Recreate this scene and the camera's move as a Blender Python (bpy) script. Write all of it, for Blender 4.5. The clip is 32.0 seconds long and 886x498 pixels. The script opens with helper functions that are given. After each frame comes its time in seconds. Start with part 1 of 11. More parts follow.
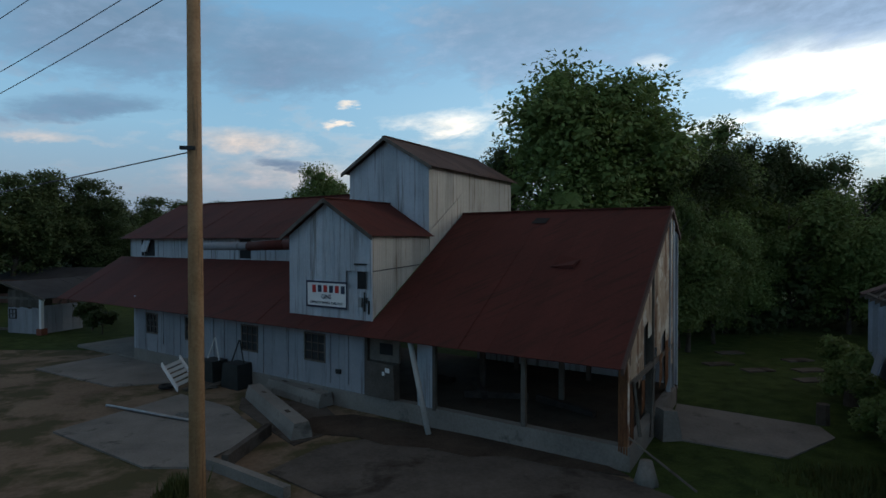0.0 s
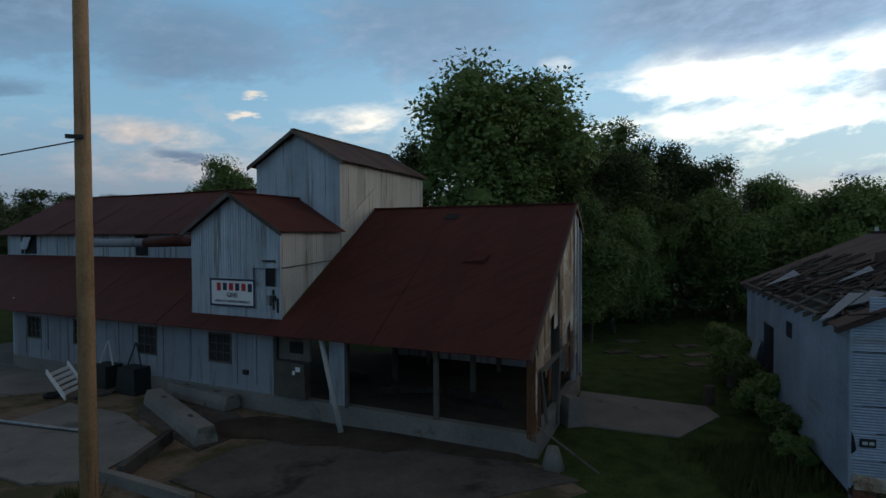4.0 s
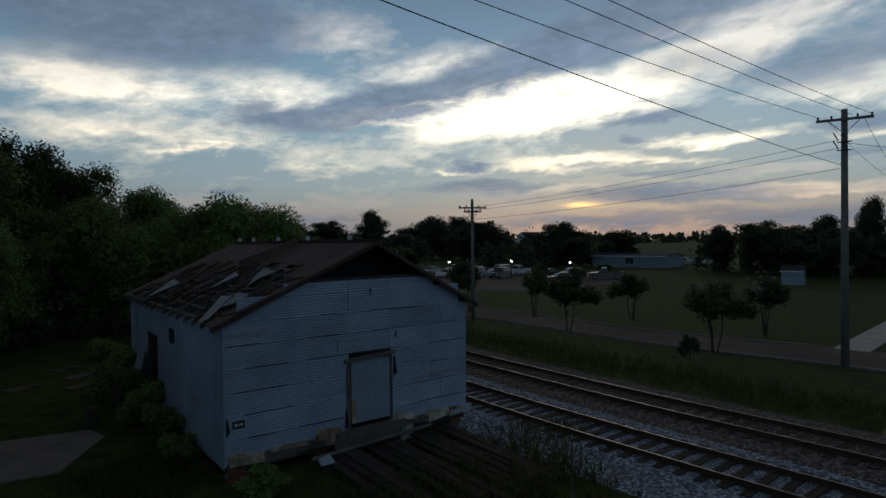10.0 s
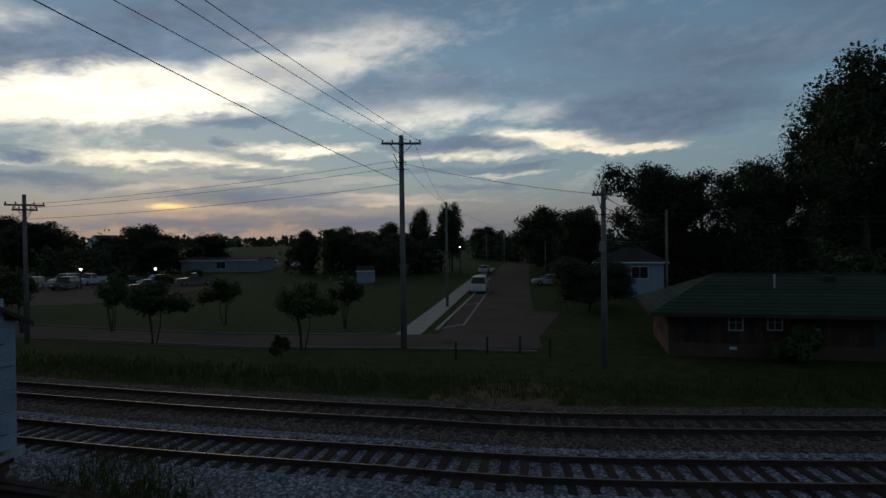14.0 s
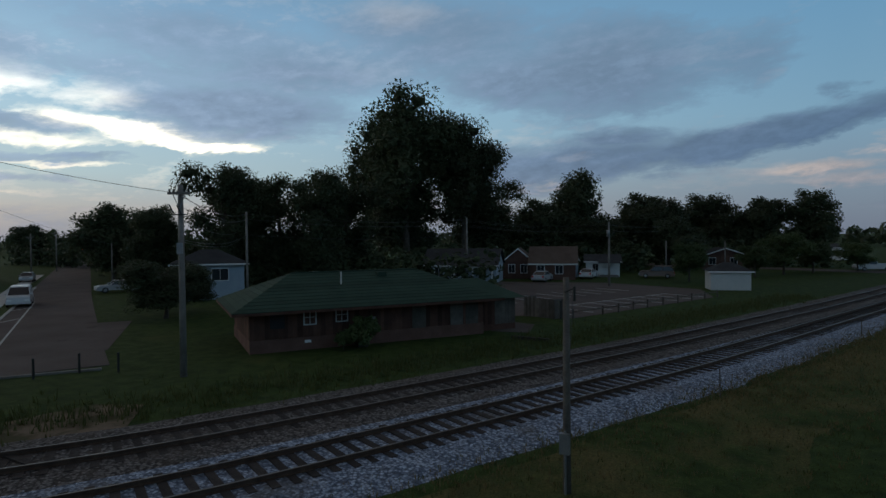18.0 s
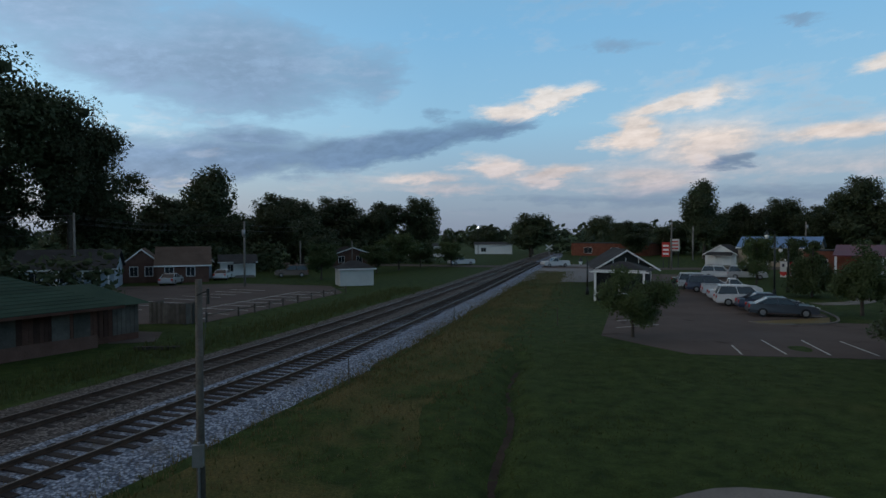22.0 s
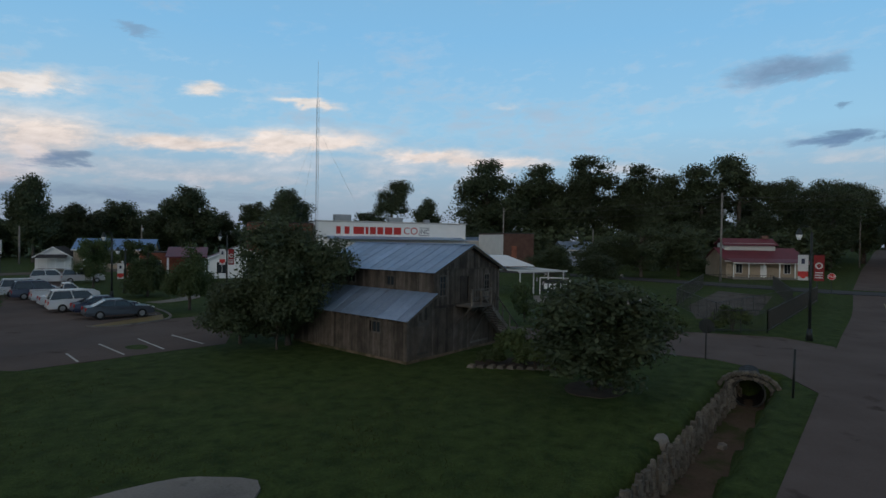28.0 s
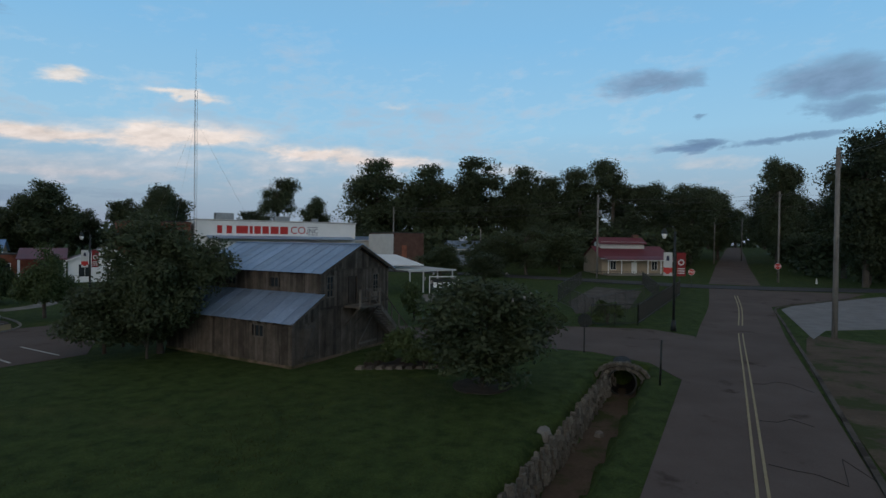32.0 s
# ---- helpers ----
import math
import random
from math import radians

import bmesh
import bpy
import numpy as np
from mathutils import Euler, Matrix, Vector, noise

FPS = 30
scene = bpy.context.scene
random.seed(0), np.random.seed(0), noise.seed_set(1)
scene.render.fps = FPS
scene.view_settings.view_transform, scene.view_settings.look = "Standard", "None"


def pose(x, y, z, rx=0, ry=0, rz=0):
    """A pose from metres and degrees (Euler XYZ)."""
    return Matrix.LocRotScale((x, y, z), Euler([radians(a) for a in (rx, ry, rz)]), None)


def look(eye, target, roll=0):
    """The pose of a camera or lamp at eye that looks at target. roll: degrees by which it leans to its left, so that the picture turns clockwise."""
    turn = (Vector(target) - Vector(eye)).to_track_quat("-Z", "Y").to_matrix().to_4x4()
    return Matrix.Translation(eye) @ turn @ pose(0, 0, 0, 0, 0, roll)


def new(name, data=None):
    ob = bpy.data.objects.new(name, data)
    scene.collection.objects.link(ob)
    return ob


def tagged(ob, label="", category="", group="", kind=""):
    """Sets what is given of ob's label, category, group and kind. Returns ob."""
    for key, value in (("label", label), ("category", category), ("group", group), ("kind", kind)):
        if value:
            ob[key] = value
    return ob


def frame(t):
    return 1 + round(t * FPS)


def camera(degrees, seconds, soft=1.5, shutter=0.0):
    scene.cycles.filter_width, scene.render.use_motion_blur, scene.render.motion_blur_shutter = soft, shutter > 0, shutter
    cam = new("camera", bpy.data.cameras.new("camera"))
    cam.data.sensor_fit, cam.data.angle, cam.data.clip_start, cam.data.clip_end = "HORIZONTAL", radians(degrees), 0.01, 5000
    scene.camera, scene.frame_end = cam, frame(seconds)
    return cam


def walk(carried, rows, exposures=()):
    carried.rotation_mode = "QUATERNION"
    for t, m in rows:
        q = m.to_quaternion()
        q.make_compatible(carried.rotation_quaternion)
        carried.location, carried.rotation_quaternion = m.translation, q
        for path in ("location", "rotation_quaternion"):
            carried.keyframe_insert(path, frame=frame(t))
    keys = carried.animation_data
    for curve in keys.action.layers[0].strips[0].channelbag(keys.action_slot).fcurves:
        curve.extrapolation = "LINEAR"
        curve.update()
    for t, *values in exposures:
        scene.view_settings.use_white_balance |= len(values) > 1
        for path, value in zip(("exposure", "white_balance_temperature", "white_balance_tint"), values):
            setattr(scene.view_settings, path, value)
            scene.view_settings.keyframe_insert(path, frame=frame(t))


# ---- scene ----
# The flight: seconds, yaw, pitch and roll of a hovering camera that turns on the spot and at the end drifts up the road.
EYE = (0.0, 0.0, 6.3)
TURN = (
    (0.0, -8.72, -0.89, 0.10), (0.5, -7.28, -0.89, -0.03), (1.0, -6.49, -0.92, 0.01), (1.5, -6.23, -0.98, 0.03),
    (2.0, -6.06, -1.04, 0.10), (2.5, -6.36, -1.08, 0.15), (4.5, -21.82, -1.36, 0.21), (5.0, -25.74, -1.32, 0.23),
    (5.5, -29.96, -1.33, 0.27), (6.0, -34.00, -1.27, 0.23), (6.5, -37.93, -1.25, 0.18), (7.0, -41.92, -1.20, 0.22),
    (7.5, -46.17, -1.17, 0.10), (8.0, -50.70, -1.07, 0.19), (8.5, -56.55, -0.97, 0.15), (9.0, -62.39, -0.85, 0.16),
    (9.5, -67.49, -0.78, 0.53), (10.0, -72.51, -0.75, 0.68), (10.5, -78.33, -0.71, 0.75), (11.0, -83.81, -0.71, 0.83),
    (11.5, -88.41, -0.74, 0.69), (12.0, -92.48, -0.72, 0.77), (12.5, -96.90, -0.75, 0.69), (13.0, -102.06, -0.77, 0.64),
    (13.5, -106.66, -0.80, 0.68), (15.5, -124.30, -0.95, 0.71), (16.0, -130.67, -0.93, 0.61), (16.5, -136.41, -0.97, 0.59),
    (17.0, -141.16, -1.05, 0.65), (17.5, -145.43, -1.12, 0.64), (18.0, -149.81, -1.16, 0.54), (18.5, -154.32, -1.23, 0.48),
    (19.0, -158.30, -1.21, 0.29), (19.5, -162.89, -1.26, 0.28), (20.0, -167.62, -1.32, 0.28), (20.5, -171.41, -1.34, 0.24),
    (21.0, -174.95, -1.35, 0.24), (21.5, -179.30, -1.38, 0.21), (22.0, -184.11, -1.39, 0.17), (22.5, -188.91, -1.38, 0.05),
    (23.0, -193.78, -1.37, -0.01), (23.5, -198.06, -1.35, -0.02), (24.0, -202.49, -1.33, -0.12), (24.5, -208.72, -1.30, -0.29),
    (25.0, -215.19, -1.23, -0.42), (25.5, -221.04, -1.17, -0.41), (27.5, -238.27, -0.89, -0.81), (28.0, -242.73, -0.80, -0.87),
    (28.5, -247.49, -0.72, -0.90), (29.0, -250.54, -0.66, -0.91), (29.5, -251.52, -0.67, -0.85), (30.0, -252.03, -0.67, -0.84),
    (30.5, -252.39, -0.67, -0.81), (31.0, -252.71, -0.66, -0.78), (31.5, -253.04, -0.68, -0.76), (32.0, -253.30, -0.71, -0.71),
)
cam = camera(73.78, 32.0)
# the camera closes down as it turns to the sunset
LIGHTNESS = ((0.0, -0.12), (2.5, -0.15), (5.0, -0.44), (7.0, -0.82), (9.0, -1.15), (11.0, -1.42), (13.0, -1.55), (15.0, -1.35), (17.0, -0.92), (19.0, -0.42), (21.0, -0.2), (23.0, 0.0), (32.0, 0.0))
walk(cam, [(t, pose(EYE[0] - 0.11 * max(0.0, t - 29.0), EYE[1], EYE[2], 90 + p, r, y)) for t, y, p, r in TURN], LIGHTNESS)

# ---- light: a dusk sky with broken cloud, brightest and warmest over the set sun ----
SUN_AZ = -88.0


def node(tree, kind):
    n = tree.nodes.new(kind)
    return n


def wire(tree, a, b):
    tree.links.new(a, b)


def num(tree, op, a, b=None, c=None, clamp=False):
    n = node(tree, "ShaderNodeMath")
    n.operation, n.use_clamp = op, clamp
    for i, v in enumerate((a, b, c)):
        if v is None:
            continue
        if isinstance(v, (int, float)):
            n.inputs[i].default_value = v
        else:
            wire(tree, v, n.inputs[i])
    return n.outputs[0]


def ramp(tree, fac, stops):
    n = node(tree, "ShaderNodeValToRGB")
    e = n.color_ramp.elements
    while len(e) < len(stops):
        e.new(0.5)
    for k, (pos, col) in enumerate(stops):
        e[k].position = pos
        e[k].color = (*col, 1) if len(col) == 3 else (col[0], col[0], col[0], 1)
    wire(tree, fac, n.inputs[0])
    return n.outputs[0]


def mix(tree, fac, a, b, blend="MIX"):
    n = node(tree, "ShaderNodeMix")
    n.data_type, n.blend_type = "RGBA", blend
    for i, v in ((0, fac), (6, a), (7, b)):
        if isinstance(v, (int, float)):
            n.inputs[i].default_value = v
        elif isinstance(v, tuple):
            n.inputs[i].default_value = (*v, 1)
        else:
            wire(tree, v, n.inputs[i])
    return n.outputs[2]


def noise_at(tree, vec, scale, detail=4.0, rough=0.55, lac=2.0, dist=0.0):
    n = node(tree, "ShaderNodeTexNoise")
    n.inputs["Scale"].default_value = scale
    n.inputs["Detail"].default_value = detail
    n.inputs["Roughness"].default_value = rough
    n.inputs["Lacunarity"].default_value = lac
    n.inputs["Distortion"].default_value = dist
    if vec is not None:
        wire(tree, vec, n.inputs["Vector"])
    return n.outputs[0]


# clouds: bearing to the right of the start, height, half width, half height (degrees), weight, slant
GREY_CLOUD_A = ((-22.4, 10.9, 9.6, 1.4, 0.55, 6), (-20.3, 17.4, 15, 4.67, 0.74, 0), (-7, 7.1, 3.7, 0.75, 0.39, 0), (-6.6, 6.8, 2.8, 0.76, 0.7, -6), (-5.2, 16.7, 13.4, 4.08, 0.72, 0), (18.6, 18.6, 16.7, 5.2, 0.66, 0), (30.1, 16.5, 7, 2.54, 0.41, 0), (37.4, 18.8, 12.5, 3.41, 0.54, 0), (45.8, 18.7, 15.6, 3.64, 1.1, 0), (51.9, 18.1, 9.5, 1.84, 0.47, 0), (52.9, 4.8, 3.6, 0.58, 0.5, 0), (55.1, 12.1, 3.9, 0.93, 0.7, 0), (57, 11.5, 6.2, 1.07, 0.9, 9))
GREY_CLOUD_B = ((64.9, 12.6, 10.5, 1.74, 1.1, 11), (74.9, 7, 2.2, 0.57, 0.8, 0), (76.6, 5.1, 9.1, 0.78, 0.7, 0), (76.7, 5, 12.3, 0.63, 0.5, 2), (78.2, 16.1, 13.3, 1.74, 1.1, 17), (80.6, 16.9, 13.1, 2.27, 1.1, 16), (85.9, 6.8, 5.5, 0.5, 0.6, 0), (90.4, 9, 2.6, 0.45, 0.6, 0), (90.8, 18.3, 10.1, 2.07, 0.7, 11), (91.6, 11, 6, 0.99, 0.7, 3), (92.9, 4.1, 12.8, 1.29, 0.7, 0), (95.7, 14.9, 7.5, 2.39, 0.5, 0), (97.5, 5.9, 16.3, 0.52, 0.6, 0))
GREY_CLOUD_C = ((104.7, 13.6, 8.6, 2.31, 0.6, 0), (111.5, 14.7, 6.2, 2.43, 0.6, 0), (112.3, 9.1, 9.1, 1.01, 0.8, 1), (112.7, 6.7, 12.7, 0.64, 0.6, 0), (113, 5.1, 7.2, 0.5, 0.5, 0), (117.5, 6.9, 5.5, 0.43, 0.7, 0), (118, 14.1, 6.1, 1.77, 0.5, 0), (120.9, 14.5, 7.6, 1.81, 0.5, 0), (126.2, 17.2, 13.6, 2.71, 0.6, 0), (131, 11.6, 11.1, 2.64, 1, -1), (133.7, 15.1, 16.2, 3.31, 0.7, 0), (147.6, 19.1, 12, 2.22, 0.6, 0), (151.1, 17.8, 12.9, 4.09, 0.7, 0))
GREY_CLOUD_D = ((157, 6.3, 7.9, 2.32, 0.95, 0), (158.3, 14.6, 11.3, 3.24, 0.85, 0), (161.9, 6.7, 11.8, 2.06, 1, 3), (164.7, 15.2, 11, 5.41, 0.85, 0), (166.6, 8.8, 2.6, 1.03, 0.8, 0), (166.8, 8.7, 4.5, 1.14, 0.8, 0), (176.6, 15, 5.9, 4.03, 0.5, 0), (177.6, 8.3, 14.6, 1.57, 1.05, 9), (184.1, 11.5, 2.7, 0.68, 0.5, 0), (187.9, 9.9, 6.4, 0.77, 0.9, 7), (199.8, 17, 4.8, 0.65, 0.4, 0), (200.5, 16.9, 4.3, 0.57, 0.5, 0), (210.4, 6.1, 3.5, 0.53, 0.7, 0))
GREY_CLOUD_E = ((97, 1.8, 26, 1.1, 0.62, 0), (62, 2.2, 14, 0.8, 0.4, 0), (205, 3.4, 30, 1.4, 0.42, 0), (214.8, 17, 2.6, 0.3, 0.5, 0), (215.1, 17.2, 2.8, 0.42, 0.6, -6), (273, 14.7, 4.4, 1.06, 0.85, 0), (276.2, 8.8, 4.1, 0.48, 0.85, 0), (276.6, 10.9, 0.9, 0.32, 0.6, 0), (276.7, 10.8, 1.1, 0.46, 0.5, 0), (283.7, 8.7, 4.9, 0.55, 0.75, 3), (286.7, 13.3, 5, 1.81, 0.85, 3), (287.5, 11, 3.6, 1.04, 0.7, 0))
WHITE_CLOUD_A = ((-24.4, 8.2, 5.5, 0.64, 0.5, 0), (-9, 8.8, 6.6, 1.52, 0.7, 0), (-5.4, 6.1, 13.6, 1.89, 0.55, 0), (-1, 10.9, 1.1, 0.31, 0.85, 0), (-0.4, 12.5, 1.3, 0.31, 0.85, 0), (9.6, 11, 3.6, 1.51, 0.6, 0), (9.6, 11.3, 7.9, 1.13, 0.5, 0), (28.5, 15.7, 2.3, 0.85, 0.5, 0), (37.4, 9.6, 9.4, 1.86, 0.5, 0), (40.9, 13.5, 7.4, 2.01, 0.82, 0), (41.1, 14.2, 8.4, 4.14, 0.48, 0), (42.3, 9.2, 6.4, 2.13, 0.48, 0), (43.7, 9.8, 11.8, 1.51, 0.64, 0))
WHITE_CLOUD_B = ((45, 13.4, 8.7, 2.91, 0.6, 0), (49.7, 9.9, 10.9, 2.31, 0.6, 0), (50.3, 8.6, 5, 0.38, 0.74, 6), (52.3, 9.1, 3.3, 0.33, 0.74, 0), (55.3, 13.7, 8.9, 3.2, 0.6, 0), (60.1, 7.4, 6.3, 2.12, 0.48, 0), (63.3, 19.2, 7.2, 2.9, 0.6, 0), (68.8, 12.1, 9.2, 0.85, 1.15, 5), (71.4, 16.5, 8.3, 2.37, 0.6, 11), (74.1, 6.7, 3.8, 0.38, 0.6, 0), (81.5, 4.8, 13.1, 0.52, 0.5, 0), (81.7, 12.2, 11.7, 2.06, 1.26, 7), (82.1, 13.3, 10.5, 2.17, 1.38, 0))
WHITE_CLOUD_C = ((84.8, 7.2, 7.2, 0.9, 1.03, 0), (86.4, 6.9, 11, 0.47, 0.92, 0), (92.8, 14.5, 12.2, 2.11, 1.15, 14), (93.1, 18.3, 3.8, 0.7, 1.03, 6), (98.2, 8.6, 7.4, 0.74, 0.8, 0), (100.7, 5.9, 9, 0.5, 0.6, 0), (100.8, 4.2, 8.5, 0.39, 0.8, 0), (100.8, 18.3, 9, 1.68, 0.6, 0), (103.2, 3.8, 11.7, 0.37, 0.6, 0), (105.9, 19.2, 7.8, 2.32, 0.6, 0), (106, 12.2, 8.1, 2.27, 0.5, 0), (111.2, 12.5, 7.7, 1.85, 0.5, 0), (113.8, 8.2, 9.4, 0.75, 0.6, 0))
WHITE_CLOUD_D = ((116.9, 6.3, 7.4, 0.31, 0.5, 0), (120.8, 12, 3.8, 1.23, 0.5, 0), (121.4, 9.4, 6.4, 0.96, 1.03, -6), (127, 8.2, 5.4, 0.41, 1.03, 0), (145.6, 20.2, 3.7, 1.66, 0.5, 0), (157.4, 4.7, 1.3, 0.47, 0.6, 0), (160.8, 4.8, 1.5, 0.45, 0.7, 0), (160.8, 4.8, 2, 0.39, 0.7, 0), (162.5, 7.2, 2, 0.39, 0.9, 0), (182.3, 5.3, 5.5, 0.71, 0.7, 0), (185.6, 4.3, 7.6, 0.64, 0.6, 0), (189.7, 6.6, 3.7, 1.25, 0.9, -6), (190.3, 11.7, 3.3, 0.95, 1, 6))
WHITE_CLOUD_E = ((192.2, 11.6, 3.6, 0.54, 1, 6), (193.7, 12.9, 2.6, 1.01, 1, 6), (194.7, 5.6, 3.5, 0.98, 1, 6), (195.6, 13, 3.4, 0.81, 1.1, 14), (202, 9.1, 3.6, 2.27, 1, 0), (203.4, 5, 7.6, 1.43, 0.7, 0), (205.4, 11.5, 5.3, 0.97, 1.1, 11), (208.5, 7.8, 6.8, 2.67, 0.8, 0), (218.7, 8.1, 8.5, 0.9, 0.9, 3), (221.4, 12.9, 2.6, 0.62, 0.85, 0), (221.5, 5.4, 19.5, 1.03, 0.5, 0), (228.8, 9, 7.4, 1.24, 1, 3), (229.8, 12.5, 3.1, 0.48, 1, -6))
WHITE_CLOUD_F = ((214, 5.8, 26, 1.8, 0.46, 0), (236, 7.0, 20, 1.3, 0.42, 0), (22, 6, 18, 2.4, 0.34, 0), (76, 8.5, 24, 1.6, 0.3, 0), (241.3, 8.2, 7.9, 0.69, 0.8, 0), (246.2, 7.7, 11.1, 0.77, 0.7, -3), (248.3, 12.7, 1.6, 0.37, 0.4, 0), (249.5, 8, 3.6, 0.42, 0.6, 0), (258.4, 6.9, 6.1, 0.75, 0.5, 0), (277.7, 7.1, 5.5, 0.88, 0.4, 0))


def build_world():
    world = bpy.data.worlds.new("dusk_sky")
    scene.world = world
    world.use_nodes = True
    tr = world.node_tree
    tr.nodes.clear()
    out = node(tr, "ShaderNodeOutputWorld")
    bg = node(tr, "ShaderNodeBackground")
    wire(tr, bg.outputs[0], out.inputs[0])
    co = node(tr, "ShaderNodeTexCoord")
    sep = node(tr, "ShaderNodeSeparateXYZ")
    wire(tr, co.outputs["Generated"], sep.inputs[0])
    x, y, z = sep.outputs
    up = num(tr, "MAXIMUM", z, 0.0)
    # cloud noise, seen in perspective on a high plane
    h = num(tr, "ADD", up, 0.10)
    comb = node(tr, "ShaderNodeCombineXYZ")
    wire(tr, num(tr, "DIVIDE", x, h), comb.inputs[0])
    wire(tr, num(tr, "DIVIDE", y, h), comb.inputs[1])
    comb.inputs[2].default_value = 3.7
    n1 = noise_at(tr, comb.outputs[0], 0.62, 7.0, 0.58, 2.1, 0.4)
    n2 = noise_at(tr, comb.outputs[0], 2.1, 8.0, 0.60, 2.2, 0.2)
    n3 = noise_at(tr, comb.outputs[0], 1.1, 5.0, 0.6, 2.1, 0.3)
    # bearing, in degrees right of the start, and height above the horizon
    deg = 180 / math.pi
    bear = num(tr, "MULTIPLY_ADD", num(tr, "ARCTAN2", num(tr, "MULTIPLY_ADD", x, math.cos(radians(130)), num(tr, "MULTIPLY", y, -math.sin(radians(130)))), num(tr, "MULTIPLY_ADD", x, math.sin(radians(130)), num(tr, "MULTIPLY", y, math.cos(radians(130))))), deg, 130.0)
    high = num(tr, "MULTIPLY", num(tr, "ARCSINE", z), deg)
    # billows in the plane of sight, for the ragged edges
    flat = node(tr, "ShaderNodeCombineXYZ")
    wire(tr, num(tr, "DIVIDE", bear, 6.0), flat.inputs[0])
    wire(tr, num(tr, "MULTIPLY_ADD", bear, -0.04, num(tr, "DIVIDE", high, 2.4)), flat.inputs[1])
    flat.inputs[2].default_value = 1.3
    n4 = noise_at(tr, flat.outputs[0], 1.0, 8.0, 0.60, 2.1, 0.3)
    n6 = noise_at(tr, flat.outputs[0], 3.1, 6.0, 0.62, 2.1, 0.2)
    bear_f = num(tr, "ADD", bear, num(tr, "MULTIPLY_ADD", n2, 9.0, -4.5))
    high_f = num(tr, "ADD", high, num(tr, "MULTIPLY_ADD", n4, 3.0, -1.5))

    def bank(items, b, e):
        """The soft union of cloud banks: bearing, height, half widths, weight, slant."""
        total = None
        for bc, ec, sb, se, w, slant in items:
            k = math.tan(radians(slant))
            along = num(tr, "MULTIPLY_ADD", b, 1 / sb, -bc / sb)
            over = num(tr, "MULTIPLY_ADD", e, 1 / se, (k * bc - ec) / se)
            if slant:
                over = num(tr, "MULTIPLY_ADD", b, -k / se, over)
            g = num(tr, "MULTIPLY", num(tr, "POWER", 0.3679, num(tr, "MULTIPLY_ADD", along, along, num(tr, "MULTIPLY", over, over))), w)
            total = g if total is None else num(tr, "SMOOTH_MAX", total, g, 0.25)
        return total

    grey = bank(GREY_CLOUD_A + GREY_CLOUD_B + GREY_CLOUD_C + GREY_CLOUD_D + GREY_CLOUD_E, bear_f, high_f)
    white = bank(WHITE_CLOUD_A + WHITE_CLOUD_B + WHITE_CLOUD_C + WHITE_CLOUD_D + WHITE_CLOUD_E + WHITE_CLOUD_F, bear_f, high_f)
    # long thin streaks low down
    low = node(tr, "ShaderNodeCombineXYZ")
    wire(tr, num(tr, "DIVIDE", bear, 11.0), low.inputs[0])
    wire(tr, num(tr, "MULTIPLY_ADD", bear, 0.05, num(tr, "DIVIDE", high, 1.15)), low.inputs[1])
    n5 = noise_at(tr, low.outputs[0], 1.0, 5.0, 0.6, 2.1, 0.5)
    fade = num(tr, "SUBTRACT", 1.0, num(tr, "DIVIDE", high, 14.0), clamp=True)
    streaks = num(tr, "MULTIPLY", num(tr, "SUBTRACT", n5, 0.5), fade)
    rag = num(tr, "ADD", num(tr, "MULTIPLY_ADD", n4, 1.0, -0.5), num(tr, "MULTIPLY_ADD", n6, 0.6, -0.3))
    thin = num(tr, "MULTIPLY_ADD", n1, 0.8, -0.40)
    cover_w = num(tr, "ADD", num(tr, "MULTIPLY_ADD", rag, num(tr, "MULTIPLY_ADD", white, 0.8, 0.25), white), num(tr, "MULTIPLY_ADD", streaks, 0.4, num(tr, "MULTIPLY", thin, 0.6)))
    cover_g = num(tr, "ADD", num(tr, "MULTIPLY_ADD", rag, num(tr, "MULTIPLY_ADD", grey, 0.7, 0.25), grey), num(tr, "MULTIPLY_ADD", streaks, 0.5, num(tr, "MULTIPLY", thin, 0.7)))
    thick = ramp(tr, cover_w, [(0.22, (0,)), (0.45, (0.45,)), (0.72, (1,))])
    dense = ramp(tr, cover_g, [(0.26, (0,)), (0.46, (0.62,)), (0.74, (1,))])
    # how near a direction is to the sunset
    sx, sy = -math.sin(radians(SUN_AZ)), math.cos(radians(SUN_AZ))
    toward = num(tr, "ADD", num(tr, "MULTIPLY", x, sx), num(tr, "MULTIPLY", y, sy))
    west = num(tr, "MULTIPLY_ADD", toward, 0.5, 0.5, clamp=True)
    glow = ramp(tr, west, [(0.45, (0,)), (0.80, (0.55,)), (0.98, (1,))])
    # clear sky
    sky = node(tr, "ShaderNodeTexSky")
    sky.sky_type, sky.sun_disc = "NISHITA", False
    sky.sun_elevation, sky.sun_rotation = radians(3), radians(-SUN_AZ)
    sky.altitude, sky.air_density, sky.dust_density, sky.ozone_density = 100, 1.0, 1.5, 3.0
    clear_e = ramp(tr, up, [(0.0, (0.25, 0.30, 0.40)), (0.08, (0.31, 0.42, 0.54)), (0.18, (0.30, 0.54, 0.74)), (0.32, (0.22, 0.48, 0.745)), (0.45, (0.20, 0.43, 0.67)), (0.62, (0.20, 0.192, 0.196)), (1.0, (0.21, 0.198, 0.20))])
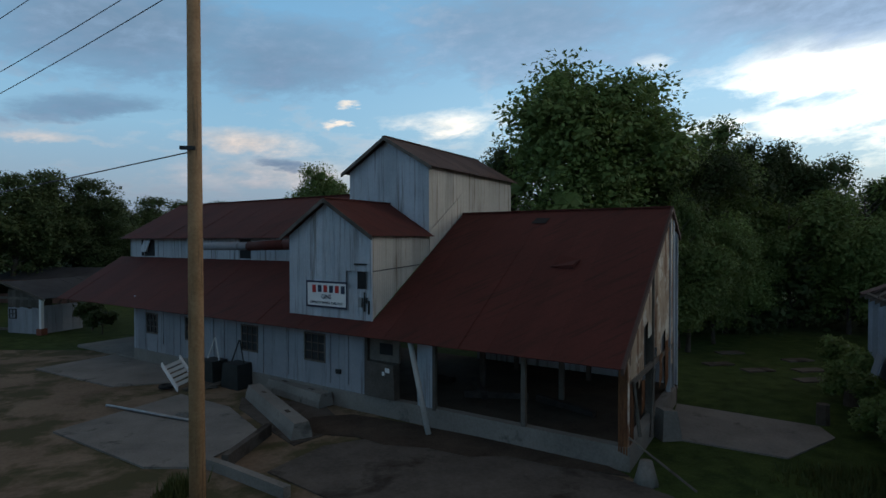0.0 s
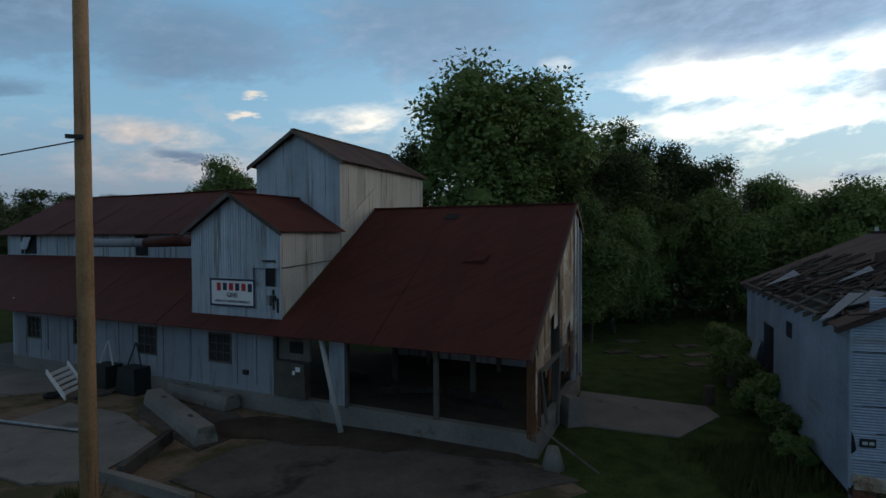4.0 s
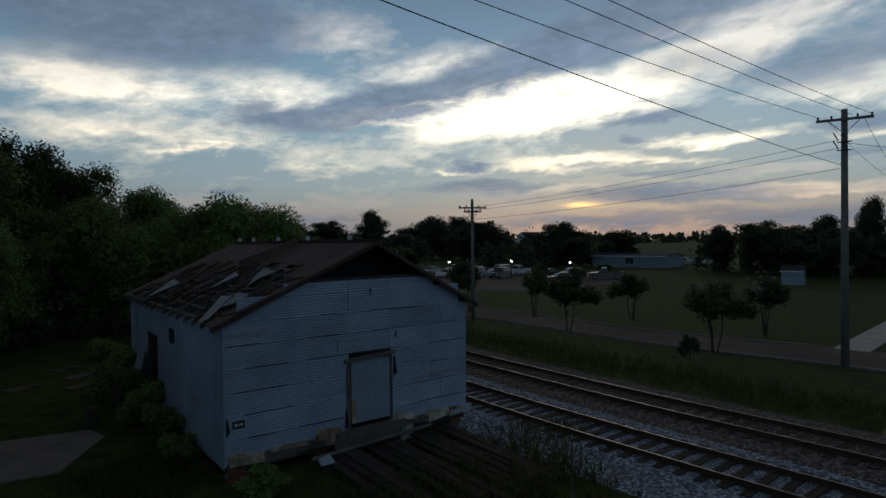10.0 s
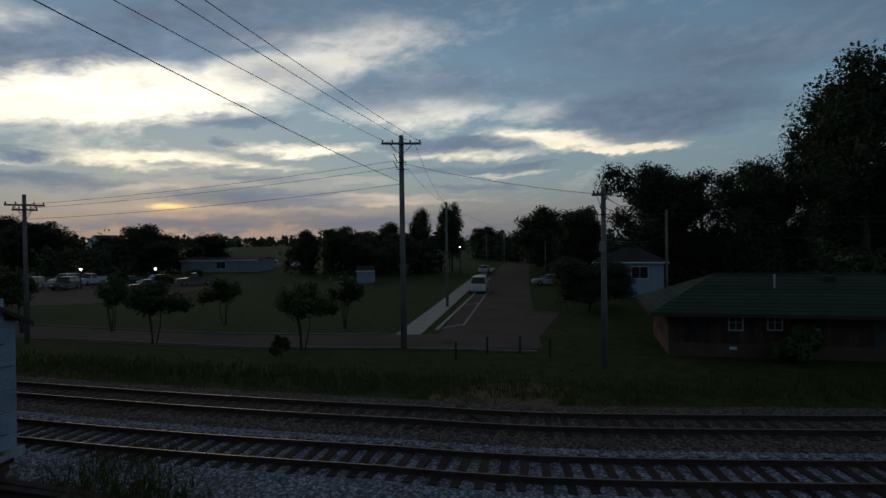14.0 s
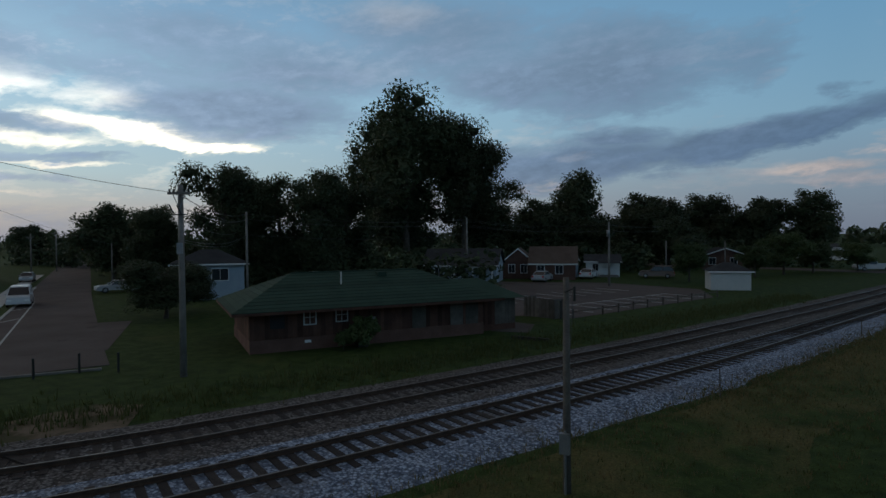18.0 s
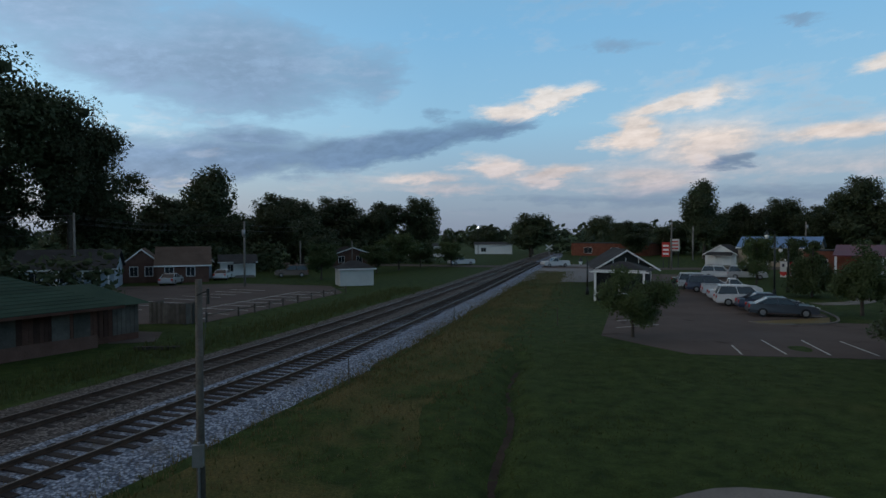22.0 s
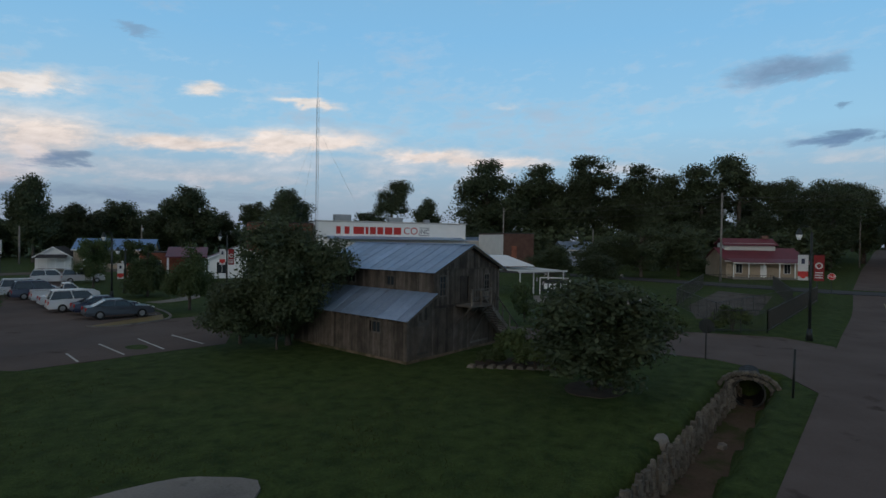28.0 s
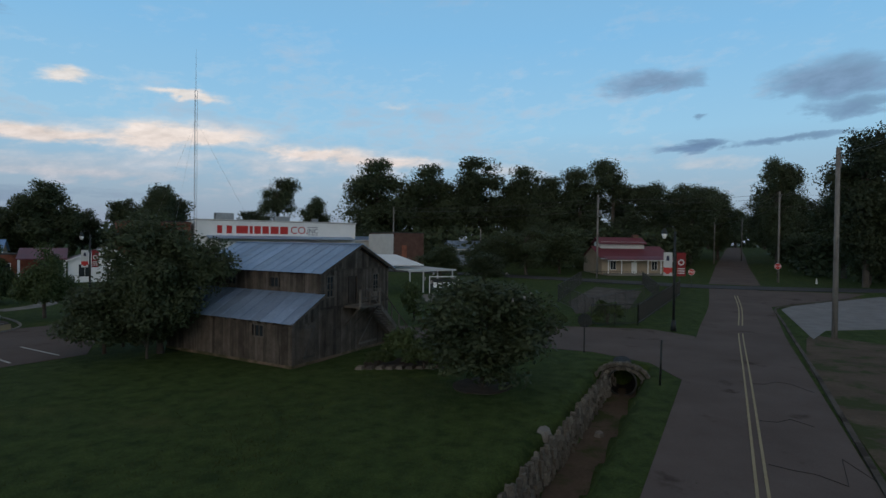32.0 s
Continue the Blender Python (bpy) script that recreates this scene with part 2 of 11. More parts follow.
    clear_w = ramp(tr, up, [(0.0, (0.34, 0.43, 0.56)), (0.045, (0.66, 0.66, 0.66)), (0.10, (0.68, 0.88, 0.94)), (0.22, (0.60, 0.92, 1.14)), (0.34, (0.38, 0.62, 0.88)), (0.54, (0.17, 0.17, 0.18)), (0.62, (0.20, 0.192, 0.196)), (1.0, (0.21, 0.198, 0.20))])
    clear = mix(tr, glow, clear_e, clear_w)
    clear = mix(tr, 0.03, clear, sky.outputs[0])
    lit_w = ramp(tr, up, [(0.0, (0.58, 0.52, 0.56)), (0.05, (1.75, 1.32, 1.0)), (0.12, (3.2, 2.85, 2.15)), (0.22, (3.4, 3.2, 2.7)), (0.34, (1.4, 1.42, 1.45)), (0.56, (0.26, 0.25, 0.25)), (1.0, (0.26, 0.23, 0.20))])
    lit_e = ramp(tr, up, [(0.0, (0.34, 0.38, 0.48)), (0.07, (0.52, 0.49, 0.53)), (0.15, (0.80, 0.71, 0.66)), (0.25, (0.74, 0.73, 0.72)), (0.36, (0.45, 0.52, 0.62)), (0.56, (0.22, 0.22, 0.23)), (1.0, (0.24, 0.212, 0.187))])
    lit = mix(tr, glow, lit_e, lit_w)
    dark_e = ramp(tr, up, [(0.0, (0.18, 0.25, 0.35)), (0.12, (0.122, 0.212, 0.36)), (0.3, (0.215, 0.335, 0.49)), (0.56, (0.14, 0.14, 0.15)), (1.0, (0.20, 0.178, 0.158))])
    dark_w = ramp(tr, up, [(0.0, (0.40, 0.42, 0.52)), (0.12, (0.45, 0.61, 0.84)), (0.3, (0.45, 0.62, 0.87)), (0.56, (0.16, 0.16, 0.17)), (1.0, (0.20, 0.178, 0.158))])
    dark = mix(tr, glow, dark_e, dark_w)
    # sunlit cloud over the clear sky, and the grey undersides before it
    texture = ramp(tr, num(tr, "ADD", num(tr, "MULTIPLY", n4, 0.5), num(tr, "MULTIPLY", n6, 0.5)), [(0.30, (0.74,)), (0.70, (1.26,))])
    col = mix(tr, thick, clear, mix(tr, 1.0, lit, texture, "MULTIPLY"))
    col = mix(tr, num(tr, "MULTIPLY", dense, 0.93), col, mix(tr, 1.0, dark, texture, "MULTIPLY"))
    # the last orange of the sun between the lowest bars of cloud
    ember = bank(((86.0, 3.35, 1.5, 0.22, 1.0, 0.0),), num(tr, "ADD", bear, num(tr, "MULTIPLY_ADD", n2, 6.0, -3.0)), num(tr, "ADD", high, num(tr, "MULTIPLY_ADD", n3, 1.0, -0.5)))
    col = mix(tr, ember, col, (4.2, 2.6, 1.0))
    wire(tr, col, bg.inputs[0])
    bg.inputs[1].default_value = 1.0


build_world()
sun = bpy.data.lights.new("sun", "SUN")
sun.energy, sun.angle, sun.color = 0.25, radians(18), (1.0, 0.80, 0.62)
sun_ob = new("sun", sun)
sun_ob.matrix_world = look((40 * -math.sin(radians(SUN_AZ)), 40 * math.cos(radians(SUN_AZ)), 14), (0, 0, 0))

# ---- materials ----
def material(name, low, high, rough=0.8, metal=0.0, scale=3.0, fine=40.0, bump=0.15, contrast=0.5, vary=0.0, streak=None, spots=None, spec=0.35):
    """A worn surface: two scales of noise between two colours, fine relief, streaks along z or spots of a third colour."""
    m = bpy.data.materials.new(name)
    m.use_nodes = True
    tr = m.node_tree
    bs = tr.nodes["Principled BSDF"]
    co = node(tr, "ShaderNodeTexCoord").outputs["Object"]
    big = noise_at(tr, co, scale, 5.0, 0.6)
    small = noise_at(tr, co, fine, 3.0, 0.6)
    f = num(tr, "ADD", num(tr, "MULTIPLY", big, 0.65), num(tr, "MULTIPLY", small, 0.35))
    f = ramp(tr, f, [(0.5 - contrast * 0.35, (0,)), (0.5 + contrast * 0.35, (1,))])
    col = mix(tr, f, low, high)
    if streak:
        mp = node(tr, "ShaderNodeMapping")
        mp.inputs["Scale"].default_value = streak[1]
        wire(tr, co, mp.inputs[0])
        s = noise_at(tr, mp.outputs[0], 1.0, 5.0, 0.65)
        col = mix(tr, ramp(tr, s, [(streak[2], (0,)), (streak[2] + 0.16, (1,))]), col, streak[0])
    if spots:
        s = noise_at(tr, co, spots[1], 6.0, 0.62, 2.1, 0.3)
        col = mix(tr, ramp(tr, s, [(spots[2], (0,)), (spots[2] + 0.1, (1,))]), col, spots[0])
    if vary:
        info = node(tr, "ShaderNodeObjectInfo")
        k = num(tr, "MULTIPLY_ADD", info.outputs["Random"], vary * 2, 1 - vary)
        hs = node(tr, "ShaderNodeHueSaturation")
        wire(tr, k, hs.inputs["Value"])
        wire(tr, col, hs.inputs["Color"])
        col = hs.outputs[0]
    wire(tr, col, bs.inputs["Base Color"])
    bs.inputs["Roughness"].default_value = rough
    bs.inputs["Metallic"].default_value = metal
    bs.inputs["Specular IOR Level"].default_value = spec
    if bump:
        b = node(tr, "ShaderNodeBump")
        b.inputs["Strength"].default_value = bump
        b.inputs["Distance"].default_value = 0.03
        wire(tr, f, b.inputs["Height"])
        wire(tr, b.outputs[0], bs.inputs["Normal"])
    return m


def foliage(name, low, high):
    m = bpy.data.materials.new(name)
    m.use_nodes = True
    tr = m.node_tree
    bs = tr.nodes["Principled BSDF"]
    geo = node(tr, "ShaderNodeNewGeometry")
    info = node(tr, "ShaderNodeObjectInfo")
    co = node(tr, "ShaderNodeTexCoord").outputs["Object"]
    n = noise_at(tr, co, 0.6, 3.0)
    f = num(tr, "ADD", num(tr, "MULTIPLY", geo.outputs["Random Per Island"], 0.5), num(tr, "MULTIPLY", n, 0.6))
    col = mix(tr, f, low, high)
    hs = node(tr, "ShaderNodeHueSaturation")
    wire(tr, num(tr, "MULTIPLY_ADD", info.outputs["Random"], 0.5, 0.75), hs.inputs["Value"])
    wire(tr, col, hs.inputs["Color"])
    wire(tr, hs.outputs[0], bs.inputs["Base Color"])
    bs.inputs["Roughness"].default_value = 0.6
    bs.inputs["Specular IOR Level"].default_value = 0.3
    thin = node(tr, "ShaderNodeBsdfTranslucent")
    wire(tr, hs.outputs[0], thin.inputs[0])
    both = node(tr, "ShaderNodeMixShader")
    both.inputs[0].default_value = 0.35
    wire(tr, bs.outputs[0], both.inputs[1])
    wire(tr, thin.outputs[0], both.inputs[2])
    wire(tr, both.outputs[0], tr.nodes["Material Output"].inputs[0])
    return m


def ground_grass(name, low, high, dry, start):
    m = bpy.data.materials.new(name)
    m.use_nodes = True
    tr = m.node_tree
    bs = tr.nodes["Principled BSDF"]
    co = node(tr, "ShaderNodeTexCoord").outputs["Object"]
    patch = noise_at(tr, co, 0.16, 6.0, 0.68)
    mid = noise_at(tr, co, 1.3, 4.0, 0.65)
    fine = noise_at(tr, co, 14.0, 3.0, 0.7)
    col = mix(tr, ramp(tr, mid, [(0.35, (0,)), (0.65, (1,))]), low, high)
    col = mix(tr, ramp(tr, patch, [(start, (0,)), (start + 0.17, (1,))]), col, dry)
    col = mix(tr, ramp(tr, fine, [(0.35, (0,)), (0.68, (0.75,))]), col, (0.020, 0.034, 0.010))
    wire(tr, col, bs.inputs["Base Color"])
    bs.inputs["Roughness"].default_value = 0.95
    bs.inputs["Specular IOR Level"].default_value = 0.1
    b = node(tr, "ShaderNodeBump")
    b.inputs["Strength"].default_value = 0.6
    b.inputs["Distance"].default_value = 0.08
    wire(tr, num(tr, "ADD", fine, mid), b.inputs["Height"])
    wire(tr, b.outputs[0], bs.inputs["Normal"])
    return m


def crushed_stone(name, low, high, dirt):
    """Loose angular stones, each its own grey, shade painted between them, dirt in patches."""
    m = bpy.data.materials.new(name)
    m.use_nodes = True
    tr = m.node_tree
    bs = tr.nodes["Principled BSDF"]
    co = node(tr, "ShaderNodeTexCoord").outputs["Object"]
    v = node(tr, "ShaderNodeTexVoronoi")
    v.inputs["Scale"].default_value = 11.0
    wire(tr, co, v.inputs["Vector"])
    sp = node(tr, "ShaderNodeSeparateColor")
    wire(tr, v.outputs["Color"], sp.inputs[0])
    col = mix(tr, ramp(tr, sp.outputs[0], [(0.1, (0,)), (0.95, (1,))]), low, high)
    # crevice shade: colour darkened away from each stone's middle
    col = mix(tr, ramp(tr, v.outputs["Distance"], [(0.35, (0,)), (0.75, (0.8,))]), col, tuple(c * 0.35 for c in low))
    col = mix(tr, ramp(tr, noise_at(tr, co, 0.35, 6.0, 0.65), [(0.52, (0,)), (0.68, (0.7,))]), col, dirt)
    wire(tr, col, bs.inputs["Base Color"])
    bs.inputs["Roughness"].default_value = 0.95
    bs.inputs["Specular IOR Level"].default_value = 0.15
    b = node(tr, "ShaderNodeBump")
    b.inputs["Strength"].default_value = 0.9
    b.inputs["Distance"].default_value = 0.05
    b.invert = True
    wire(tr, v.outputs["Distance"], b.inputs["Height"])
    wire(tr, b.outputs[0], bs.inputs["Normal"])
    return m


def glass(name, col=(0.02, 0.025, 0.03)):
    return material(name, col, tuple(c * 1.5 for c in col), rough=0.12, scale=1.0, bump=0.0, spec=0.6)


def lamp_glow(name, col, strength):
    m = bpy.data.materials.new(name)
    m.use_nodes = True
    bs = m.node_tree.nodes["Principled BSDF"]
    bs.inputs["Base Color"].default_value = (*col, 1)
    bs.inputs["Emission Color"].default_value = (*col, 1)
    bs.inputs["Emission Strength"].default_value = strength
    return m


GRASS = ground_grass("mown_grass", (0.024, 0.045, 0.011), (0.072, 0.106, 0.027), (0.090, 0.098, 0.030), 0.58)
VERGE = ground_grass("dry_verge", (0.026, 0.047, 0.012), (0.074, 0.106, 0.027), (0.155, 0.125, 0.050), 0.43)
TALL_GRASS = foliage("tall_weeds", (0.036, 0.056, 0.015), (0.10, 0.108, 0.035))
DRY_GRASS = foliage("dry_grass", (0.13, 0.105, 0.042), (0.24, 0.185, 0.085))
LEAF = foliage("broad_leaf", (0.078, 0.124, 0.038), (0.172, 0.245, 0.074))
# two darker tones of the foliage
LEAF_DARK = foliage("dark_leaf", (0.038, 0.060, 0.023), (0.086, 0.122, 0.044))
LEAF_DULL = foliage("dull_leaf", (0.033, 0.046, 0.024), (0.071, 0.094, 0.045))
BLOSSOM = foliage("pale_blossom", (0.20, 0.17, 0.17), (0.42, 0.38, 0.38))
BARK = material("bark", (0.035, 0.028, 0.022), (0.10, 0.085, 0.07), rough=0.95, scale=2.0, fine=30.0, bump=0.5)
DIRT = material("packed_dirt", (0.120, 0.086, 0.060), (0.215, 0.163, 0.115), rough=0.95, scale=0.35, fine=6.0, bump=0.4, spots=((0.072, 0.066, 0.034), 0.4, 0.46), spec=0.1)
DARK_DIRT = material("dark_dirt", (0.062, 0.048, 0.036), (0.125, 0.098, 0.072), rough=0.95, scale=0.5, fine=7.0, bump=0.4, spots=((0.045, 0.056, 0.02), 0.45, 0.50), spec=0.1)
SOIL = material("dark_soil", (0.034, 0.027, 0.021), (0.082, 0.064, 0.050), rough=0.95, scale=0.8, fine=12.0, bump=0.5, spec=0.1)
CONCRETE = material("weathered_concrete", (0.12, 0.114, 0.105), (0.235, 0.222, 0.20), rough=0.9, scale=0.5, fine=14.0, bump=0.2, spots=((0.08, 0.078, 0.07), 0.9, 0.60), spec=0.2)
PALE_CONCRETE = material("pale_concrete", (0.30, 0.30, 0.29), (0.46, 0.455, 0.43), rough=0.88, scale=0.8, fine=20.0, bump=0.2, spots=((0.16, 0.15, 0.13), 1.2, 0.62), spec=0.2)
ASPHALT = material("old_asphalt", (0.090, 0.074, 0.068), (0.138, 0.114, 0.105), rough=1.0, scale=0.25, fine=22.0, bump=0.25, spots=((0.060, 0.046, 0.042), 0.35, 0.60), spec=0.08)
NEW_ASPHALT = material("dark_asphalt", (0.030, 0.030, 0.033), (0.05, 0.05, 0.054), rough=0.85, scale=0.3, fine=22.0, bump=0.2, spec=0.25)
GRAVEL = material("grey_gravel", (0.13, 0.13, 0.133), (0.27, 0.268, 0.27), rough=0.95, scale=0.8, fine=9.0, bump=0.8, contrast=0.8, spec=0.15)
BALLAST = crushed_stone("blue_grey_ballast", (0.125, 0.155, 0.215), (0.47, 0.54, 0.66), (0.12, 0.105, 0.09))
OLD_BALLAST = crushed_stone("brown_grey_ballast", (0.058, 0.050, 0.047), (0.235, 0.215, 0.205), (0.085, 0.068, 0.055))
STAINED = material("stained_concrete", (0.058, 0.050, 0.043), (0.122, 0.108, 0.094), rough=0.95, scale=0.6, fine=9.0, bump=0.3, spots=((0.040, 0.033, 0.027), 0.5, 0.54), spec=0.12)
TIE = material("creosoted_timber", (0.020, 0.016, 0.015), (0.066, 0.055, 0.050), rough=0.9, scale=3.0, fine=25.0, bump=0.4, vary=0.35, spec=0.2)
RAIL = material("rusty_rail", (0.045, 0.028, 0.020), (0.11, 0.07, 0.05), rough=0.7, scale=4.0, metal=0.3, bump=0.1)
RAIL_TOP = material("worn_rail_head", (0.12, 0.098, 0.085), (0.22, 0.19, 0.17), rough=0.42, scale=4.0, metal=0.7, bump=0.03)
RUST_ROOF = material("rusted_red_roof", (0.052, 0.015, 0.012), (0.100, 0.026, 0.020), rough=0.75, scale=0.5, fine=8.0, bump=0.1, contrast=0.9, streak=((0.045, 0.016, 0.012), (0.5, 6.0, 0.5), 0.52), vary=0.07, spec=0.2)
DARK_ROOF = material("dark_rusted_tin", (0.055, 0.034, 0.030), (0.098, 0.060, 0.050), rough=0.85, scale=0.9, fine=10.0, bump=0.1, vary=0.2)
TIN_WALL = material("weathered_pale_tin", (0.29, 0.335, 0.38), (0.51, 0.55, 0.60), rough=0.55, metal=0.15, scale=0.8, fine=10.0, bump=0.08, contrast=0.9, streak=((0.15, 0.145, 0.14), (5.0, 5.0, 0.22), 0.52), vary=0.14)
# dull grey boards; on the gin front this grey includes the eave shade
GREY_BOARD = material("dull_grey_board", (0.165, 0.18, 0.205), (0.29, 0.31, 0.34), rough=0.8, scale=0.8, fine=12.0, bump=0.12, contrast=0.9, streak=((0.10, 0.10, 0.105), (5.0, 5.0, 0.3), 0.56), vary=0.14)
# the pale tin again, with the west glow mixed into its colour
TIN_SUNWARD = material("sunward_pale_tin", (0.34, 0.32, 0.28), (0.52, 0.49, 0.43), rough=0.6, metal=0.1, scale=0.8, fine=10.0, bump=0.08, contrast=0.9, streak=((0.19, 0.15, 0.11), (5.0, 5.0, 0.22), 0.54), vary=0.14)
TIN_BARE = material("bare_galvanised_tin", (0.25, 0.30, 0.385), (0.43, 0.495, 0.60), rough=0.5, metal=0.4, scale=0.7, fine=9.0, bump=0.06, vary=0.12, streak=((0.27, 0.25, 0.235), (0.35, 0.35, 3.0), 0.58))
TIN_RUST = material("rust_stained_tin", (0.22, 0.11, 0.05), (0.54, 0.47, 0.36), rough=0.75, scale=1.3, fine=8.0, bump=0.12, contrast=1.3, streak=((0.13, 0.045, 0.016), (2.0, 2.0, 0.3), 0.49), spots=((0.58, 0.54, 0.45), 1.1, 0.50), vary=0.18)
TIN_DEEP_RUST = material("deep_rusted_tin", (0.085, 0.032, 0.014), (0.24, 0.105, 0.042), rough=0.85, scale=1.6, fine=9.0, bump=0.15, contrast=1.2, streak=((0.045, 0.018, 0.010), (2.0, 2.0, 0.3), 0.5), spots=((0.36, 0.29, 0.21), 1.6, 0.60), vary=0.15)
ROOF_BLUE = material("galvanised_roof_sheet", (0.22, 0.31, 0.44), (0.35, 0.46, 0.61), rough=0.5, metal=0.6, scale=0.6, fine=6.0, bump=0.05, vary=0.16, streak=((0.20, 0.19, 0.18), (0.8, 0.8, 0.8), 0.62))
BOARD = material("weathered_barn_board", (0.046, 0.038, 0.032), (0.135, 0.112, 0.092), rough=0.9, scale=1.5, fine=20.0, bump=0.4, streak=((0.045, 0.036, 0.030), (9.0, 9.0, 0.5), 0.52), vary=0.4, spec=0.15)
WOOD_GREY = material("grey_timber", (0.062, 0.055, 0.048), (0.150, 0.135, 0.118), rough=0.9, scale=1.5, fine=20.0, bump=0.3, vary=0.3, spec=0.15)
WOOD_POLE = material("pole_timber", (0.23, 0.132, 0.066), (0.46, 0.290, 0.162), rough=0.85, scale=1.2, fine=16.0, bump=0.3, streak=((0.10, 0.075, 0.05), (7.0, 7.0, 0.4), 0.55), spec=0.2)
POLE_GREY = material("grey_pole", (0.13, 0.12, 0.11), (0.25, 0.235, 0.215), rough=0.85, scale=1.2, fine=16.0, bump=0.2, streak=((0.08, 0.07, 0.06), (7.0, 7.0, 0.4), 0.56), spec=0.2)
DARK_WOOD = material("dark_brown_siding", (0.055, 0.026, 0.019), (0.115, 0.058, 0.044), rough=0.8, scale=1.0, fine=14.0, bump=0.2, vary=0.4, spec=0.2)
GREEN_ROOF = material("green_shingle_roof", (0.024, 0.048, 0.034), (0.044, 0.076, 0.054), rough=0.95, scale=0.6, fine=12.0, bump=0.25, vary=0.15, spec=0.2)
BRICK = material("red_brick", (0.13, 0.045, 0.030), (0.25, 0.10, 0.065), rough=0.9, scale=1.2, fine=14.0, bump=0.2, vary=0.25, spec=0.2)
DULL_BRICK = material("dull_brick", (0.082, 0.044, 0.035), (0.14, 0.080, 0.064), rough=0.9, scale=1.2, fine=14.0, bump=0.2, vary=0.25, spec=0.2)
WHITE = material("white_paint", (0.62, 0.63, 0.63), (0.80, 0.80, 0.79), rough=0.6, scale=0.7, fine=10.0, bump=0.05, contrast=1.0)
OFF_WHITE = material("dull_white_paint", (0.38, 0.39, 0.39), (0.58, 0.58, 0.56), rough=0.7, scale=0.7, fine=10.0, bump=0.08, contrast=0.9)
PALE_BLUE = material("pale_blue_siding", (0.24, 0.30, 0.36), (0.34, 0.40, 0.46), rough=0.7, scale=0.7, bump=0.05)
TAN = material("tan_siding", (0.25, 0.20, 0.145), (0.38, 0.31, 0.23), rough=0.8, scale=0.7, bump=0.05)
GREY_ROOF = material("grey_shingles", (0.035, 0.035, 0.037), (0.065, 0.065, 0.068), rough=0.95, spec=0.1, scale=0.6, fine=14.0, bump=0.2)
BROWN_ROOF = material("brown_shingles", (0.075, 0.050, 0.040), (0.13, 0.095, 0.075), rough=0.9, scale=0.6, fine=14.0, bump=0.2)
RED_ROOF = material("red_metal_roof", (0.088, 0.014, 0.026), (0.14, 0.022, 0.036), rough=0.5, scale=0.6, bump=0.04, vary=0.08)
BLUE_ROOF = material("blue_metal_roof", (0.10, 0.22, 0.42), (0.16, 0.30, 0.55), rough=0.35, scale=0.6, metal=0.3, bump=0.03)
# near-black; also stands in for the shade of interiors and openings
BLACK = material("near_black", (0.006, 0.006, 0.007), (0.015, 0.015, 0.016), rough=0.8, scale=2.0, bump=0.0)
DARK_METAL = material("dark_painted_metal", (0.018, 0.022, 0.022), (0.035, 0.04, 0.04), rough=0.5, metal=0.3, scale=3.0, bump=0.03)
STEEL = material("grey_steel", (0.22, 0.23, 0.24), (0.36, 0.37, 0.38), rough=0.45, metal=0.7, scale=3.0, bump=0.03)
BANNER_RED = material("faded_red_cloth", (0.16, 0.016, 0.018), (0.24, 0.030, 0.03), rough=0.9, scale=3.0, bump=0.0)
RED_PAINT = material("red_paint", (0.36, 0.020, 0.018), (0.50, 0.035, 0.03), rough=0.55, scale=3.0, bump=0.0)
NAVY_PAINT = material("navy_paint", (0.018, 0.024, 0.05), (0.03, 0.038, 0.075), rough=0.6, scale=3.0, bump=0.0)
YELLOW_LINE = material("worn_yellow_line", (0.20, 0.17, 0.10), (0.38, 0.32, 0.19), rough=0.8, scale=2.0, bump=0.0, contrast=1.0)
WHITE_LINE = material("worn_white_line", (0.24, 0.24, 0.235), (0.62, 0.62, 0.60), rough=0.8, scale=2.5, bump=0.0, contrast=1.0)
STONE = material("rubble_stone", (0.058, 0.052, 0.043), (0.165, 0.150, 0.125), rough=0.95, scale=2.0, fine=16.0, bump=0.5, vary=0.3, spec=0.15)
RUBBER = material("tyre_rubber", (0.010, 0.010, 0.010), (0.022, 0.022, 0.022), rough=0.9, scale=4.0, bump=0.0)
WINDOW = glass("dark_glass")
CAR_GLASS = glass("car_glass", (0.012, 0.014, 0.016))
WIRE_BLACK = material("weathered_cable", (0.05, 0.05, 0.052), (0.09, 0.09, 0.092), rough=0.6, scale=2.0, bump=0.0)
LAMP_WHITE = lamp_glow("lit_lamp", (1.0, 0.95, 0.85), 14.0)
LAMP_RED = lamp_glow("lit_red_lamp", (1.0, 0.08, 0.04), 4.0)


# ---- building helpers ----
BASE = {}


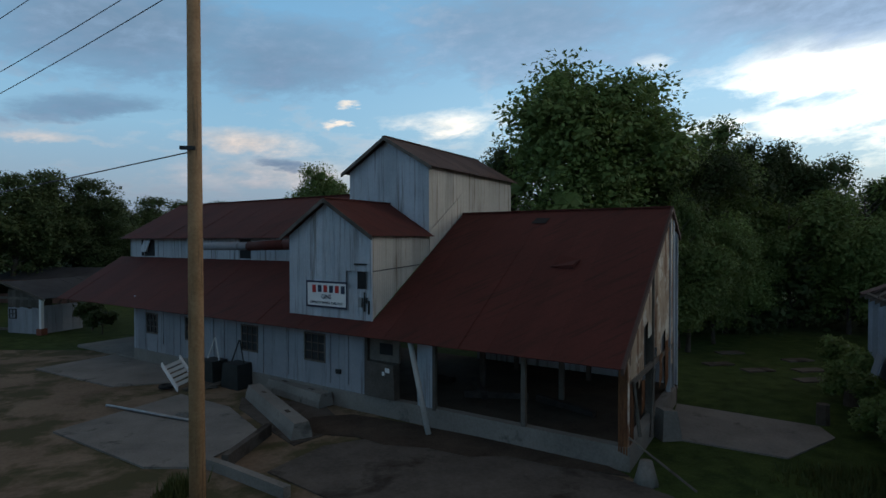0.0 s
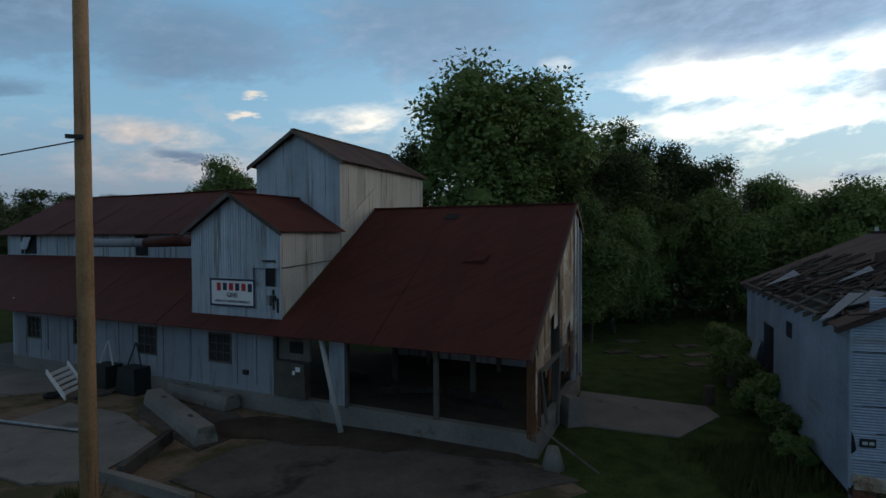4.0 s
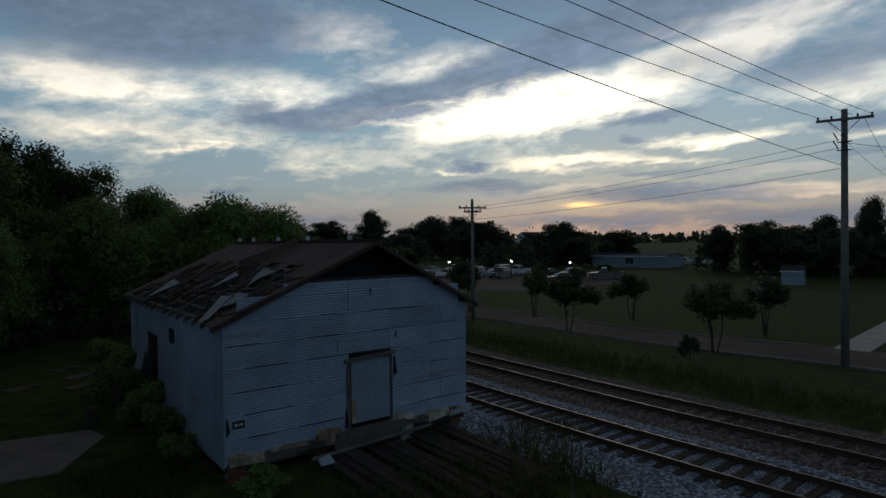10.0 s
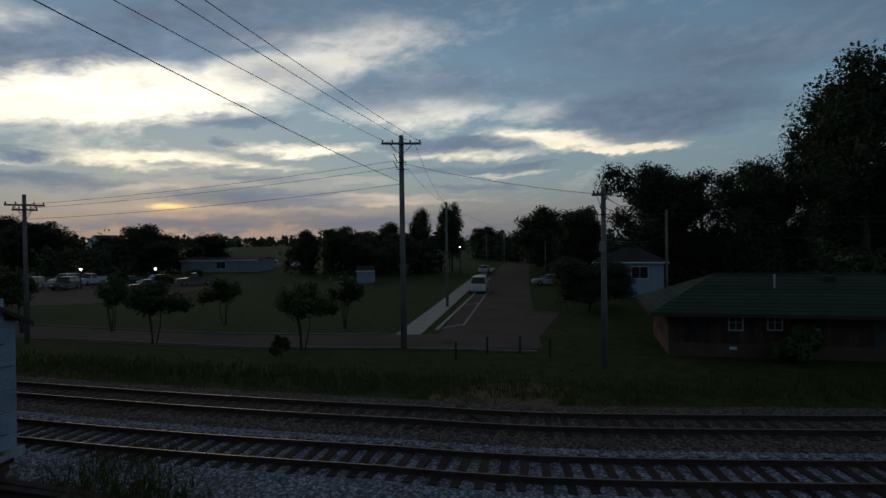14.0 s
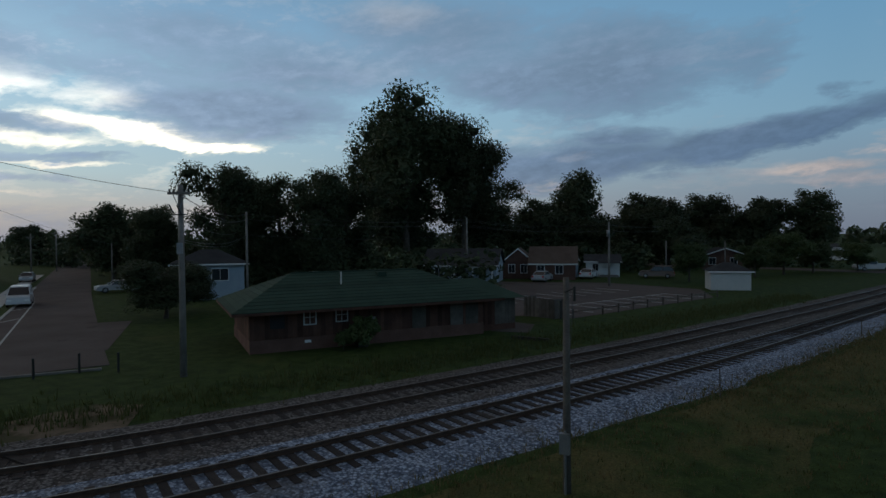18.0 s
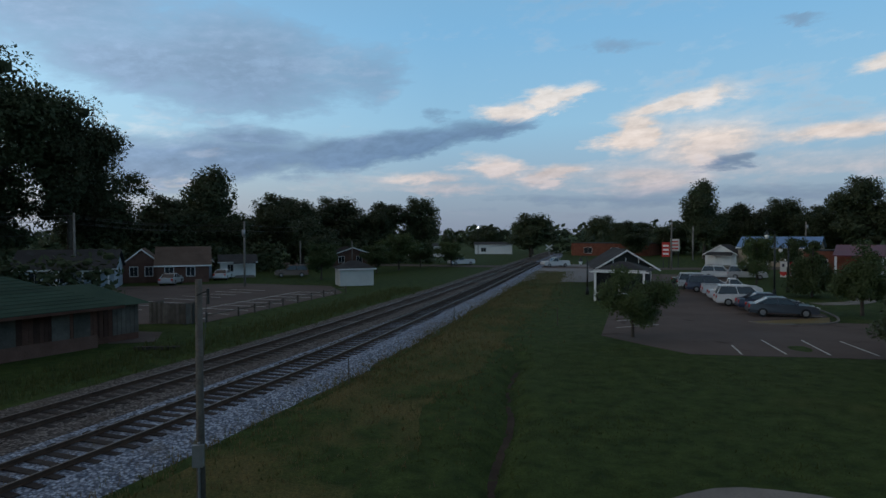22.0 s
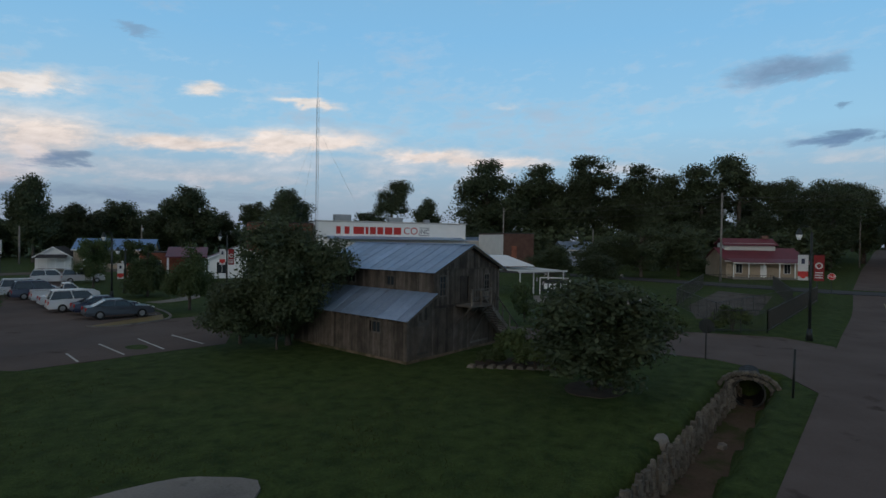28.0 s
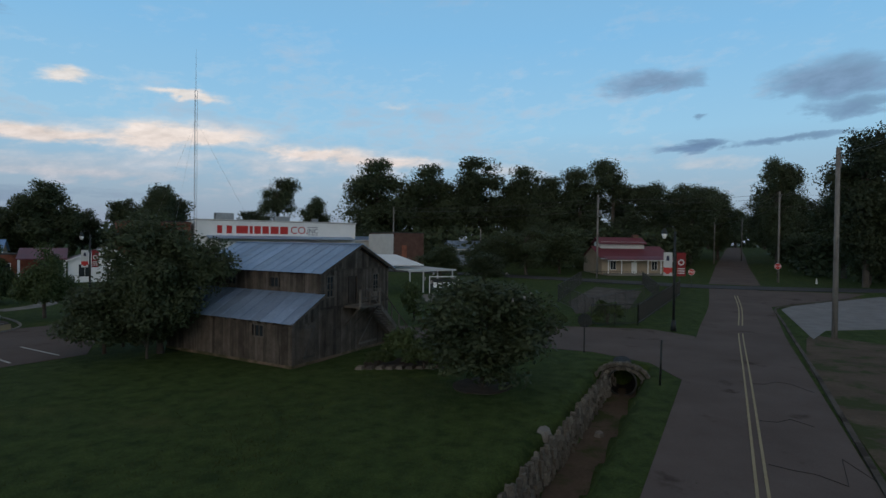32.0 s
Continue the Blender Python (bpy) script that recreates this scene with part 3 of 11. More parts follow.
class Geo:
    """Vertices and faces of one mesh; m maps a building's own axes to the world."""

    def __init__(self, m=None):
        self.v, self.f, self.m = [], [], m

    def p(self, x, y, z):
        self.v.append(self.m(x, y, z) if self.m else (x, y, z))
        return len(self.v) - 1

    def face(self, *pts):
        self.f.append([self.p(*q) for q in pts])
        return self

    def hexa(self, lo, hi):
        """A solid between four lower and four upper corners, in the same turning order."""
        a = [self.p(*q) for q in lo]
        b = [self.p(*q) for q in hi]
        n = len(a)
        self.f.append(a[::-1])
        self.f.append(b)
        for i in range(n):
            j = (i + 1) % n
            self.f.append([a[i], a[j], b[j], b[i]])
        return self

    def box(self, x0, x1, y0, y1, z0, z1):
        return self.hexa([(x0, y0, z0), (x1, y0, z0), (x1, y1, z0), (x0, y1, z0)], [(x0, y0, z1), (x1, y0, z1), (x1, y1, z1), (x0, y1, z1)])

    def slab(self, corners, t):
        """A sheet of thickness t under the given corners."""
        return self.hexa([(x, y, z - t) for x, y, z in corners], corners)

    def prism(self, ring, z0, z1):
        return self.hexa([(x, y, z0) for x, y in ring], [(x, y, z1) for x, y in ring])

    def tube(self, p, q, r0, r1=None, n=8, caps=True):
        r1 = r0 if r1 is None else r1
        P, Q = Vector(p), Vector(q)
        d = (Q - P).normalized()
        s = d.cross(Vector((0, 0, 1)) if abs(d.z) < 0.9 else Vector((1, 0, 0))).normalized()
        w = d.cross(s)
        rings = []
        for c, r in ((P, r0), (Q, r1)):
            rings.append([self.p(*(c + r * (math.cos(2 * math.pi * k / n) * s + math.sin(2 * math.pi * k / n) * w))) for k in range(n)])
        for k in range(n):
            j = (k + 1) % n
            self.f.append([rings[0][k], rings[0][j], rings[1][j], rings[1][k]])
        if caps:
            self.f.append(rings[0][::-1])
            self.f.append(rings[1])
        return self

    def path(self, pts, r, n=5):
        """One bent tube along the points."""
        prev = None
        for k, p in enumerate(pts):
            d = (Vector(pts[min(k + 1, len(pts) - 1)]) - Vector(pts[max(k - 1, 0)])).normalized()
            s = d.cross(Vector((0, 0, 1)) if abs(d.z) < 0.95 else Vector((1, 0, 0))).normalized()
            w = d.cross(s)
            cur = [self.p(*(Vector(p) + r * (math.cos(2 * math.pi * j / n) * s + math.sin(2 * math.pi * j / n) * w))) for j in range(n)]
            if prev:
                for j in range(n):
                    self.f.append([prev[j], prev[(j + 1) % n], cur[(j + 1) % n], cur[j]])
            prev = cur
        return self

    def ribbed(self, o, u, v, w, u0, u1, lo, hi, pitch=0.08, amp=0.012, off=0.0):
        """A corrugated sheet: waves along u, lines along v between lo(s) and hi(s), standing off along w."""
        steps = max(2, int(round((u1 - u0) / pitch * 4)))
        prev = None
        for k in range(steps + 1):
            s = u0 + (u1 - u0) * k / steps
            h = off + amp * (0, 1, 0, -1)[k % 4]
            cur = []
            for t in (lo(s), hi(s)):
                cur.append(self.p(*(o[i] + u[i] * s + v[i] * t + w[i] * h for i in range(3))))
            if prev and abs(lo(s) - hi(s)) + 1e-6 > 0:
                self.f.append([prev[0], cur[0], cur[1], prev[1]])
            prev = cur
        return self


def part(name, geo, mat, parent=None, label="", smooth=False):
    """Links the mesh as one object, under a thing or a part of it."""
    top = parent
    while top is not None and top.parent is not None:
        top = top.parent
    bx, by, bz = BASE.get(top.name, (0, 0, 0)) if top is not None else (0, 0, 0)
    me = bpy.data.meshes.new(name)
    me.from_pydata([(x - bx, y - by, z - bz) for x, y, z in geo.v], [], geo.f)
    me.materials.append(mat)
    if smooth:
        me.shade_smooth()
    me.update()
    ob = new(name, me)
    if parent is not None:
        ob.parent = parent
    if label:
        ob["label"] = label
    return ob


def thing(name, loc, label, category, group="", kind=""):
    """An empty at the thing's base, under which its parts hang."""
    ob = new(name)
    ob.location = loc
    ob.empty_display_size = 0.3
    BASE[ob.name] = tuple(loc)
    return tagged(ob, label, category, group, kind)


def shared(name, mesh, loc, parent, rot=None, label=""):
    """One more object on an existing mesh; loc is in the world."""
    ob = new(name, mesh)
    top = parent
    while top is not None and top.parent is not None:
        top = top.parent
    b = BASE.get(top.name, (0, 0, 0)) if top is not None else (0, 0, 0)
    m = Matrix.Translation((loc[0] - b[0], loc[1] - b[1], loc[2] - b[2]))
    ob.matrix_basis = m @ rot if rot is not None else m
    ob.parent = parent
    if label:
        ob["label"] = label
    return ob


def structure(name, geo, mat, label, category, smooth=False, kind="structure"):
    return tagged(part(name, geo, mat, None, "", smooth), label, category, "", kind)


def axes(p0, a, b):
    """A map from a building's own axes, along a and b from the corner p0, to the world."""
    def m(x, y, z):
        return (p0[0] + a[0] * x + b[0] * y, p0[1] + a[1] * x + b[1] * y, z)
    return m


def land(x, y):
    """Height of the ground: level, climbing gently along the side street."""
    z = 0.018 * max(0.0, -x - 45.0)
    return z

# ---- the ground ----
# the brook: a stone-lined ditch that ends at a culvert
DITCH = ((-12.6, -2.5), (-15.2, -1.9), (-22.0, -0.9), (-30.2, 0.15), (-31.9, 0.42))


def ditch_depth(x, y):
    best = 9.0
    for (x0, y0), (x1, y1) in zip(DITCH, DITCH[1:]):
        t = ((x - x0) * (x1 - x0) + (y - y0) * (y1 - y0)) / ((x1 - x0) ** 2 + (y1 - y0) ** 2)
        t = min(1.0, max(0.0, t))
        best = min(best, math.hypot(x - x0 - t * (x1 - x0), y - y0 - t * (y1 - y0)))
    return -1.1 * max(0.0, min(1.0, (1.15 - best) / 0.5))


def drain_line(y):
    return -1.75 - 0.231 * (-12 - y) + 0.15 * math.sin(y * 0.7)


def swale_depth(x, y):
    """A shallow drain across the lawn towards the railway."""
    if not (-34 < y < -8):
        return 0.0
    near = min(1.0, (y + 34) / 6, (-8 - y) / 4)
    return -0.45 * near * math.exp(-(((x - drain_line(y)) / 0.5) ** 2))


def ground_height(x, y):
    return land(x, y) + ditch_depth(x, y) + swale_depth(x, y)


def spaced(*runs):
    out = []
    for a, b, step in runs:
        n = max(1, round((b - a) / step))
        out += [a + (b - a) * k / n for k in range(n)]
    return out + [runs[-1][1]]


def build_ground():
    xs = spaced((-4000, -400, 900), (-400, -60, 34), (-60, -45, 5), (-45, -34, 2.75), (-34, -10, 0.4), (-10, 4, 0.35), (4, 60, 4), (60, 400, 34), (400, 4000, 900))
    ys = spaced((-4000, -400, 900), (-400, -60, 34), (-60, -34, 4), (-34, -6, 0.7), (-6, 4, 0.4), (4, 60, 4), (60, 400, 34), (400, 4000, 900))
    g = Geo()
    for y in ys:
        for x in xs:
            z = ground_height(x, y)
            if -34 < x < 4 and -34 < y < 4:
                z += 0.04 * (noise.noise(Vector((x * 0.3, y * 0.3, 0))))
            g.v.append((x, y, z if x > -330 else land(-330, 0)))
    nx = len(xs)
    for j in range(len(ys) - 1):
        for i in range(nx - 1):
            g.f.append([j * nx + i, j * nx + i + 1, (j + 1) * nx + i + 1, (j + 1) * nx + i])
    structure("ground", g, GRASS, "mown green grass with worn, drier patches", "grass", smooth=True)


build_ground()


def overlay(name, ring, mat, label, category, lift=0.03, thick=0.12, parent=None):
    """A flat paved area that lies on the ground."""
    g = Geo()
    g.hexa([(x, y, land(x, y) + lift - thick) for x, y in ring], [(x, y, land(x, y) + lift) for x, y in ring])
    if parent is not None:
        return part(name, g, mat, parent, label)
    return structure(name, g, mat, label, category)


def strip(pts, half, lift, thick=0.1):
    """A band along a line of points in plan, following the ground."""
    g = Geo()
    rows = []
    for k, (x, y) in enumerate(pts):
        x0, y0 = pts[max(0, k - 1)]
        x1, y1 = pts[min(len(pts) - 1, k + 1)]
        d = math.hypot(x1 - x0, y1 - y0)
        nx, ny = -(y1 - y0) / d, (x1 - x0) / d
        z = land(x, y) + lift
        rows.append([g.p(x + nx * half, y + ny * half, z), g.p(x - nx * half, y - ny * half, z), g.p(x - nx * half, y - ny * half, z - thick), g.p(x + nx * half, y + ny * half, z - thick)])
    for a, b in zip(rows, rows[1:]):
        for i in range(4):
            j = (i + 1) % 4
            g.f.append([a[i], a[j], b[j], b[i]])
    g.f.append(rows[0])
    g.f.append(rows[-1][::-1])
    return g

# ---- the railway: two tracks on a gentle curve ----
CURVE = ((76.0, 66.0), (50.0, 34.0), (30.8, 8.2), (24.2, -0.8), (20.3, -6.7), (16.9, -12.2), (9.9, -27.9), (4.7, -41.0), (-4.4, -66.0), (-16.1, -100.0), (-33.0, -149.0), (-61.0, -230.0), (-104.0, -354.0))


def smooth_line(pts, step=3.0):
    """A Catmull-Rom line through the points, as evenly spaced places."""
    raw = []
    for k in range(len(pts) - 1):
        p = [pts[max(0, k - 1)], pts[k], pts[k + 1], pts[min(len(pts) - 1, k + 2)]]
        for s in range(24):
            t = s / 24
            raw.append(tuple(0.5 * (2 * p[1][i] + (p[2][i] - p[0][i]) * t + (2 * p[0][i] - 5 * p[1][i] + 4 * p[2][i] - p[3][i]) * t * t + (3 * p[1][i] - p[0][i] - 3 * p[2][i] + p[3][i]) * t ** 3) for i in range(2)))
    raw.append(pts[-1])
    out, left = [raw[0]], step
    for a, b in zip(raw, raw[1:]):
        d = math.dist(a, b)
        pos = 0.0
        while d - pos >= left:
            pos += left
            t = pos / d
            out.append((a[0] + (b[0] - a[0]) * t, a[1] + (b[1] - a[1]) * t))
            left = step
        left -= d - pos
    return out


OUTER = smooth_line(CURVE, 2.0)


def near_mid(y):
    """The siding draws closer to the main line towards the south."""
    for (y0, o0), (y1, o1) in (((0.0, 5.0), (-30.0, 4.7)), ((-30.0, 4.7), (-50.0, 4.25)), ((-50.0, 4.25), (-110.0, 4.0))):
        if y0 >= y >= y1:
            return o0 + (o1 - o0) * (y - y0) / (y1 - y0)
    return 5.0 if y > 0 else 4.0


def shifted(pts, off):
    """The line moved sideways, towards the camera for a positive number."""
    out = []
    for k, (x, y) in enumerate(pts):
        x0, y0 = pts[max(0, k - 1)]
        x1, y1 = pts[min(len(pts) - 1, k + 1)]
        d = math.hypot(x1 - x0, y1 - y0)
        o = off(y) if callable(off) else off
        out.append((x + (y1 - y0) / d * o, y - (x1 - x0) / d * o))
    return out


RAIL_TOP_Z = 0.30
FAR_MID = 0.75


def build_railway():
    bed = Geo()
    rows = []
    prof = ((-2.3, -0.05), (-1.0, 0.14), (2.6, 0.13), (3.0, 0.10), (6.5, 0.13), (7.0, 0.10), (8.6, -0.06))
    sides = [shifted(OUTER, (lambda y, o=o: o - 5.0 + near_mid(y)) if o > 4 else o) for o, _ in prof]
    for k in range(len(OUTER)):
        rows.append([bed.p(s[k][0], s[k][1], z + (0.03 * noise.noise(Vector((s[k][0], s[k][1], 0))))) for s, (_, z) in zip(sides, prof)])
    near_bed = Geo()
    near_bed.v = bed.v
    for a, b in zip(rows, rows[1:]):
        for i in range(len(prof) - 1):
            (bed if i < 3 else near_bed).f.append([a[i], a[i + 1], b[i + 1], b[i]])
    structure("ballast_bed", bed, OLD_BALLAST, "brown-grey crushed stone under the far track", "ballast", kind="stuff")
    structure("ballast_bed", near_bed, BALLAST, "fresh blue-grey crushed stone beside the near track", "ballast", kind="stuff")
    for mid, name in ((lambda y: FAR_MID, "far"), (near_mid, "near")):
        line = shifted(OUTER, mid)
        cx, cy = line[len(line) // 4]
        tr = thing("railway_track", (cx, cy, 0.0), "main-line railway track with dark rusty rails" if name == "far" else "siding track with rusty rails on pale ballast", "railway track", "railway tracks", "structure")
        ties = smooth_line(line, 0.56)
        far = Geo()
        first = None
        count = 0
        for k, (x, y) in enumerate(ties[:-1]):
            x1, y1 = ties[k + 1]
            ang = math.atan2(y1 - y, x1 - x) + math.pi / 2 + random.uniform(-0.03, 0.03)
            if y < -130:
                continue
            if -44 < y < 22 and count < 190:
                count += 1
                m = Matrix.Rotation(ang, 4, "Z")
                if first is None:
                    first_ob = part("tie", Geo().box(-1.3, 1.3, -0.115, 0.115, -0.10, 0.075), TIE, None)
                    first = first_ob.data
                    bpy.data.objects.remove(first_ob)
                shared("tie", first, (x + random.uniform(-0.05, 0.05), y, RAIL_TOP_Z - 0.225 + random.uniform(-0.012, 0.012)), tr, m)
            else:
                c, s = math.cos(ang), math.sin(ang)
                ring = [(x + c * u - s * v, y + s * u + c * v) for u, v in ((-1.3, -0.115), (1.3, -0.115), (1.3, 0.115), (-1.3, 0.115))]
                far.prism(ring, 0.05, RAIL_TOP_Z - 0.15)
        tagged(part("ties", far, TIE, tr, "distant creosoted ties"), kind="stuff")
        for off in (-0.7525, 0.7525):
            ln = shifted(OUTER, lambda y, off=off: mid(y) + off)
            web, head = Geo(), Geo()
            profile = ((-0.07, -0.15), (-0.07, -0.135), (-0.012, -0.12), (-0.012, -0.04), (-0.036, -0.03), (-0.036, -0.006), (0.036, -0.006), (0.036, -0.03), (0.012, -0.04), (0.012, -0.12), (0.07, -0.135), (0.07, -0.15))
            top = ((-0.034, -0.006), (-0.026, 0.0), (0.026, 0.0), (0.034, -0.006))
            for geo, pr in ((web, profile), (head, top)):
                rows = []
                for k, (x, y) in enumerate(ln):
                    x0, y0 = ln[max(0, k - 1)]
                    x1, y1 = ln[min(len(ln) - 1, k + 1)]
                    d = math.hypot(x1 - x0, y1 - y0)
                    nx, ny = (y1 - y0) / d, -(x1 - x0) / d
                    rows.append([geo.p(x + nx * o, y + ny * o, RAIL_TOP_Z + z) for o, z in pr])
                for a, b in zip(rows, rows[1:]):
                    for i in range(len(pr) - 1):
                        geo.f.append([a[i], a[i + 1], b[i + 1], b[i]])
            r = part("rail", web, RAIL, tr)
            part("rail_head", head, RAIL_TOP, r, "polished running surface")


build_railway()


def loose_stones():
    """The stones that lie proud of the ballast, nearest the gin and the lawn."""
    rnd = random.Random(17)
    for name, lo, hi, count, mat, label in (("ballast_stones", 2.9, 8.3, 9000, BALLAST, "loose blue-grey stones of the ballast shoulder"), ("ballast_stones", -1.6, 2.9, 5000, OLD_BALLAST, "loose brown-grey stones between the rails")):
        g = Geo()
        line = [p for p in OUTER if -50 < p[1] < 26]
        for _ in range(count):
            k = rnd.randrange(1, len(line) - 1)
            (x0, y0), (x1, y1) = line[k - 1], line[k + 1]
            d = math.hypot(x1 - x0, y1 - y0)
            o, t = rnd.uniform(lo, hi), rnd.uniform(-0.5, 0.5)
            x, y = line[k][0] + (y1 - y0) / d * o + (x1 - x0) * t, line[k][1] - (x1 - x0) / d * o + (y1 - y0) * t
            z = 0.095 if o < 6.6 else 0.12 - 0.11 * (o - 6.6)
            r = rnd.uniform(0.022, 0.05)
            q = [g.p(x + r * rnd.uniform(0.6, 1.3) * math.cos(a), y + r * rnd.uniform(0.6, 1.3) * math.sin(a), z - 0.01) for a in (0.2, 1.8, 3.4, 4.9)]
            top = g.p(x + rnd.uniform(-0.3, 0.3) * r, y + rnd.uniform(-0.3, 0.3) * r, z + r * rnd.uniform(0.6, 1.1))
            for i in range(4):
                g.f.append([q[i], q[(i + 1) % 4], top])
        structure(name, g, mat, label, "gravel", kind="stuff")


loose_stones()

# ---- the cotton gin ----
GA = (-0.7181, 0.6960)
GB = (0.6960 - 0.0646, 0.7181 + 0.0626)
GIN = axes((7.6, 14.7), GA, GB)
SLOPE, RISE = 0.60, 3.36      # the lower roof: height = RISE + SLOPE * b


def roof_z(b):
    return RISE + SLOPE * b


def sheet_panels(name, mat, parent, m, o, u, v, w, u0, u1, lo, hi, width=0.66, pitch=0.076, amp=0.010, label="", skip=(), lap=0.006):
    """A clad wall of separate corrugated sheets, each an object, lapped over one another."""
    n = max(1, round((u1 - u0) / width))
    for k in range(n):
        a, b = u0 + (u1 - u0) * k / n, u0 + (u1 - u0) * (k + 1) / n + 0.03
        spans = [(lo, hi)]
        for (s0, s1, t0, t1) in skip:
            if b - 0.03 > s0 + 0.01 and a < s1 - 0.01:
                nxt = []
                for l, h in spans:
                    nxt.append((l, (lambda s, t0=t0: t0)))
                    nxt.append(((lambda s, t1=t1: t1), h))
                spans = nxt
        for l, h in spans:
            mid = (a + b) / 2
            if h(mid) - l(mid) < 0.05:
                continue
            g = Geo(m)
            g.ribbed(o, u, v, w, a, b, l, h, pitch, amp, off=lap * (k % 2))
            part(name, g, mat, parent, label, smooth=True)


def barred_window(parent, m, a0, a1, z0, z1, b=0.0, cols=2, rows=3, frame_mat=None, into=1.0):
    """A window in a wall along a: frame, dark panes, glazing bars."""
    fm = frame_mat or WOOD_GREY
    g = Geo(m)
    t = 0.06
    y0, y1 = (b - 0.04, b + 0.05) if into > 0 else (b - 0.05, b + 0.04)
    g.box(a0 - t, a0, y0, y1, z0 - t, z1 + t).box(a1, a1 + t, y0, y1, z0 - t, z1 + t)
    g.box(a0, a1, y0, y1, z1, z1 + t).box(a0, a1, y0, y1, z0 - t, z0)
    win = part("window", g, fm, parent, "weathered window with dark panes")
    yb = b + 0.02 * into
    for i in range(cols):
        for j in range(rows):
            p = Geo(m)
            x0, x1 = a0 + (a1 - a0) * i / cols + 0.02, a0 + (a1 - a0) * (i + 1) / cols - 0.02
            q0, q1 = z0 + (z1 - z0) * j / rows + 0.02, z0 + (z1 - z0) * (j + 1) / rows - 0.02
            p.box(x0, x1, min(yb, yb + 0.012 * into), max(yb, yb + 0.012 * into), q0, q1)
            part("pane", p, WINDOW, win)
    bars = Geo(m)
    for i in range(1, cols):
        x = a0 + (a1 - a0) * i / cols
        bars.box(x - 0.018, x + 0.018, b - 0.02, b + 0.045, z0, z1)
    for j in range(1, rows):
        z = z0 + (z1 - z0) * j / rows
        bars.box(a0, a1, b - 0.016, b + 0.041, z - 0.018, z + 0.018)
    part("glazing_grille", bars, fm, win)
    return win


def text_part(name, body, size, loc, rot, mat, parent, label=""):
    cu = bpy.data.curves.new(name, "FONT")
    cu.body, cu.size, cu.align_x, cu.align_y, cu.extrude = body, size, "CENTER", "CENTER", 0.004
    tmp = new("lettering_curve", cu)
    dg = bpy.context.evaluated_depsgraph_get()
    me = bpy.data.meshes.new_from_object(tmp.evaluated_get(dg))
    bpy.data.objects.remove(tmp)
    me.materials.clear()
    me.materials.append(mat)
    ob = new(name, me)
    top = parent
    while top.parent is not None:
        top = top.parent
    b = BASE.get(top.name, (0, 0, 0))
    ob.matrix_basis = Matrix.Translation((loc[0] - b[0], loc[1] - b[1], loc[2] - b[2])) @ rot
    ob.parent = parent
    if label:
        ob["label"] = label
    return ob


def facing(d):
    """A turn that stands lettering upright, seen from the side towards which d points."""
    return Matrix.Rotation(math.atan2(d[1], d[0]) + math.pi / 2, 4, "Z") @ Matrix.Rotation(math.pi / 2, 4, "X")


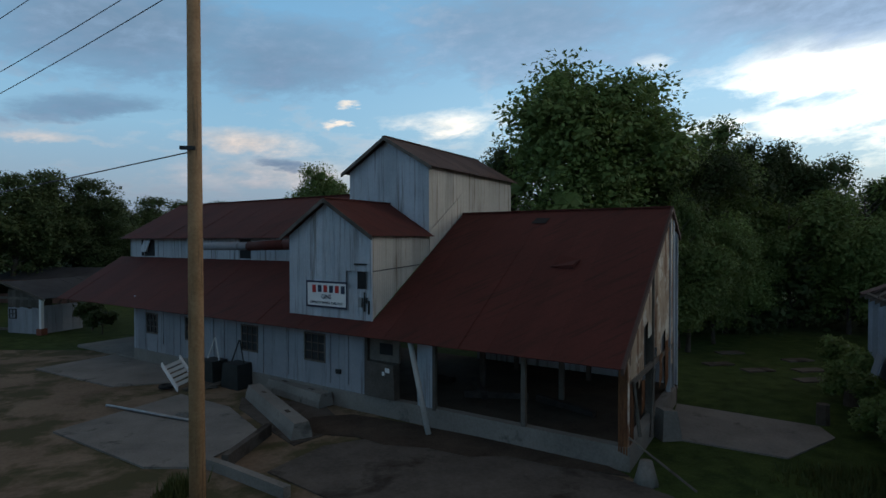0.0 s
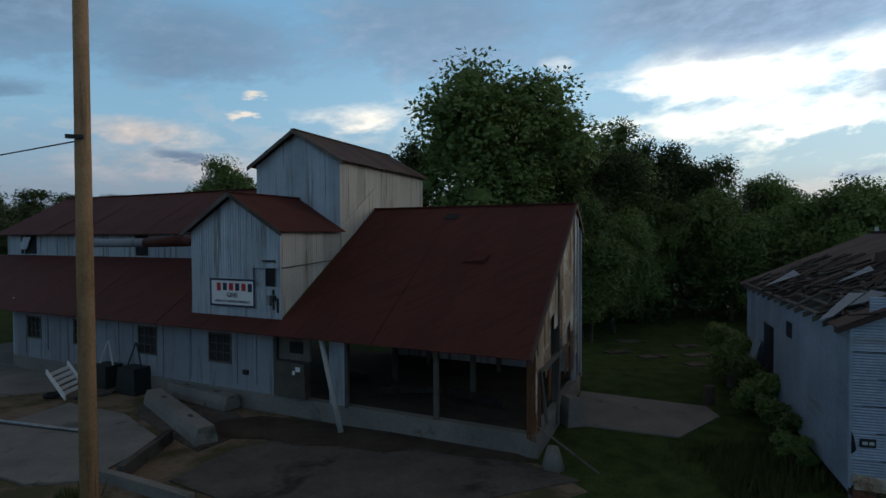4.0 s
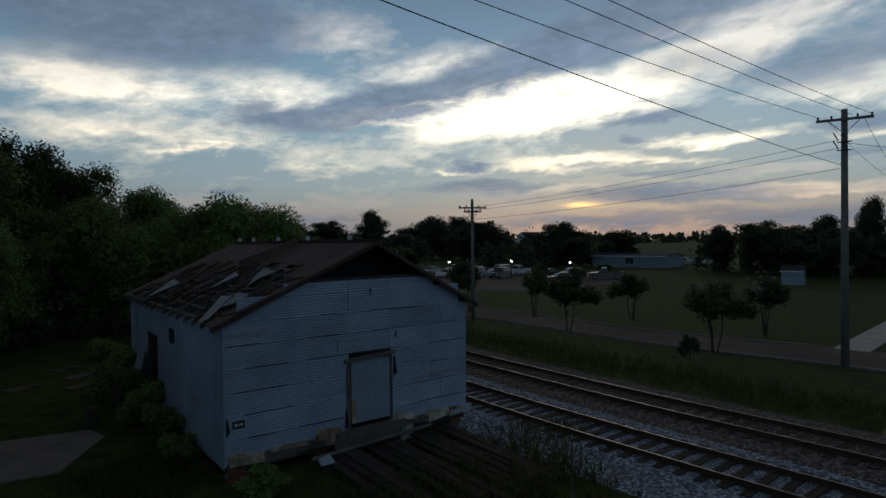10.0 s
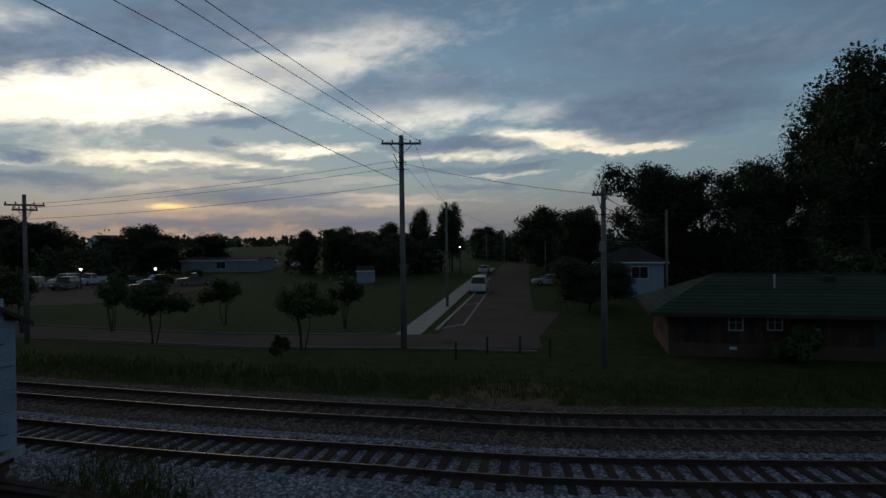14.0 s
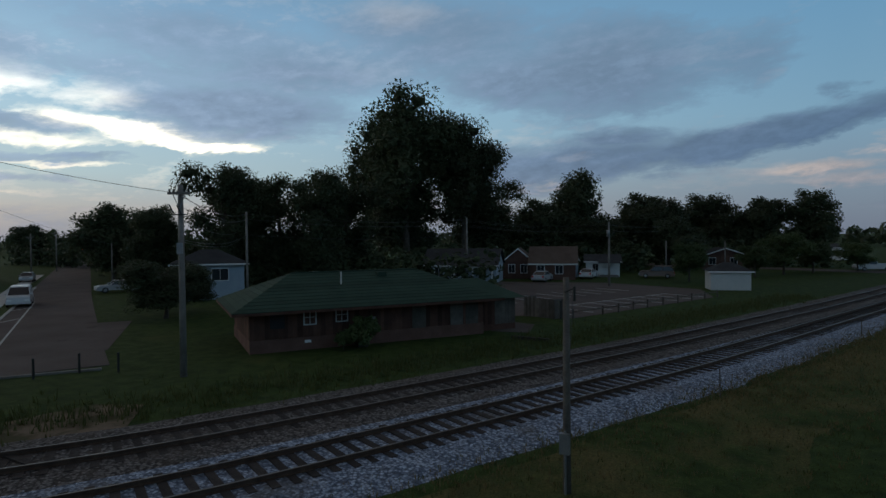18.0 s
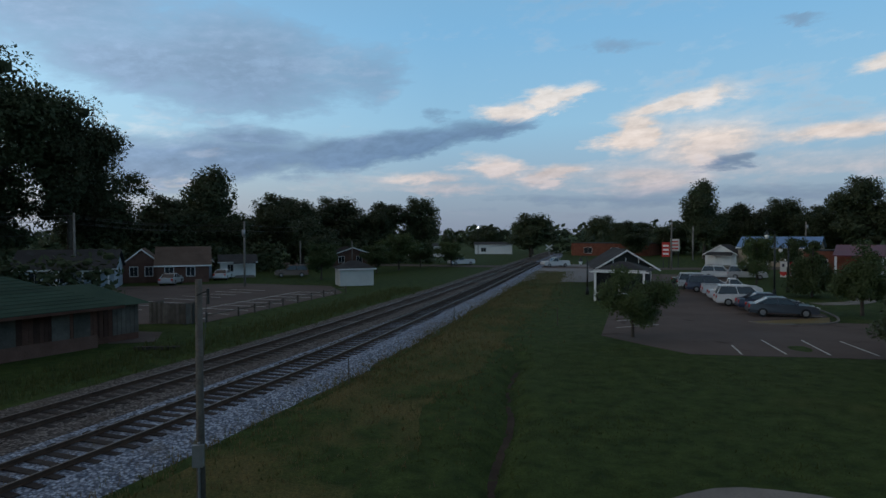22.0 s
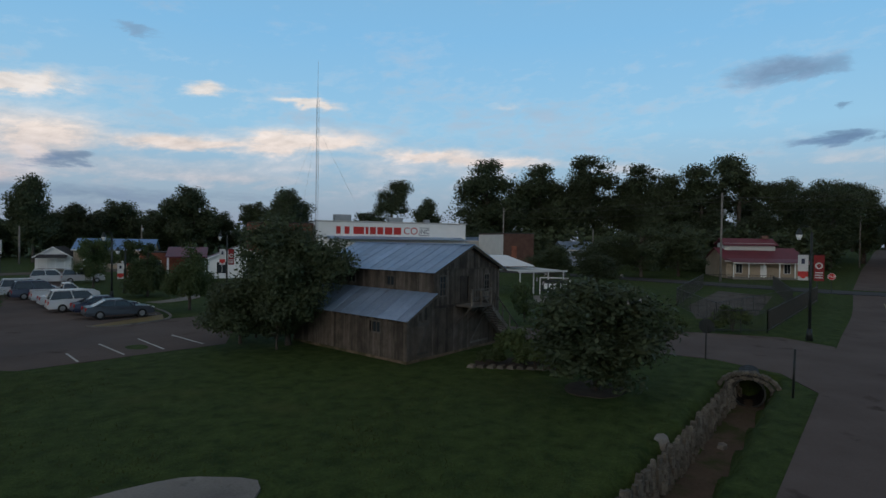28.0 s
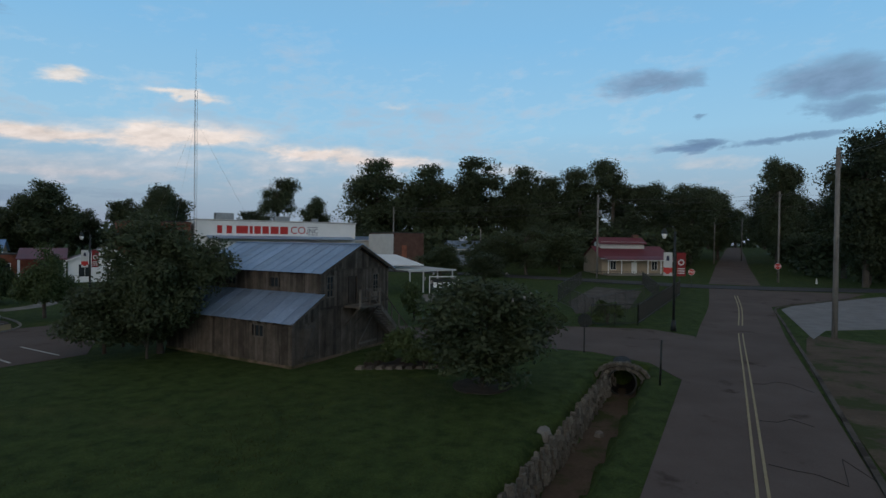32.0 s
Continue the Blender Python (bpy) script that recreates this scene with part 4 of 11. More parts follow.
def build_gin():
    x, y, _ = GIN(14, 0, 0)
    gin = thing("cotton_gin", (x, y, 0), "old cotton gin of pale corrugated tin with rust-red roofs", "building")
    # concrete base and floor
    g = Geo(GIN).box(0.35, 26.4, -0.02, 0.30, -0.2, 0.66)
    part("foundation_wall", g, CONCRETE, gin, "painted concrete dock wall along the front")
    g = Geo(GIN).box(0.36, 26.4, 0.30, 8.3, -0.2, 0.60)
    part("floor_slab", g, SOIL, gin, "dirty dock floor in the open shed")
    g = Geo(GIN).box(26.4, 33.0, 0.0, 7.0, -0.2, 0.14)
    part("porch_slab", g, CONCRETE, gin)
    # front wall, flat panels with battens, the eave's shade in their grey
    wins = ((12.1, 13.18, 1.62, 2.62), (16.2, 17.24, 1.57, 2.59), (20.6, 21.6, 1.60, 2.6), (24.16, 25.12, 1.62, 2.55))
    cuts = sorted(set([10.0, 26.4] + [w for q in wins for w in q[:2]] + [11.0, 14.3, 15.2, 18.3, 19.4, 22.6, 23.4, 26.0]))
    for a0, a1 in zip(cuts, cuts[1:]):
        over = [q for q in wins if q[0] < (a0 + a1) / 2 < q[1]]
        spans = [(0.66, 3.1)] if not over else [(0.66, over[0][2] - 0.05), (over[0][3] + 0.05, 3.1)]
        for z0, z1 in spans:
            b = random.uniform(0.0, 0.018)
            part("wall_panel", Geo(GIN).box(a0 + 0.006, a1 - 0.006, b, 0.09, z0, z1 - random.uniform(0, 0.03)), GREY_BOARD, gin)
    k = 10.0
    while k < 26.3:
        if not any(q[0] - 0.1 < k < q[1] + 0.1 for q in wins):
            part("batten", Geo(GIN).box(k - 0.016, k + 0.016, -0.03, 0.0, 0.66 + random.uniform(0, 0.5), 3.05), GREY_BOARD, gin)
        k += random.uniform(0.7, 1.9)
    # near-black sheet behind the panels, in place of the unlit inside
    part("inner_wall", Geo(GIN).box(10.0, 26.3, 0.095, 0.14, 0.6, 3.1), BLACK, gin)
    for a0, a1, z0, z1 in wins:
        barred_window(gin, GIN, a0, a1, z0, z1, 0.02, 3, 3)
    part("wall_vent", Geo(GIN).box(11.2, 11.45, -0.06, 0.02, 1.25, 1.42), DARK_METAL, gin)
    # doorway with a boxed bay
    part("door_surround", Geo(GIN).box(9.85, 10.0, -0.02, 0.2, 0.66, 3.1), WOOD_GREY, gin)
    part("bay_panel", Geo(GIN).box(8.45, 9.85, 0.12, 0.2, 1.95, 3.1), WOOD_GREY, gin)
    part("bay_box", Geo(GIN).hexa([(8.5, -0.12, 0.68), (9.85, -0.12, 0.68), (9.85, 0.2, 0.68), (8.5, 0.2, 0.68)], [(8.55, -0.12, 1.9), (9.78, -0.12, 1.95), (9.8, 0.2, 1.95), (8.5, 0.2, 1.95)]), WOOD_GREY, gin, "weathered plywood box beside the doorway")
    # black plate in place of the shade within the bay opening
    part("bay_opening", Geo(GIN).box(8.75, 9.35, 0.10, 0.118, 2.2, 2.6), BLACK, gin)
    part("notice", Geo(GIN).box(8.72, 8.92, -0.13, -0.122, 1.62, 1.78), WHITE, gin, "small white notice")
    part("notice", Geo(GIN).box(8.95, 9.06, -0.13, -0.122, 1.5, 1.64), WHITE, gin)
    # pier, posts and the fallen strut
    part("pier_panel", Geo(GIN).box(6.85, 7.55, -0.02, 0.1, 0.66, 3.1), TIN_WALL, gin, "battered tin pier")
    part("pier_post", Geo(GIN).box(6.78, 6.9, -0.05, 0.1, 0.6, 3.1), WOOD_GREY, gin)
    part("strut", Geo(GIN).tube((7.65, -0.35, 2.95), (6.6, -0.75, 0.05), 0.10, 0.10, 10), PALE_CONCRETE, gin, "leaning pale strut", smooth=True)
    part("post", Geo(GIN).box(3.45, 3.6, -0.02, 0.12, 0.66, 3.1), WOOD_GREY, gin)
    part("corner_post", Geo(GIN).box(0.36, 0.55, 0.0, 0.22, 0.5, 3.3), TIN_RUST, gin)
    # header in near-black, with the shade under the eave in its colour
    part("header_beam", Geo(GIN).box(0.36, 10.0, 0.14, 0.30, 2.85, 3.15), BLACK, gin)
    for a in (0.45, 3.5, 6.8):
        for b in (3.6, 6.9):
            part("inner_post", Geo(GIN).box(a, a + 0.18, b, b + 0.18, 0.6, roof_z(b) - 0.15), WOOD_GREY, gin)
    for a, b, r in ((2.0, 2.2, 0.3), (4.6, 3.0, -0.5), (6.0, 2.0, 0.9), (8.2, 3.5, 0.2)):
        c, s = math.cos(r), math.sin(r)
        part("loose_beam", Geo(GIN).hexa([(a, b, 0.62), (a + 2.4 * c, b + 2.4 * s, 0.62), (a + 2.4 * c - 0.2 * s, b + 2.4 * s + 0.2 * c, 0.62), (a - 0.2 * s, b + 0.2 * c, 0.62)], [(a, b, 0.80), (a + 2.4 * c, b + 2.4 * s, 0.85), (a + 2.4 * c - 0.2 * s, b + 2.4 * s + 0.2 * c, 0.85), (a - 0.2 * s, b + 0.2 * c, 0.80)]), TIE, gin)
    part("back_wall", Geo(GIN).box(0.36, 9.6, 8.3, 8.4, 0.45, roof_z(5.4)), TIN_WALL, gin)
    # end wall under the gable: rust-stained sheets hanging in tatters over the open frame
    u, v, w = (0, 1, 0), (0, 0, 1), (-1, 0, 0)
    tops = lambda s: roof_z(s) - 0.10 if s < 6.9 else roof_z(13.8 - s) - 0.10
    edges = [0.25, 0.95, 1.6, 2.3, 2.95, 3.7, 4.4, 5.2, 6.0, 6.9, 7.6]
    lows = (2.0, 2.4, 1.9, 3.6, 3.2, 2.7, 2.2, 2.9, 2.5, 1.6)
    for k, (s0, s1) in enumerate(zip(edges, edges[1:])):
        g = Geo(GIN)
        tilt = random.uniform(-0.3, 0.3)
        g.ribbed((0.42, 0, 0), u, v, w, s0, s1 + 0.03, (lambda s, k=k, s0=s0, s1=s1: lows[k] + tilt * (s - s0) / (s1 - s0)), tops, 0.076, 0.009, 0.006 * (k % 2))
        part("gable_sheet", g, TIN_RUST, gin, smooth=True)
    for s0, s1, z0, z1 in ((0.22, 0.62, 0.5, 2.3), (1.7, 2.15, 1.1, 2.1), (4.5, 5.0, 1.3, 2.4), (5.6, 6.2, 1.0, 2.7)):
        g = Geo(GIN)
        g.ribbed((0.35, 0, 0), u, v, w, s0, s1, (lambda s, z0=z0, s0=s0: z0 + 0.5 * (s - s0)), (lambda s, z1=z1: z1), 0.076, 0.012, 0.0)
        part("torn_sheet", g, TIN_DEEP_RUST, gin, smooth=True)
    g = Geo(GIN)
    g.ribbed((0, -0.025, 0), (1, 0, 0), v, (0, -1, 0), 0.36, 0.62, (lambda s: 0.45 + 0.3 * (s - 0.36)), (lambda s: 3.0), 0.076, 0.010, 0.0)
    part("corner_sheet", g, TIN_DEEP_RUST, gin, smooth=True)
    for b in (3.55, 6.7, 7.45):
        part("end_post", Geo(GIN).box(0.36, 0.52, b, b + 0.16, 0.3, tops(b) - 0.05), WOOD_GREY if b < 4 else TIN_WALL, gin)
    part("end_rail", Geo(GIN).box(0.37, 0.47, 0.2, 7.6, 2.2, 2.36), WOOD_GREY, gin)
    part("end_curb", Geo(GIN).box(0.30, 0.6, 0.0, 7.7, -0.1, 0.66), CONCRETE, gin)
    for b0, z0, b1, z1 in ((1.0, 0.7, 0.4, 2.4), (2.6, 0.2, 3.3, 2.2)):
        part("loose_board", Geo(GIN).tube((0.25, b0, z0), (0.30, b1, z1), 0.06, 0.05, 4), WOOD_GREY, gin)
    # the lower roof in long sheets
    def sheet(a0, a1, b0, z0, b1, z1, mat=RUST_ROOF, name="roof_sheet", n=1.0):
        cnt = max(1, round(abs(a1 - a0) / n))
        for i in range(cnt):
            p, q = a0 + (a1 - a0) * i / cnt, a0 + (a1 - a0) * (i + 1) / cnt
            j = 0.004 * (i % 2)
            d = random.uniform(-0.03, 0.03)
            gg = Geo(GIN).slab([(p, b0 + d, z0 + j), (q, b0 + d, z0 + j), (q, b1, z1 + j), (p, b1, z1 + j)], 0.02)
            gg.box(p - 0.02, p + 0.02, b0, b0 + 0.001, z0, z0 + 0.001)
            part(name, gg, mat, gin)
            rb = Geo(GIN).hexa([(p - 0.016, b0 + d, z0), (p + 0.016, b0 + d, z0), (p + 0.016, b1, z1), (p - 0.016, b1, z1)], [(p - 0.010, b0 + d, z0 + 0.006), (p + 0.010, b0 + d, z0 + 0.006), (p + 0.010, b1, z1 + 0.006), (p - 0.010, b1, z1 + 0.006)])
            part("roof_seam", rb, mat, gin)
    be = -0.72
    sheet(0.38, 9.6, be, roof_z(be), 6.9, roof_z(6.9))
    sheet(9.6, 14.1, be, roof_z(be), 0.0, roof_z(0.0))
    sheet(14.1, 33.9, be, roof_z(be), 3.2, roof_z(3.2), n=1.3)
    sheet(0.38, 9.6, 8.7, roof_z(5.1), 6.9, roof_z(6.9), n=2.0)
    part("ridge_cap", Geo(GIN).box(0.36, 9.6, 6.8, 7.0, roof_z(6.9) - 0.01, roof_z(6.9) + 0.04), RUST_ROOF, gin)
    part("rake_trim", Geo(GIN).hexa([(0.30, be, roof_z(be) - 0.16), (0.38, be, roof_z(be) - 0.16), (0.38, 6.9, roof_z(6.9) - 0.16), (0.30, 6.9, roof_z(6.9) - 0.16)], [(0.30, be, roof_z(be) + 0.02), (0.38, be, roof_z(be) + 0.02), (0.38, 6.9, roof_z(6.9) + 0.02), (0.30, 6.9, roof_z(6.9) + 0.02)]), DARK_ROOF, gin)
    part("rake_trim", Geo(GIN).hexa([(0.30, 6.9, roof_z(6.9) - 0.16), (0.38, 6.9, roof_z(6.9) - 0.16), (0.38, 8.7, roof_z(5.1) - 0.16), (0.30, 8.7, roof_z(5.1) - 0.16)], [(0.30, 6.9, roof_z(6.9) + 0.02), (0.38, 6.9, roof_z(6.9) + 0.02), (0.38, 8.7, roof_z(5.1) + 0.02), (0.30, 8.7, roof_z(5.1) + 0.02)]), DARK_ROOF, gin)
    # a black plate as a hole's shade, and a buckled patch of rusty sheet
    z = roof_z(6.1) + 0.035
    part("roof_hole", Geo(GIN).slab([(5.75, 5.95, roof_z(5.95) + 0.036), (5.1, 5.95, roof_z(5.95) + 0.036), (5.05, 6.3, roof_z(6.3) + 0.036), (5.65, 6.35, roof_z(6.35) + 0.036)], 0.004), BLACK, gin, "black plate as the shade of a hole torn in the roof")
    part("buckled_sheet", Geo(GIN).hexa([(3.9, 3.25, roof_z(3.25) + 0.03), (3.0, 3.2, roof_z(3.2) + 0.03), (2.9, 3.7, roof_z(3.7) + 0.03), (3.7, 3.8, roof_z(3.8) + 0.03)], [(3.85, 3.25, roof_z(3.25) + 0.05), (3.0, 3.2, roof_z(3.2) + 0.16), (2.9, 3.7, roof_z(3.7) + 0.05), (3.7, 3.8, roof_z(3.8) + 0.12)]), RUST_ROOF, gin)
    # clerestory and upper roof
    wall = Geo(GIN).box(14.2, 32.8, 3.20, 3.3, 5.2, 6.5)
    part("clerestory_wall", wall, TIN_WALL, gin, "pale clerestory wall below the upper roof")
    # near-black plates on the wall give its openings their shade
    for a0, a1 in ((29.9, 31.4), (20.6, 21.5), (16.2, 17.1)):
        part("clerestory_opening", Geo(GIN).box(a0, a1, 3.18, 3.196, 5.35, 6.35), BLACK, gin)
    part("louvre", Geo(GIN).hexa([(31.3, 3.0, 5.6), (30.6, 3.0, 5.6), (30.6, 3.1, 5.6), (31.3, 3.1, 5.6)], [(30.9, 3.05, 6.3), (30.2, 3.05, 6.3), (30.2, 3.1, 6.3), (30.9, 3.1, 6.3)]), TIN_WALL, gin)
    for i in range(12):
        a = 14.5 + i * 1.5
        part("clerestory_batten", Geo(GIN).box(a, a + 0.05, 3.17, 3.2, 5.25, 6.4), TIN_WALL, gin)
    part("clerestory_end", Geo(GIN).hexa([(32.7, 3.2, 4.0), (32.8, 3.2, 4.0), (32.8, 11.0, 4.0), (32.7, 11.0, 4.0)], [(32.7, 3.2, 6.4), (32.8, 3.2, 6.4), (32.8, 11.0, 6.4), (32.7, 11.0, 6.4)]), TIN_WALL, gin)
    sheet(14.2, 33.2, 2.75, 6.42, 7.0, 8.70, n=1.3)
    sheet(14.2, 33.2, 11.3, 6.42, 7.0, 8.70, n=2.2)
    part("upper_ridge_cap", Geo(GIN).box(14.2, 33.2, 6.9, 7.1, 8.70, 8.74), RUST_ROOF, gin)
    part("porch_back_wall", Geo(GIN).box(26.4, 33.0, 7.0, 7.1, 0.4, 5.3), TIN_WALL, gin)
    part("wall_end", Geo(GIN).box(26.30, 26.4, 0.0, 7.0, 0.5, 3.4), TIN_WALL, gin)
    # the head house that carries the sign
    u, v, w = (1, 0, 0), (0, 0, 1), (0, -1, 0)
    gable = lambda s: 6.5 + 1.28 * (1 - abs(s - 11.87) / 2.19)
    sheet_panels("wall_sheet", TIN_WALL, gin, GIN, (0, 0, 0), u, v, w, 9.68, 14.06, lambda s: roof_z(0) - 0.02, gable, skip=((10.0, 10.35, 4.5, 5.15),), width=0.6, pitch=0.13, amp=0.014)
    # sunward side: the evening glow is in the sheet colour
    sheet_panels("wall_sheet", TIN_SUNWARD, gin, GIN, (9.68, 0, 0), (0, 1, 0), v, (-1, 0, 0), 0.0, 4.0, lambda s: roof_z(s) - 0.03, lambda s: 6.5, width=0.66, pitch=0.13, amp=0.016)
    sheet_panels("wall_sheet", TIN_WALL, gin, GIN, (14.06, 0, 0), (0, 1, 0), v, (1, 0, 0), 0.0, 4.0, lambda s: roof_z(s) - 0.03, lambda s: 6.5, width=1.0)
    # black sheet behind the cut-out, for the dark inside
    part("sign_house_window", Geo(GIN).box(9.98, 10.37, 0.03, 0.05, 4.45, 5.2), BLACK, gin)
    part("sign_house_lining", Geo(GIN).box(9.75, 14.0, 0.10, 0.13, 4.0, 6.5), TIN_WALL, gin)
    part("corner_trim", Geo(GIN).box(9.62, 9.70, -0.03, 0.05, roof_z(0), 6.5), TIN_WALL, gin)
    part("wall_conduit", Geo(GIN).tube((9.66, 0.05, 5.15), (9.63, 3.2, 5.3), 0.02, 0.02, 6), WIRE_BLACK, gin)
    def gable_roof(a0, a1, am, ze, zp, b0, b1, mat, n):
        for a_e in (a0, a1):
            cnt = max(1, round((b1 - b0) / n))
            for i in range(cnt):
                p, q = b0 + (b1 - b0) * i / cnt, b0 + (b1 - b0) * (i + 1) / cnt
                j = 0.005 * (i % 2)
                part("roof_sheet", Geo(GIN).slab([(a_e, p, ze + j), (am, p, zp + j), (am, q, zp + j), (a_e, q, ze + j)], 0.02), mat, gin)
        part("ridge_cap", Geo(GIN).box(am - 0.1, am + 0.1, b0, b1, zp - 0.02, zp + 0.03), mat, gin)
        for a_e in (a0, a1):
            part("bargeboard", Geo(GIN).hexa([(a_e, b0 - 0.03, ze - 0.17), (am, b0 - 0.03, zp - 0.17), (am, b0 + 0.03, zp - 0.17), (a_e, b0 + 0.03, ze - 0.17)], [(a_e, b0 - 0.03, ze), (am, b0 - 0.03, zp), (am, b0 + 0.03, zp), (a_e, b0 + 0.03, ze)]), WOOD_GREY, gin)
    gable_roof(9.40, 14.34, 11.87, 6.46, 7.90, -0.28, 4.0, RUST_ROOF, 0.8)
    # the tall tower behind it
    tg = lambda s: 9.42 + 1.27 * (1 - abs(s - 11.95) / 2.28)
    sheet_panels("tower_sheet", TIN_WALL, gin, GIN, (0, 4.0, 0), u, v, w, 9.68, 14.22, lambda s: 5.6, tg, width=0.6, pitch=0.13, amp=0.016)
    # this side too takes the tin with the glow coloured in
    sheet_panels("tower_sheet", TIN_SUNWARD, gin, GIN, (9.68, 0, 0), (0, 1, 0), v, (-1, 0, 0), 4.0, 12.4, lambda s: roof_z(min(s, 13.8 - s)) - 0.03, lambda s: 9.42, width=0.7, pitch=0.13, amp=0.016)
    sheet_panels("tower_sheet", TIN_WALL, gin, GIN, (14.22, 0, 0), (0, 1, 0), v, (1, 0, 0), 4.0, 12.4, lambda s: 6.5, lambda s: 9.42, width=1.2)
    part("tower_back", Geo(GIN).box(9.7, 14.2, 12.3, 12.4, 3.0, 9.4), TIN_WALL, gin)
    part("tower_band", Geo(GIN).hexa([(9.63, 4.0, roof_z(4.0)), (9.66, 4.0, roof_z(4.0)), (9.66, 6.9, roof_z(6.9)), (9.63, 6.9, roof_z(6.9))], [(9.63, 4.0, roof_z(4.0) + 0.9), (9.66, 4.0, roof_z(4.0) + 0.9), (9.66, 6.9, roof_z(6.9) + 0.95), (9.63, 6.9, roof_z(6.9) + 0.95)]), TIN_SUNWARD, gin, "paler strip where a roof once met the wall")
    gable_roof(9.35, 14.55, 11.95, 9.36, 10.82, 3.7, 12.7, DARK_ROOF, 1.0)
    # the blow pipe along the clerestory
    part("duct", Geo(GIN).tube((21.5, 0.9, 6.0), (17.8, 0.9, 6.03), 0.19, 0.19, 14), GREY_BOARD, gin, "grey galvanised blow pipe", smooth=True)
    part("duct", Geo(GIN).tube((17.85, 0.9, 6.03), (15.3, 0.9, 6.1), 0.21, 0.23, 14), RUST_ROOF, gin, "rusted blow pipe", smooth=True)
    part("duct", Geo(GIN).tube((15.4, 0.9, 6.1), (14.0, 0.9, 6.14), 0.23, 0.22, 14), RUST_ROOF, gin, smooth=True)
    # the old electric service on the front
    for a, z0, z1 in ((9.95, 3.7, 4.4), (9.85, 4.0, 4.2), (9.75, 3.6, 4.1)):
        part("conduit", Geo(GIN).tube((a, -0.05, z0), (a, -0.05, z1), 0.035, 0.035, 6), DARK_METAL, gin)
    part("meter", Geo(GIN).box(10.05, 10.22, -0.12, 0.0, 3.85, 4.2), STEEL, gin)
    part("insulator_rack", Geo(GIN).box(9.85, 10.45, -0.08, -0.02, 5.38, 5.44), DARK_METAL, gin)
    # faded mark on the dock wall
    for i in range(4):
        part("faded_mark", Geo(GIN).box(5.35 - i * 0.16, 5.45 - i * 0.16, -0.026, -0.021, 0.24, 0.48), CONCRETE, gin)


build_gin()


def build_sign():
    x, y, _ = GIN(11.9, -0.04, 0)
    out = (GA[1], -GA[0])
    if out[0] * GB[0] + out[1] * GB[1] > 0:
        out = (-out[0], -out[1])
    sg = thing("sign_board", (x, y, 3.72), "white advertising board with navy frame fixed to tin wall", "sign")
    part("panel", Geo(GIN).box(10.82, 13.0, -0.07, -0.03, 3.73, 4.71), WHITE, sg)
    fr = Geo(GIN)
    fr.box(10.80, 13.02, -0.085, -0.06, 4.66, 4.73).box(10.80, 13.02, -0.085, -0.06, 3.71, 3.78)
    fr.box(10.80, 10.86, -0.085, -0.06, 3.78, 4.66).box(12.96, 13.02, -0.085, -0.06, 3.78, 4.66)
    part("border", fr, NAVY_PAINT, sg)
    for i in range(6):
        h = 0.33 if i in (0, 5) else 0.27
        a = 12.68 - i * 0.31
        part("brand_bar", Geo(GIN).box(a - 0.20, a, -0.076, -0.071, 4.30 - (h - 0.27) * 0.4, 4.30 + 0.27), RED_PAINT if i % 2 == 0 else NAVY_PAINT, sg, "coloured bar of brand lettering")
    px, py, _ = GIN(11.9, -0.078, 0)
    px, py = px + out[0] * 0.01, py + out[1] * 0.01
    rot = facing(out)
    text_part("lettering", "GINS", 0.24, (px, py, 4.13), rot, NAVY_PAINT, sg)
    text_part("lettering", "CAPACITY-SAMPLE-TURNOUT", 0.13, (px, py, 3.90), rot, NAVY_PAINT, sg)


build_sign()

# ---- the tin warehouse beside the tracks ----
WA, WB = (0.8208, -0.5712), (0.5712, 0.8208)
WARE = axes((12.9, 10.11), WA, WB)


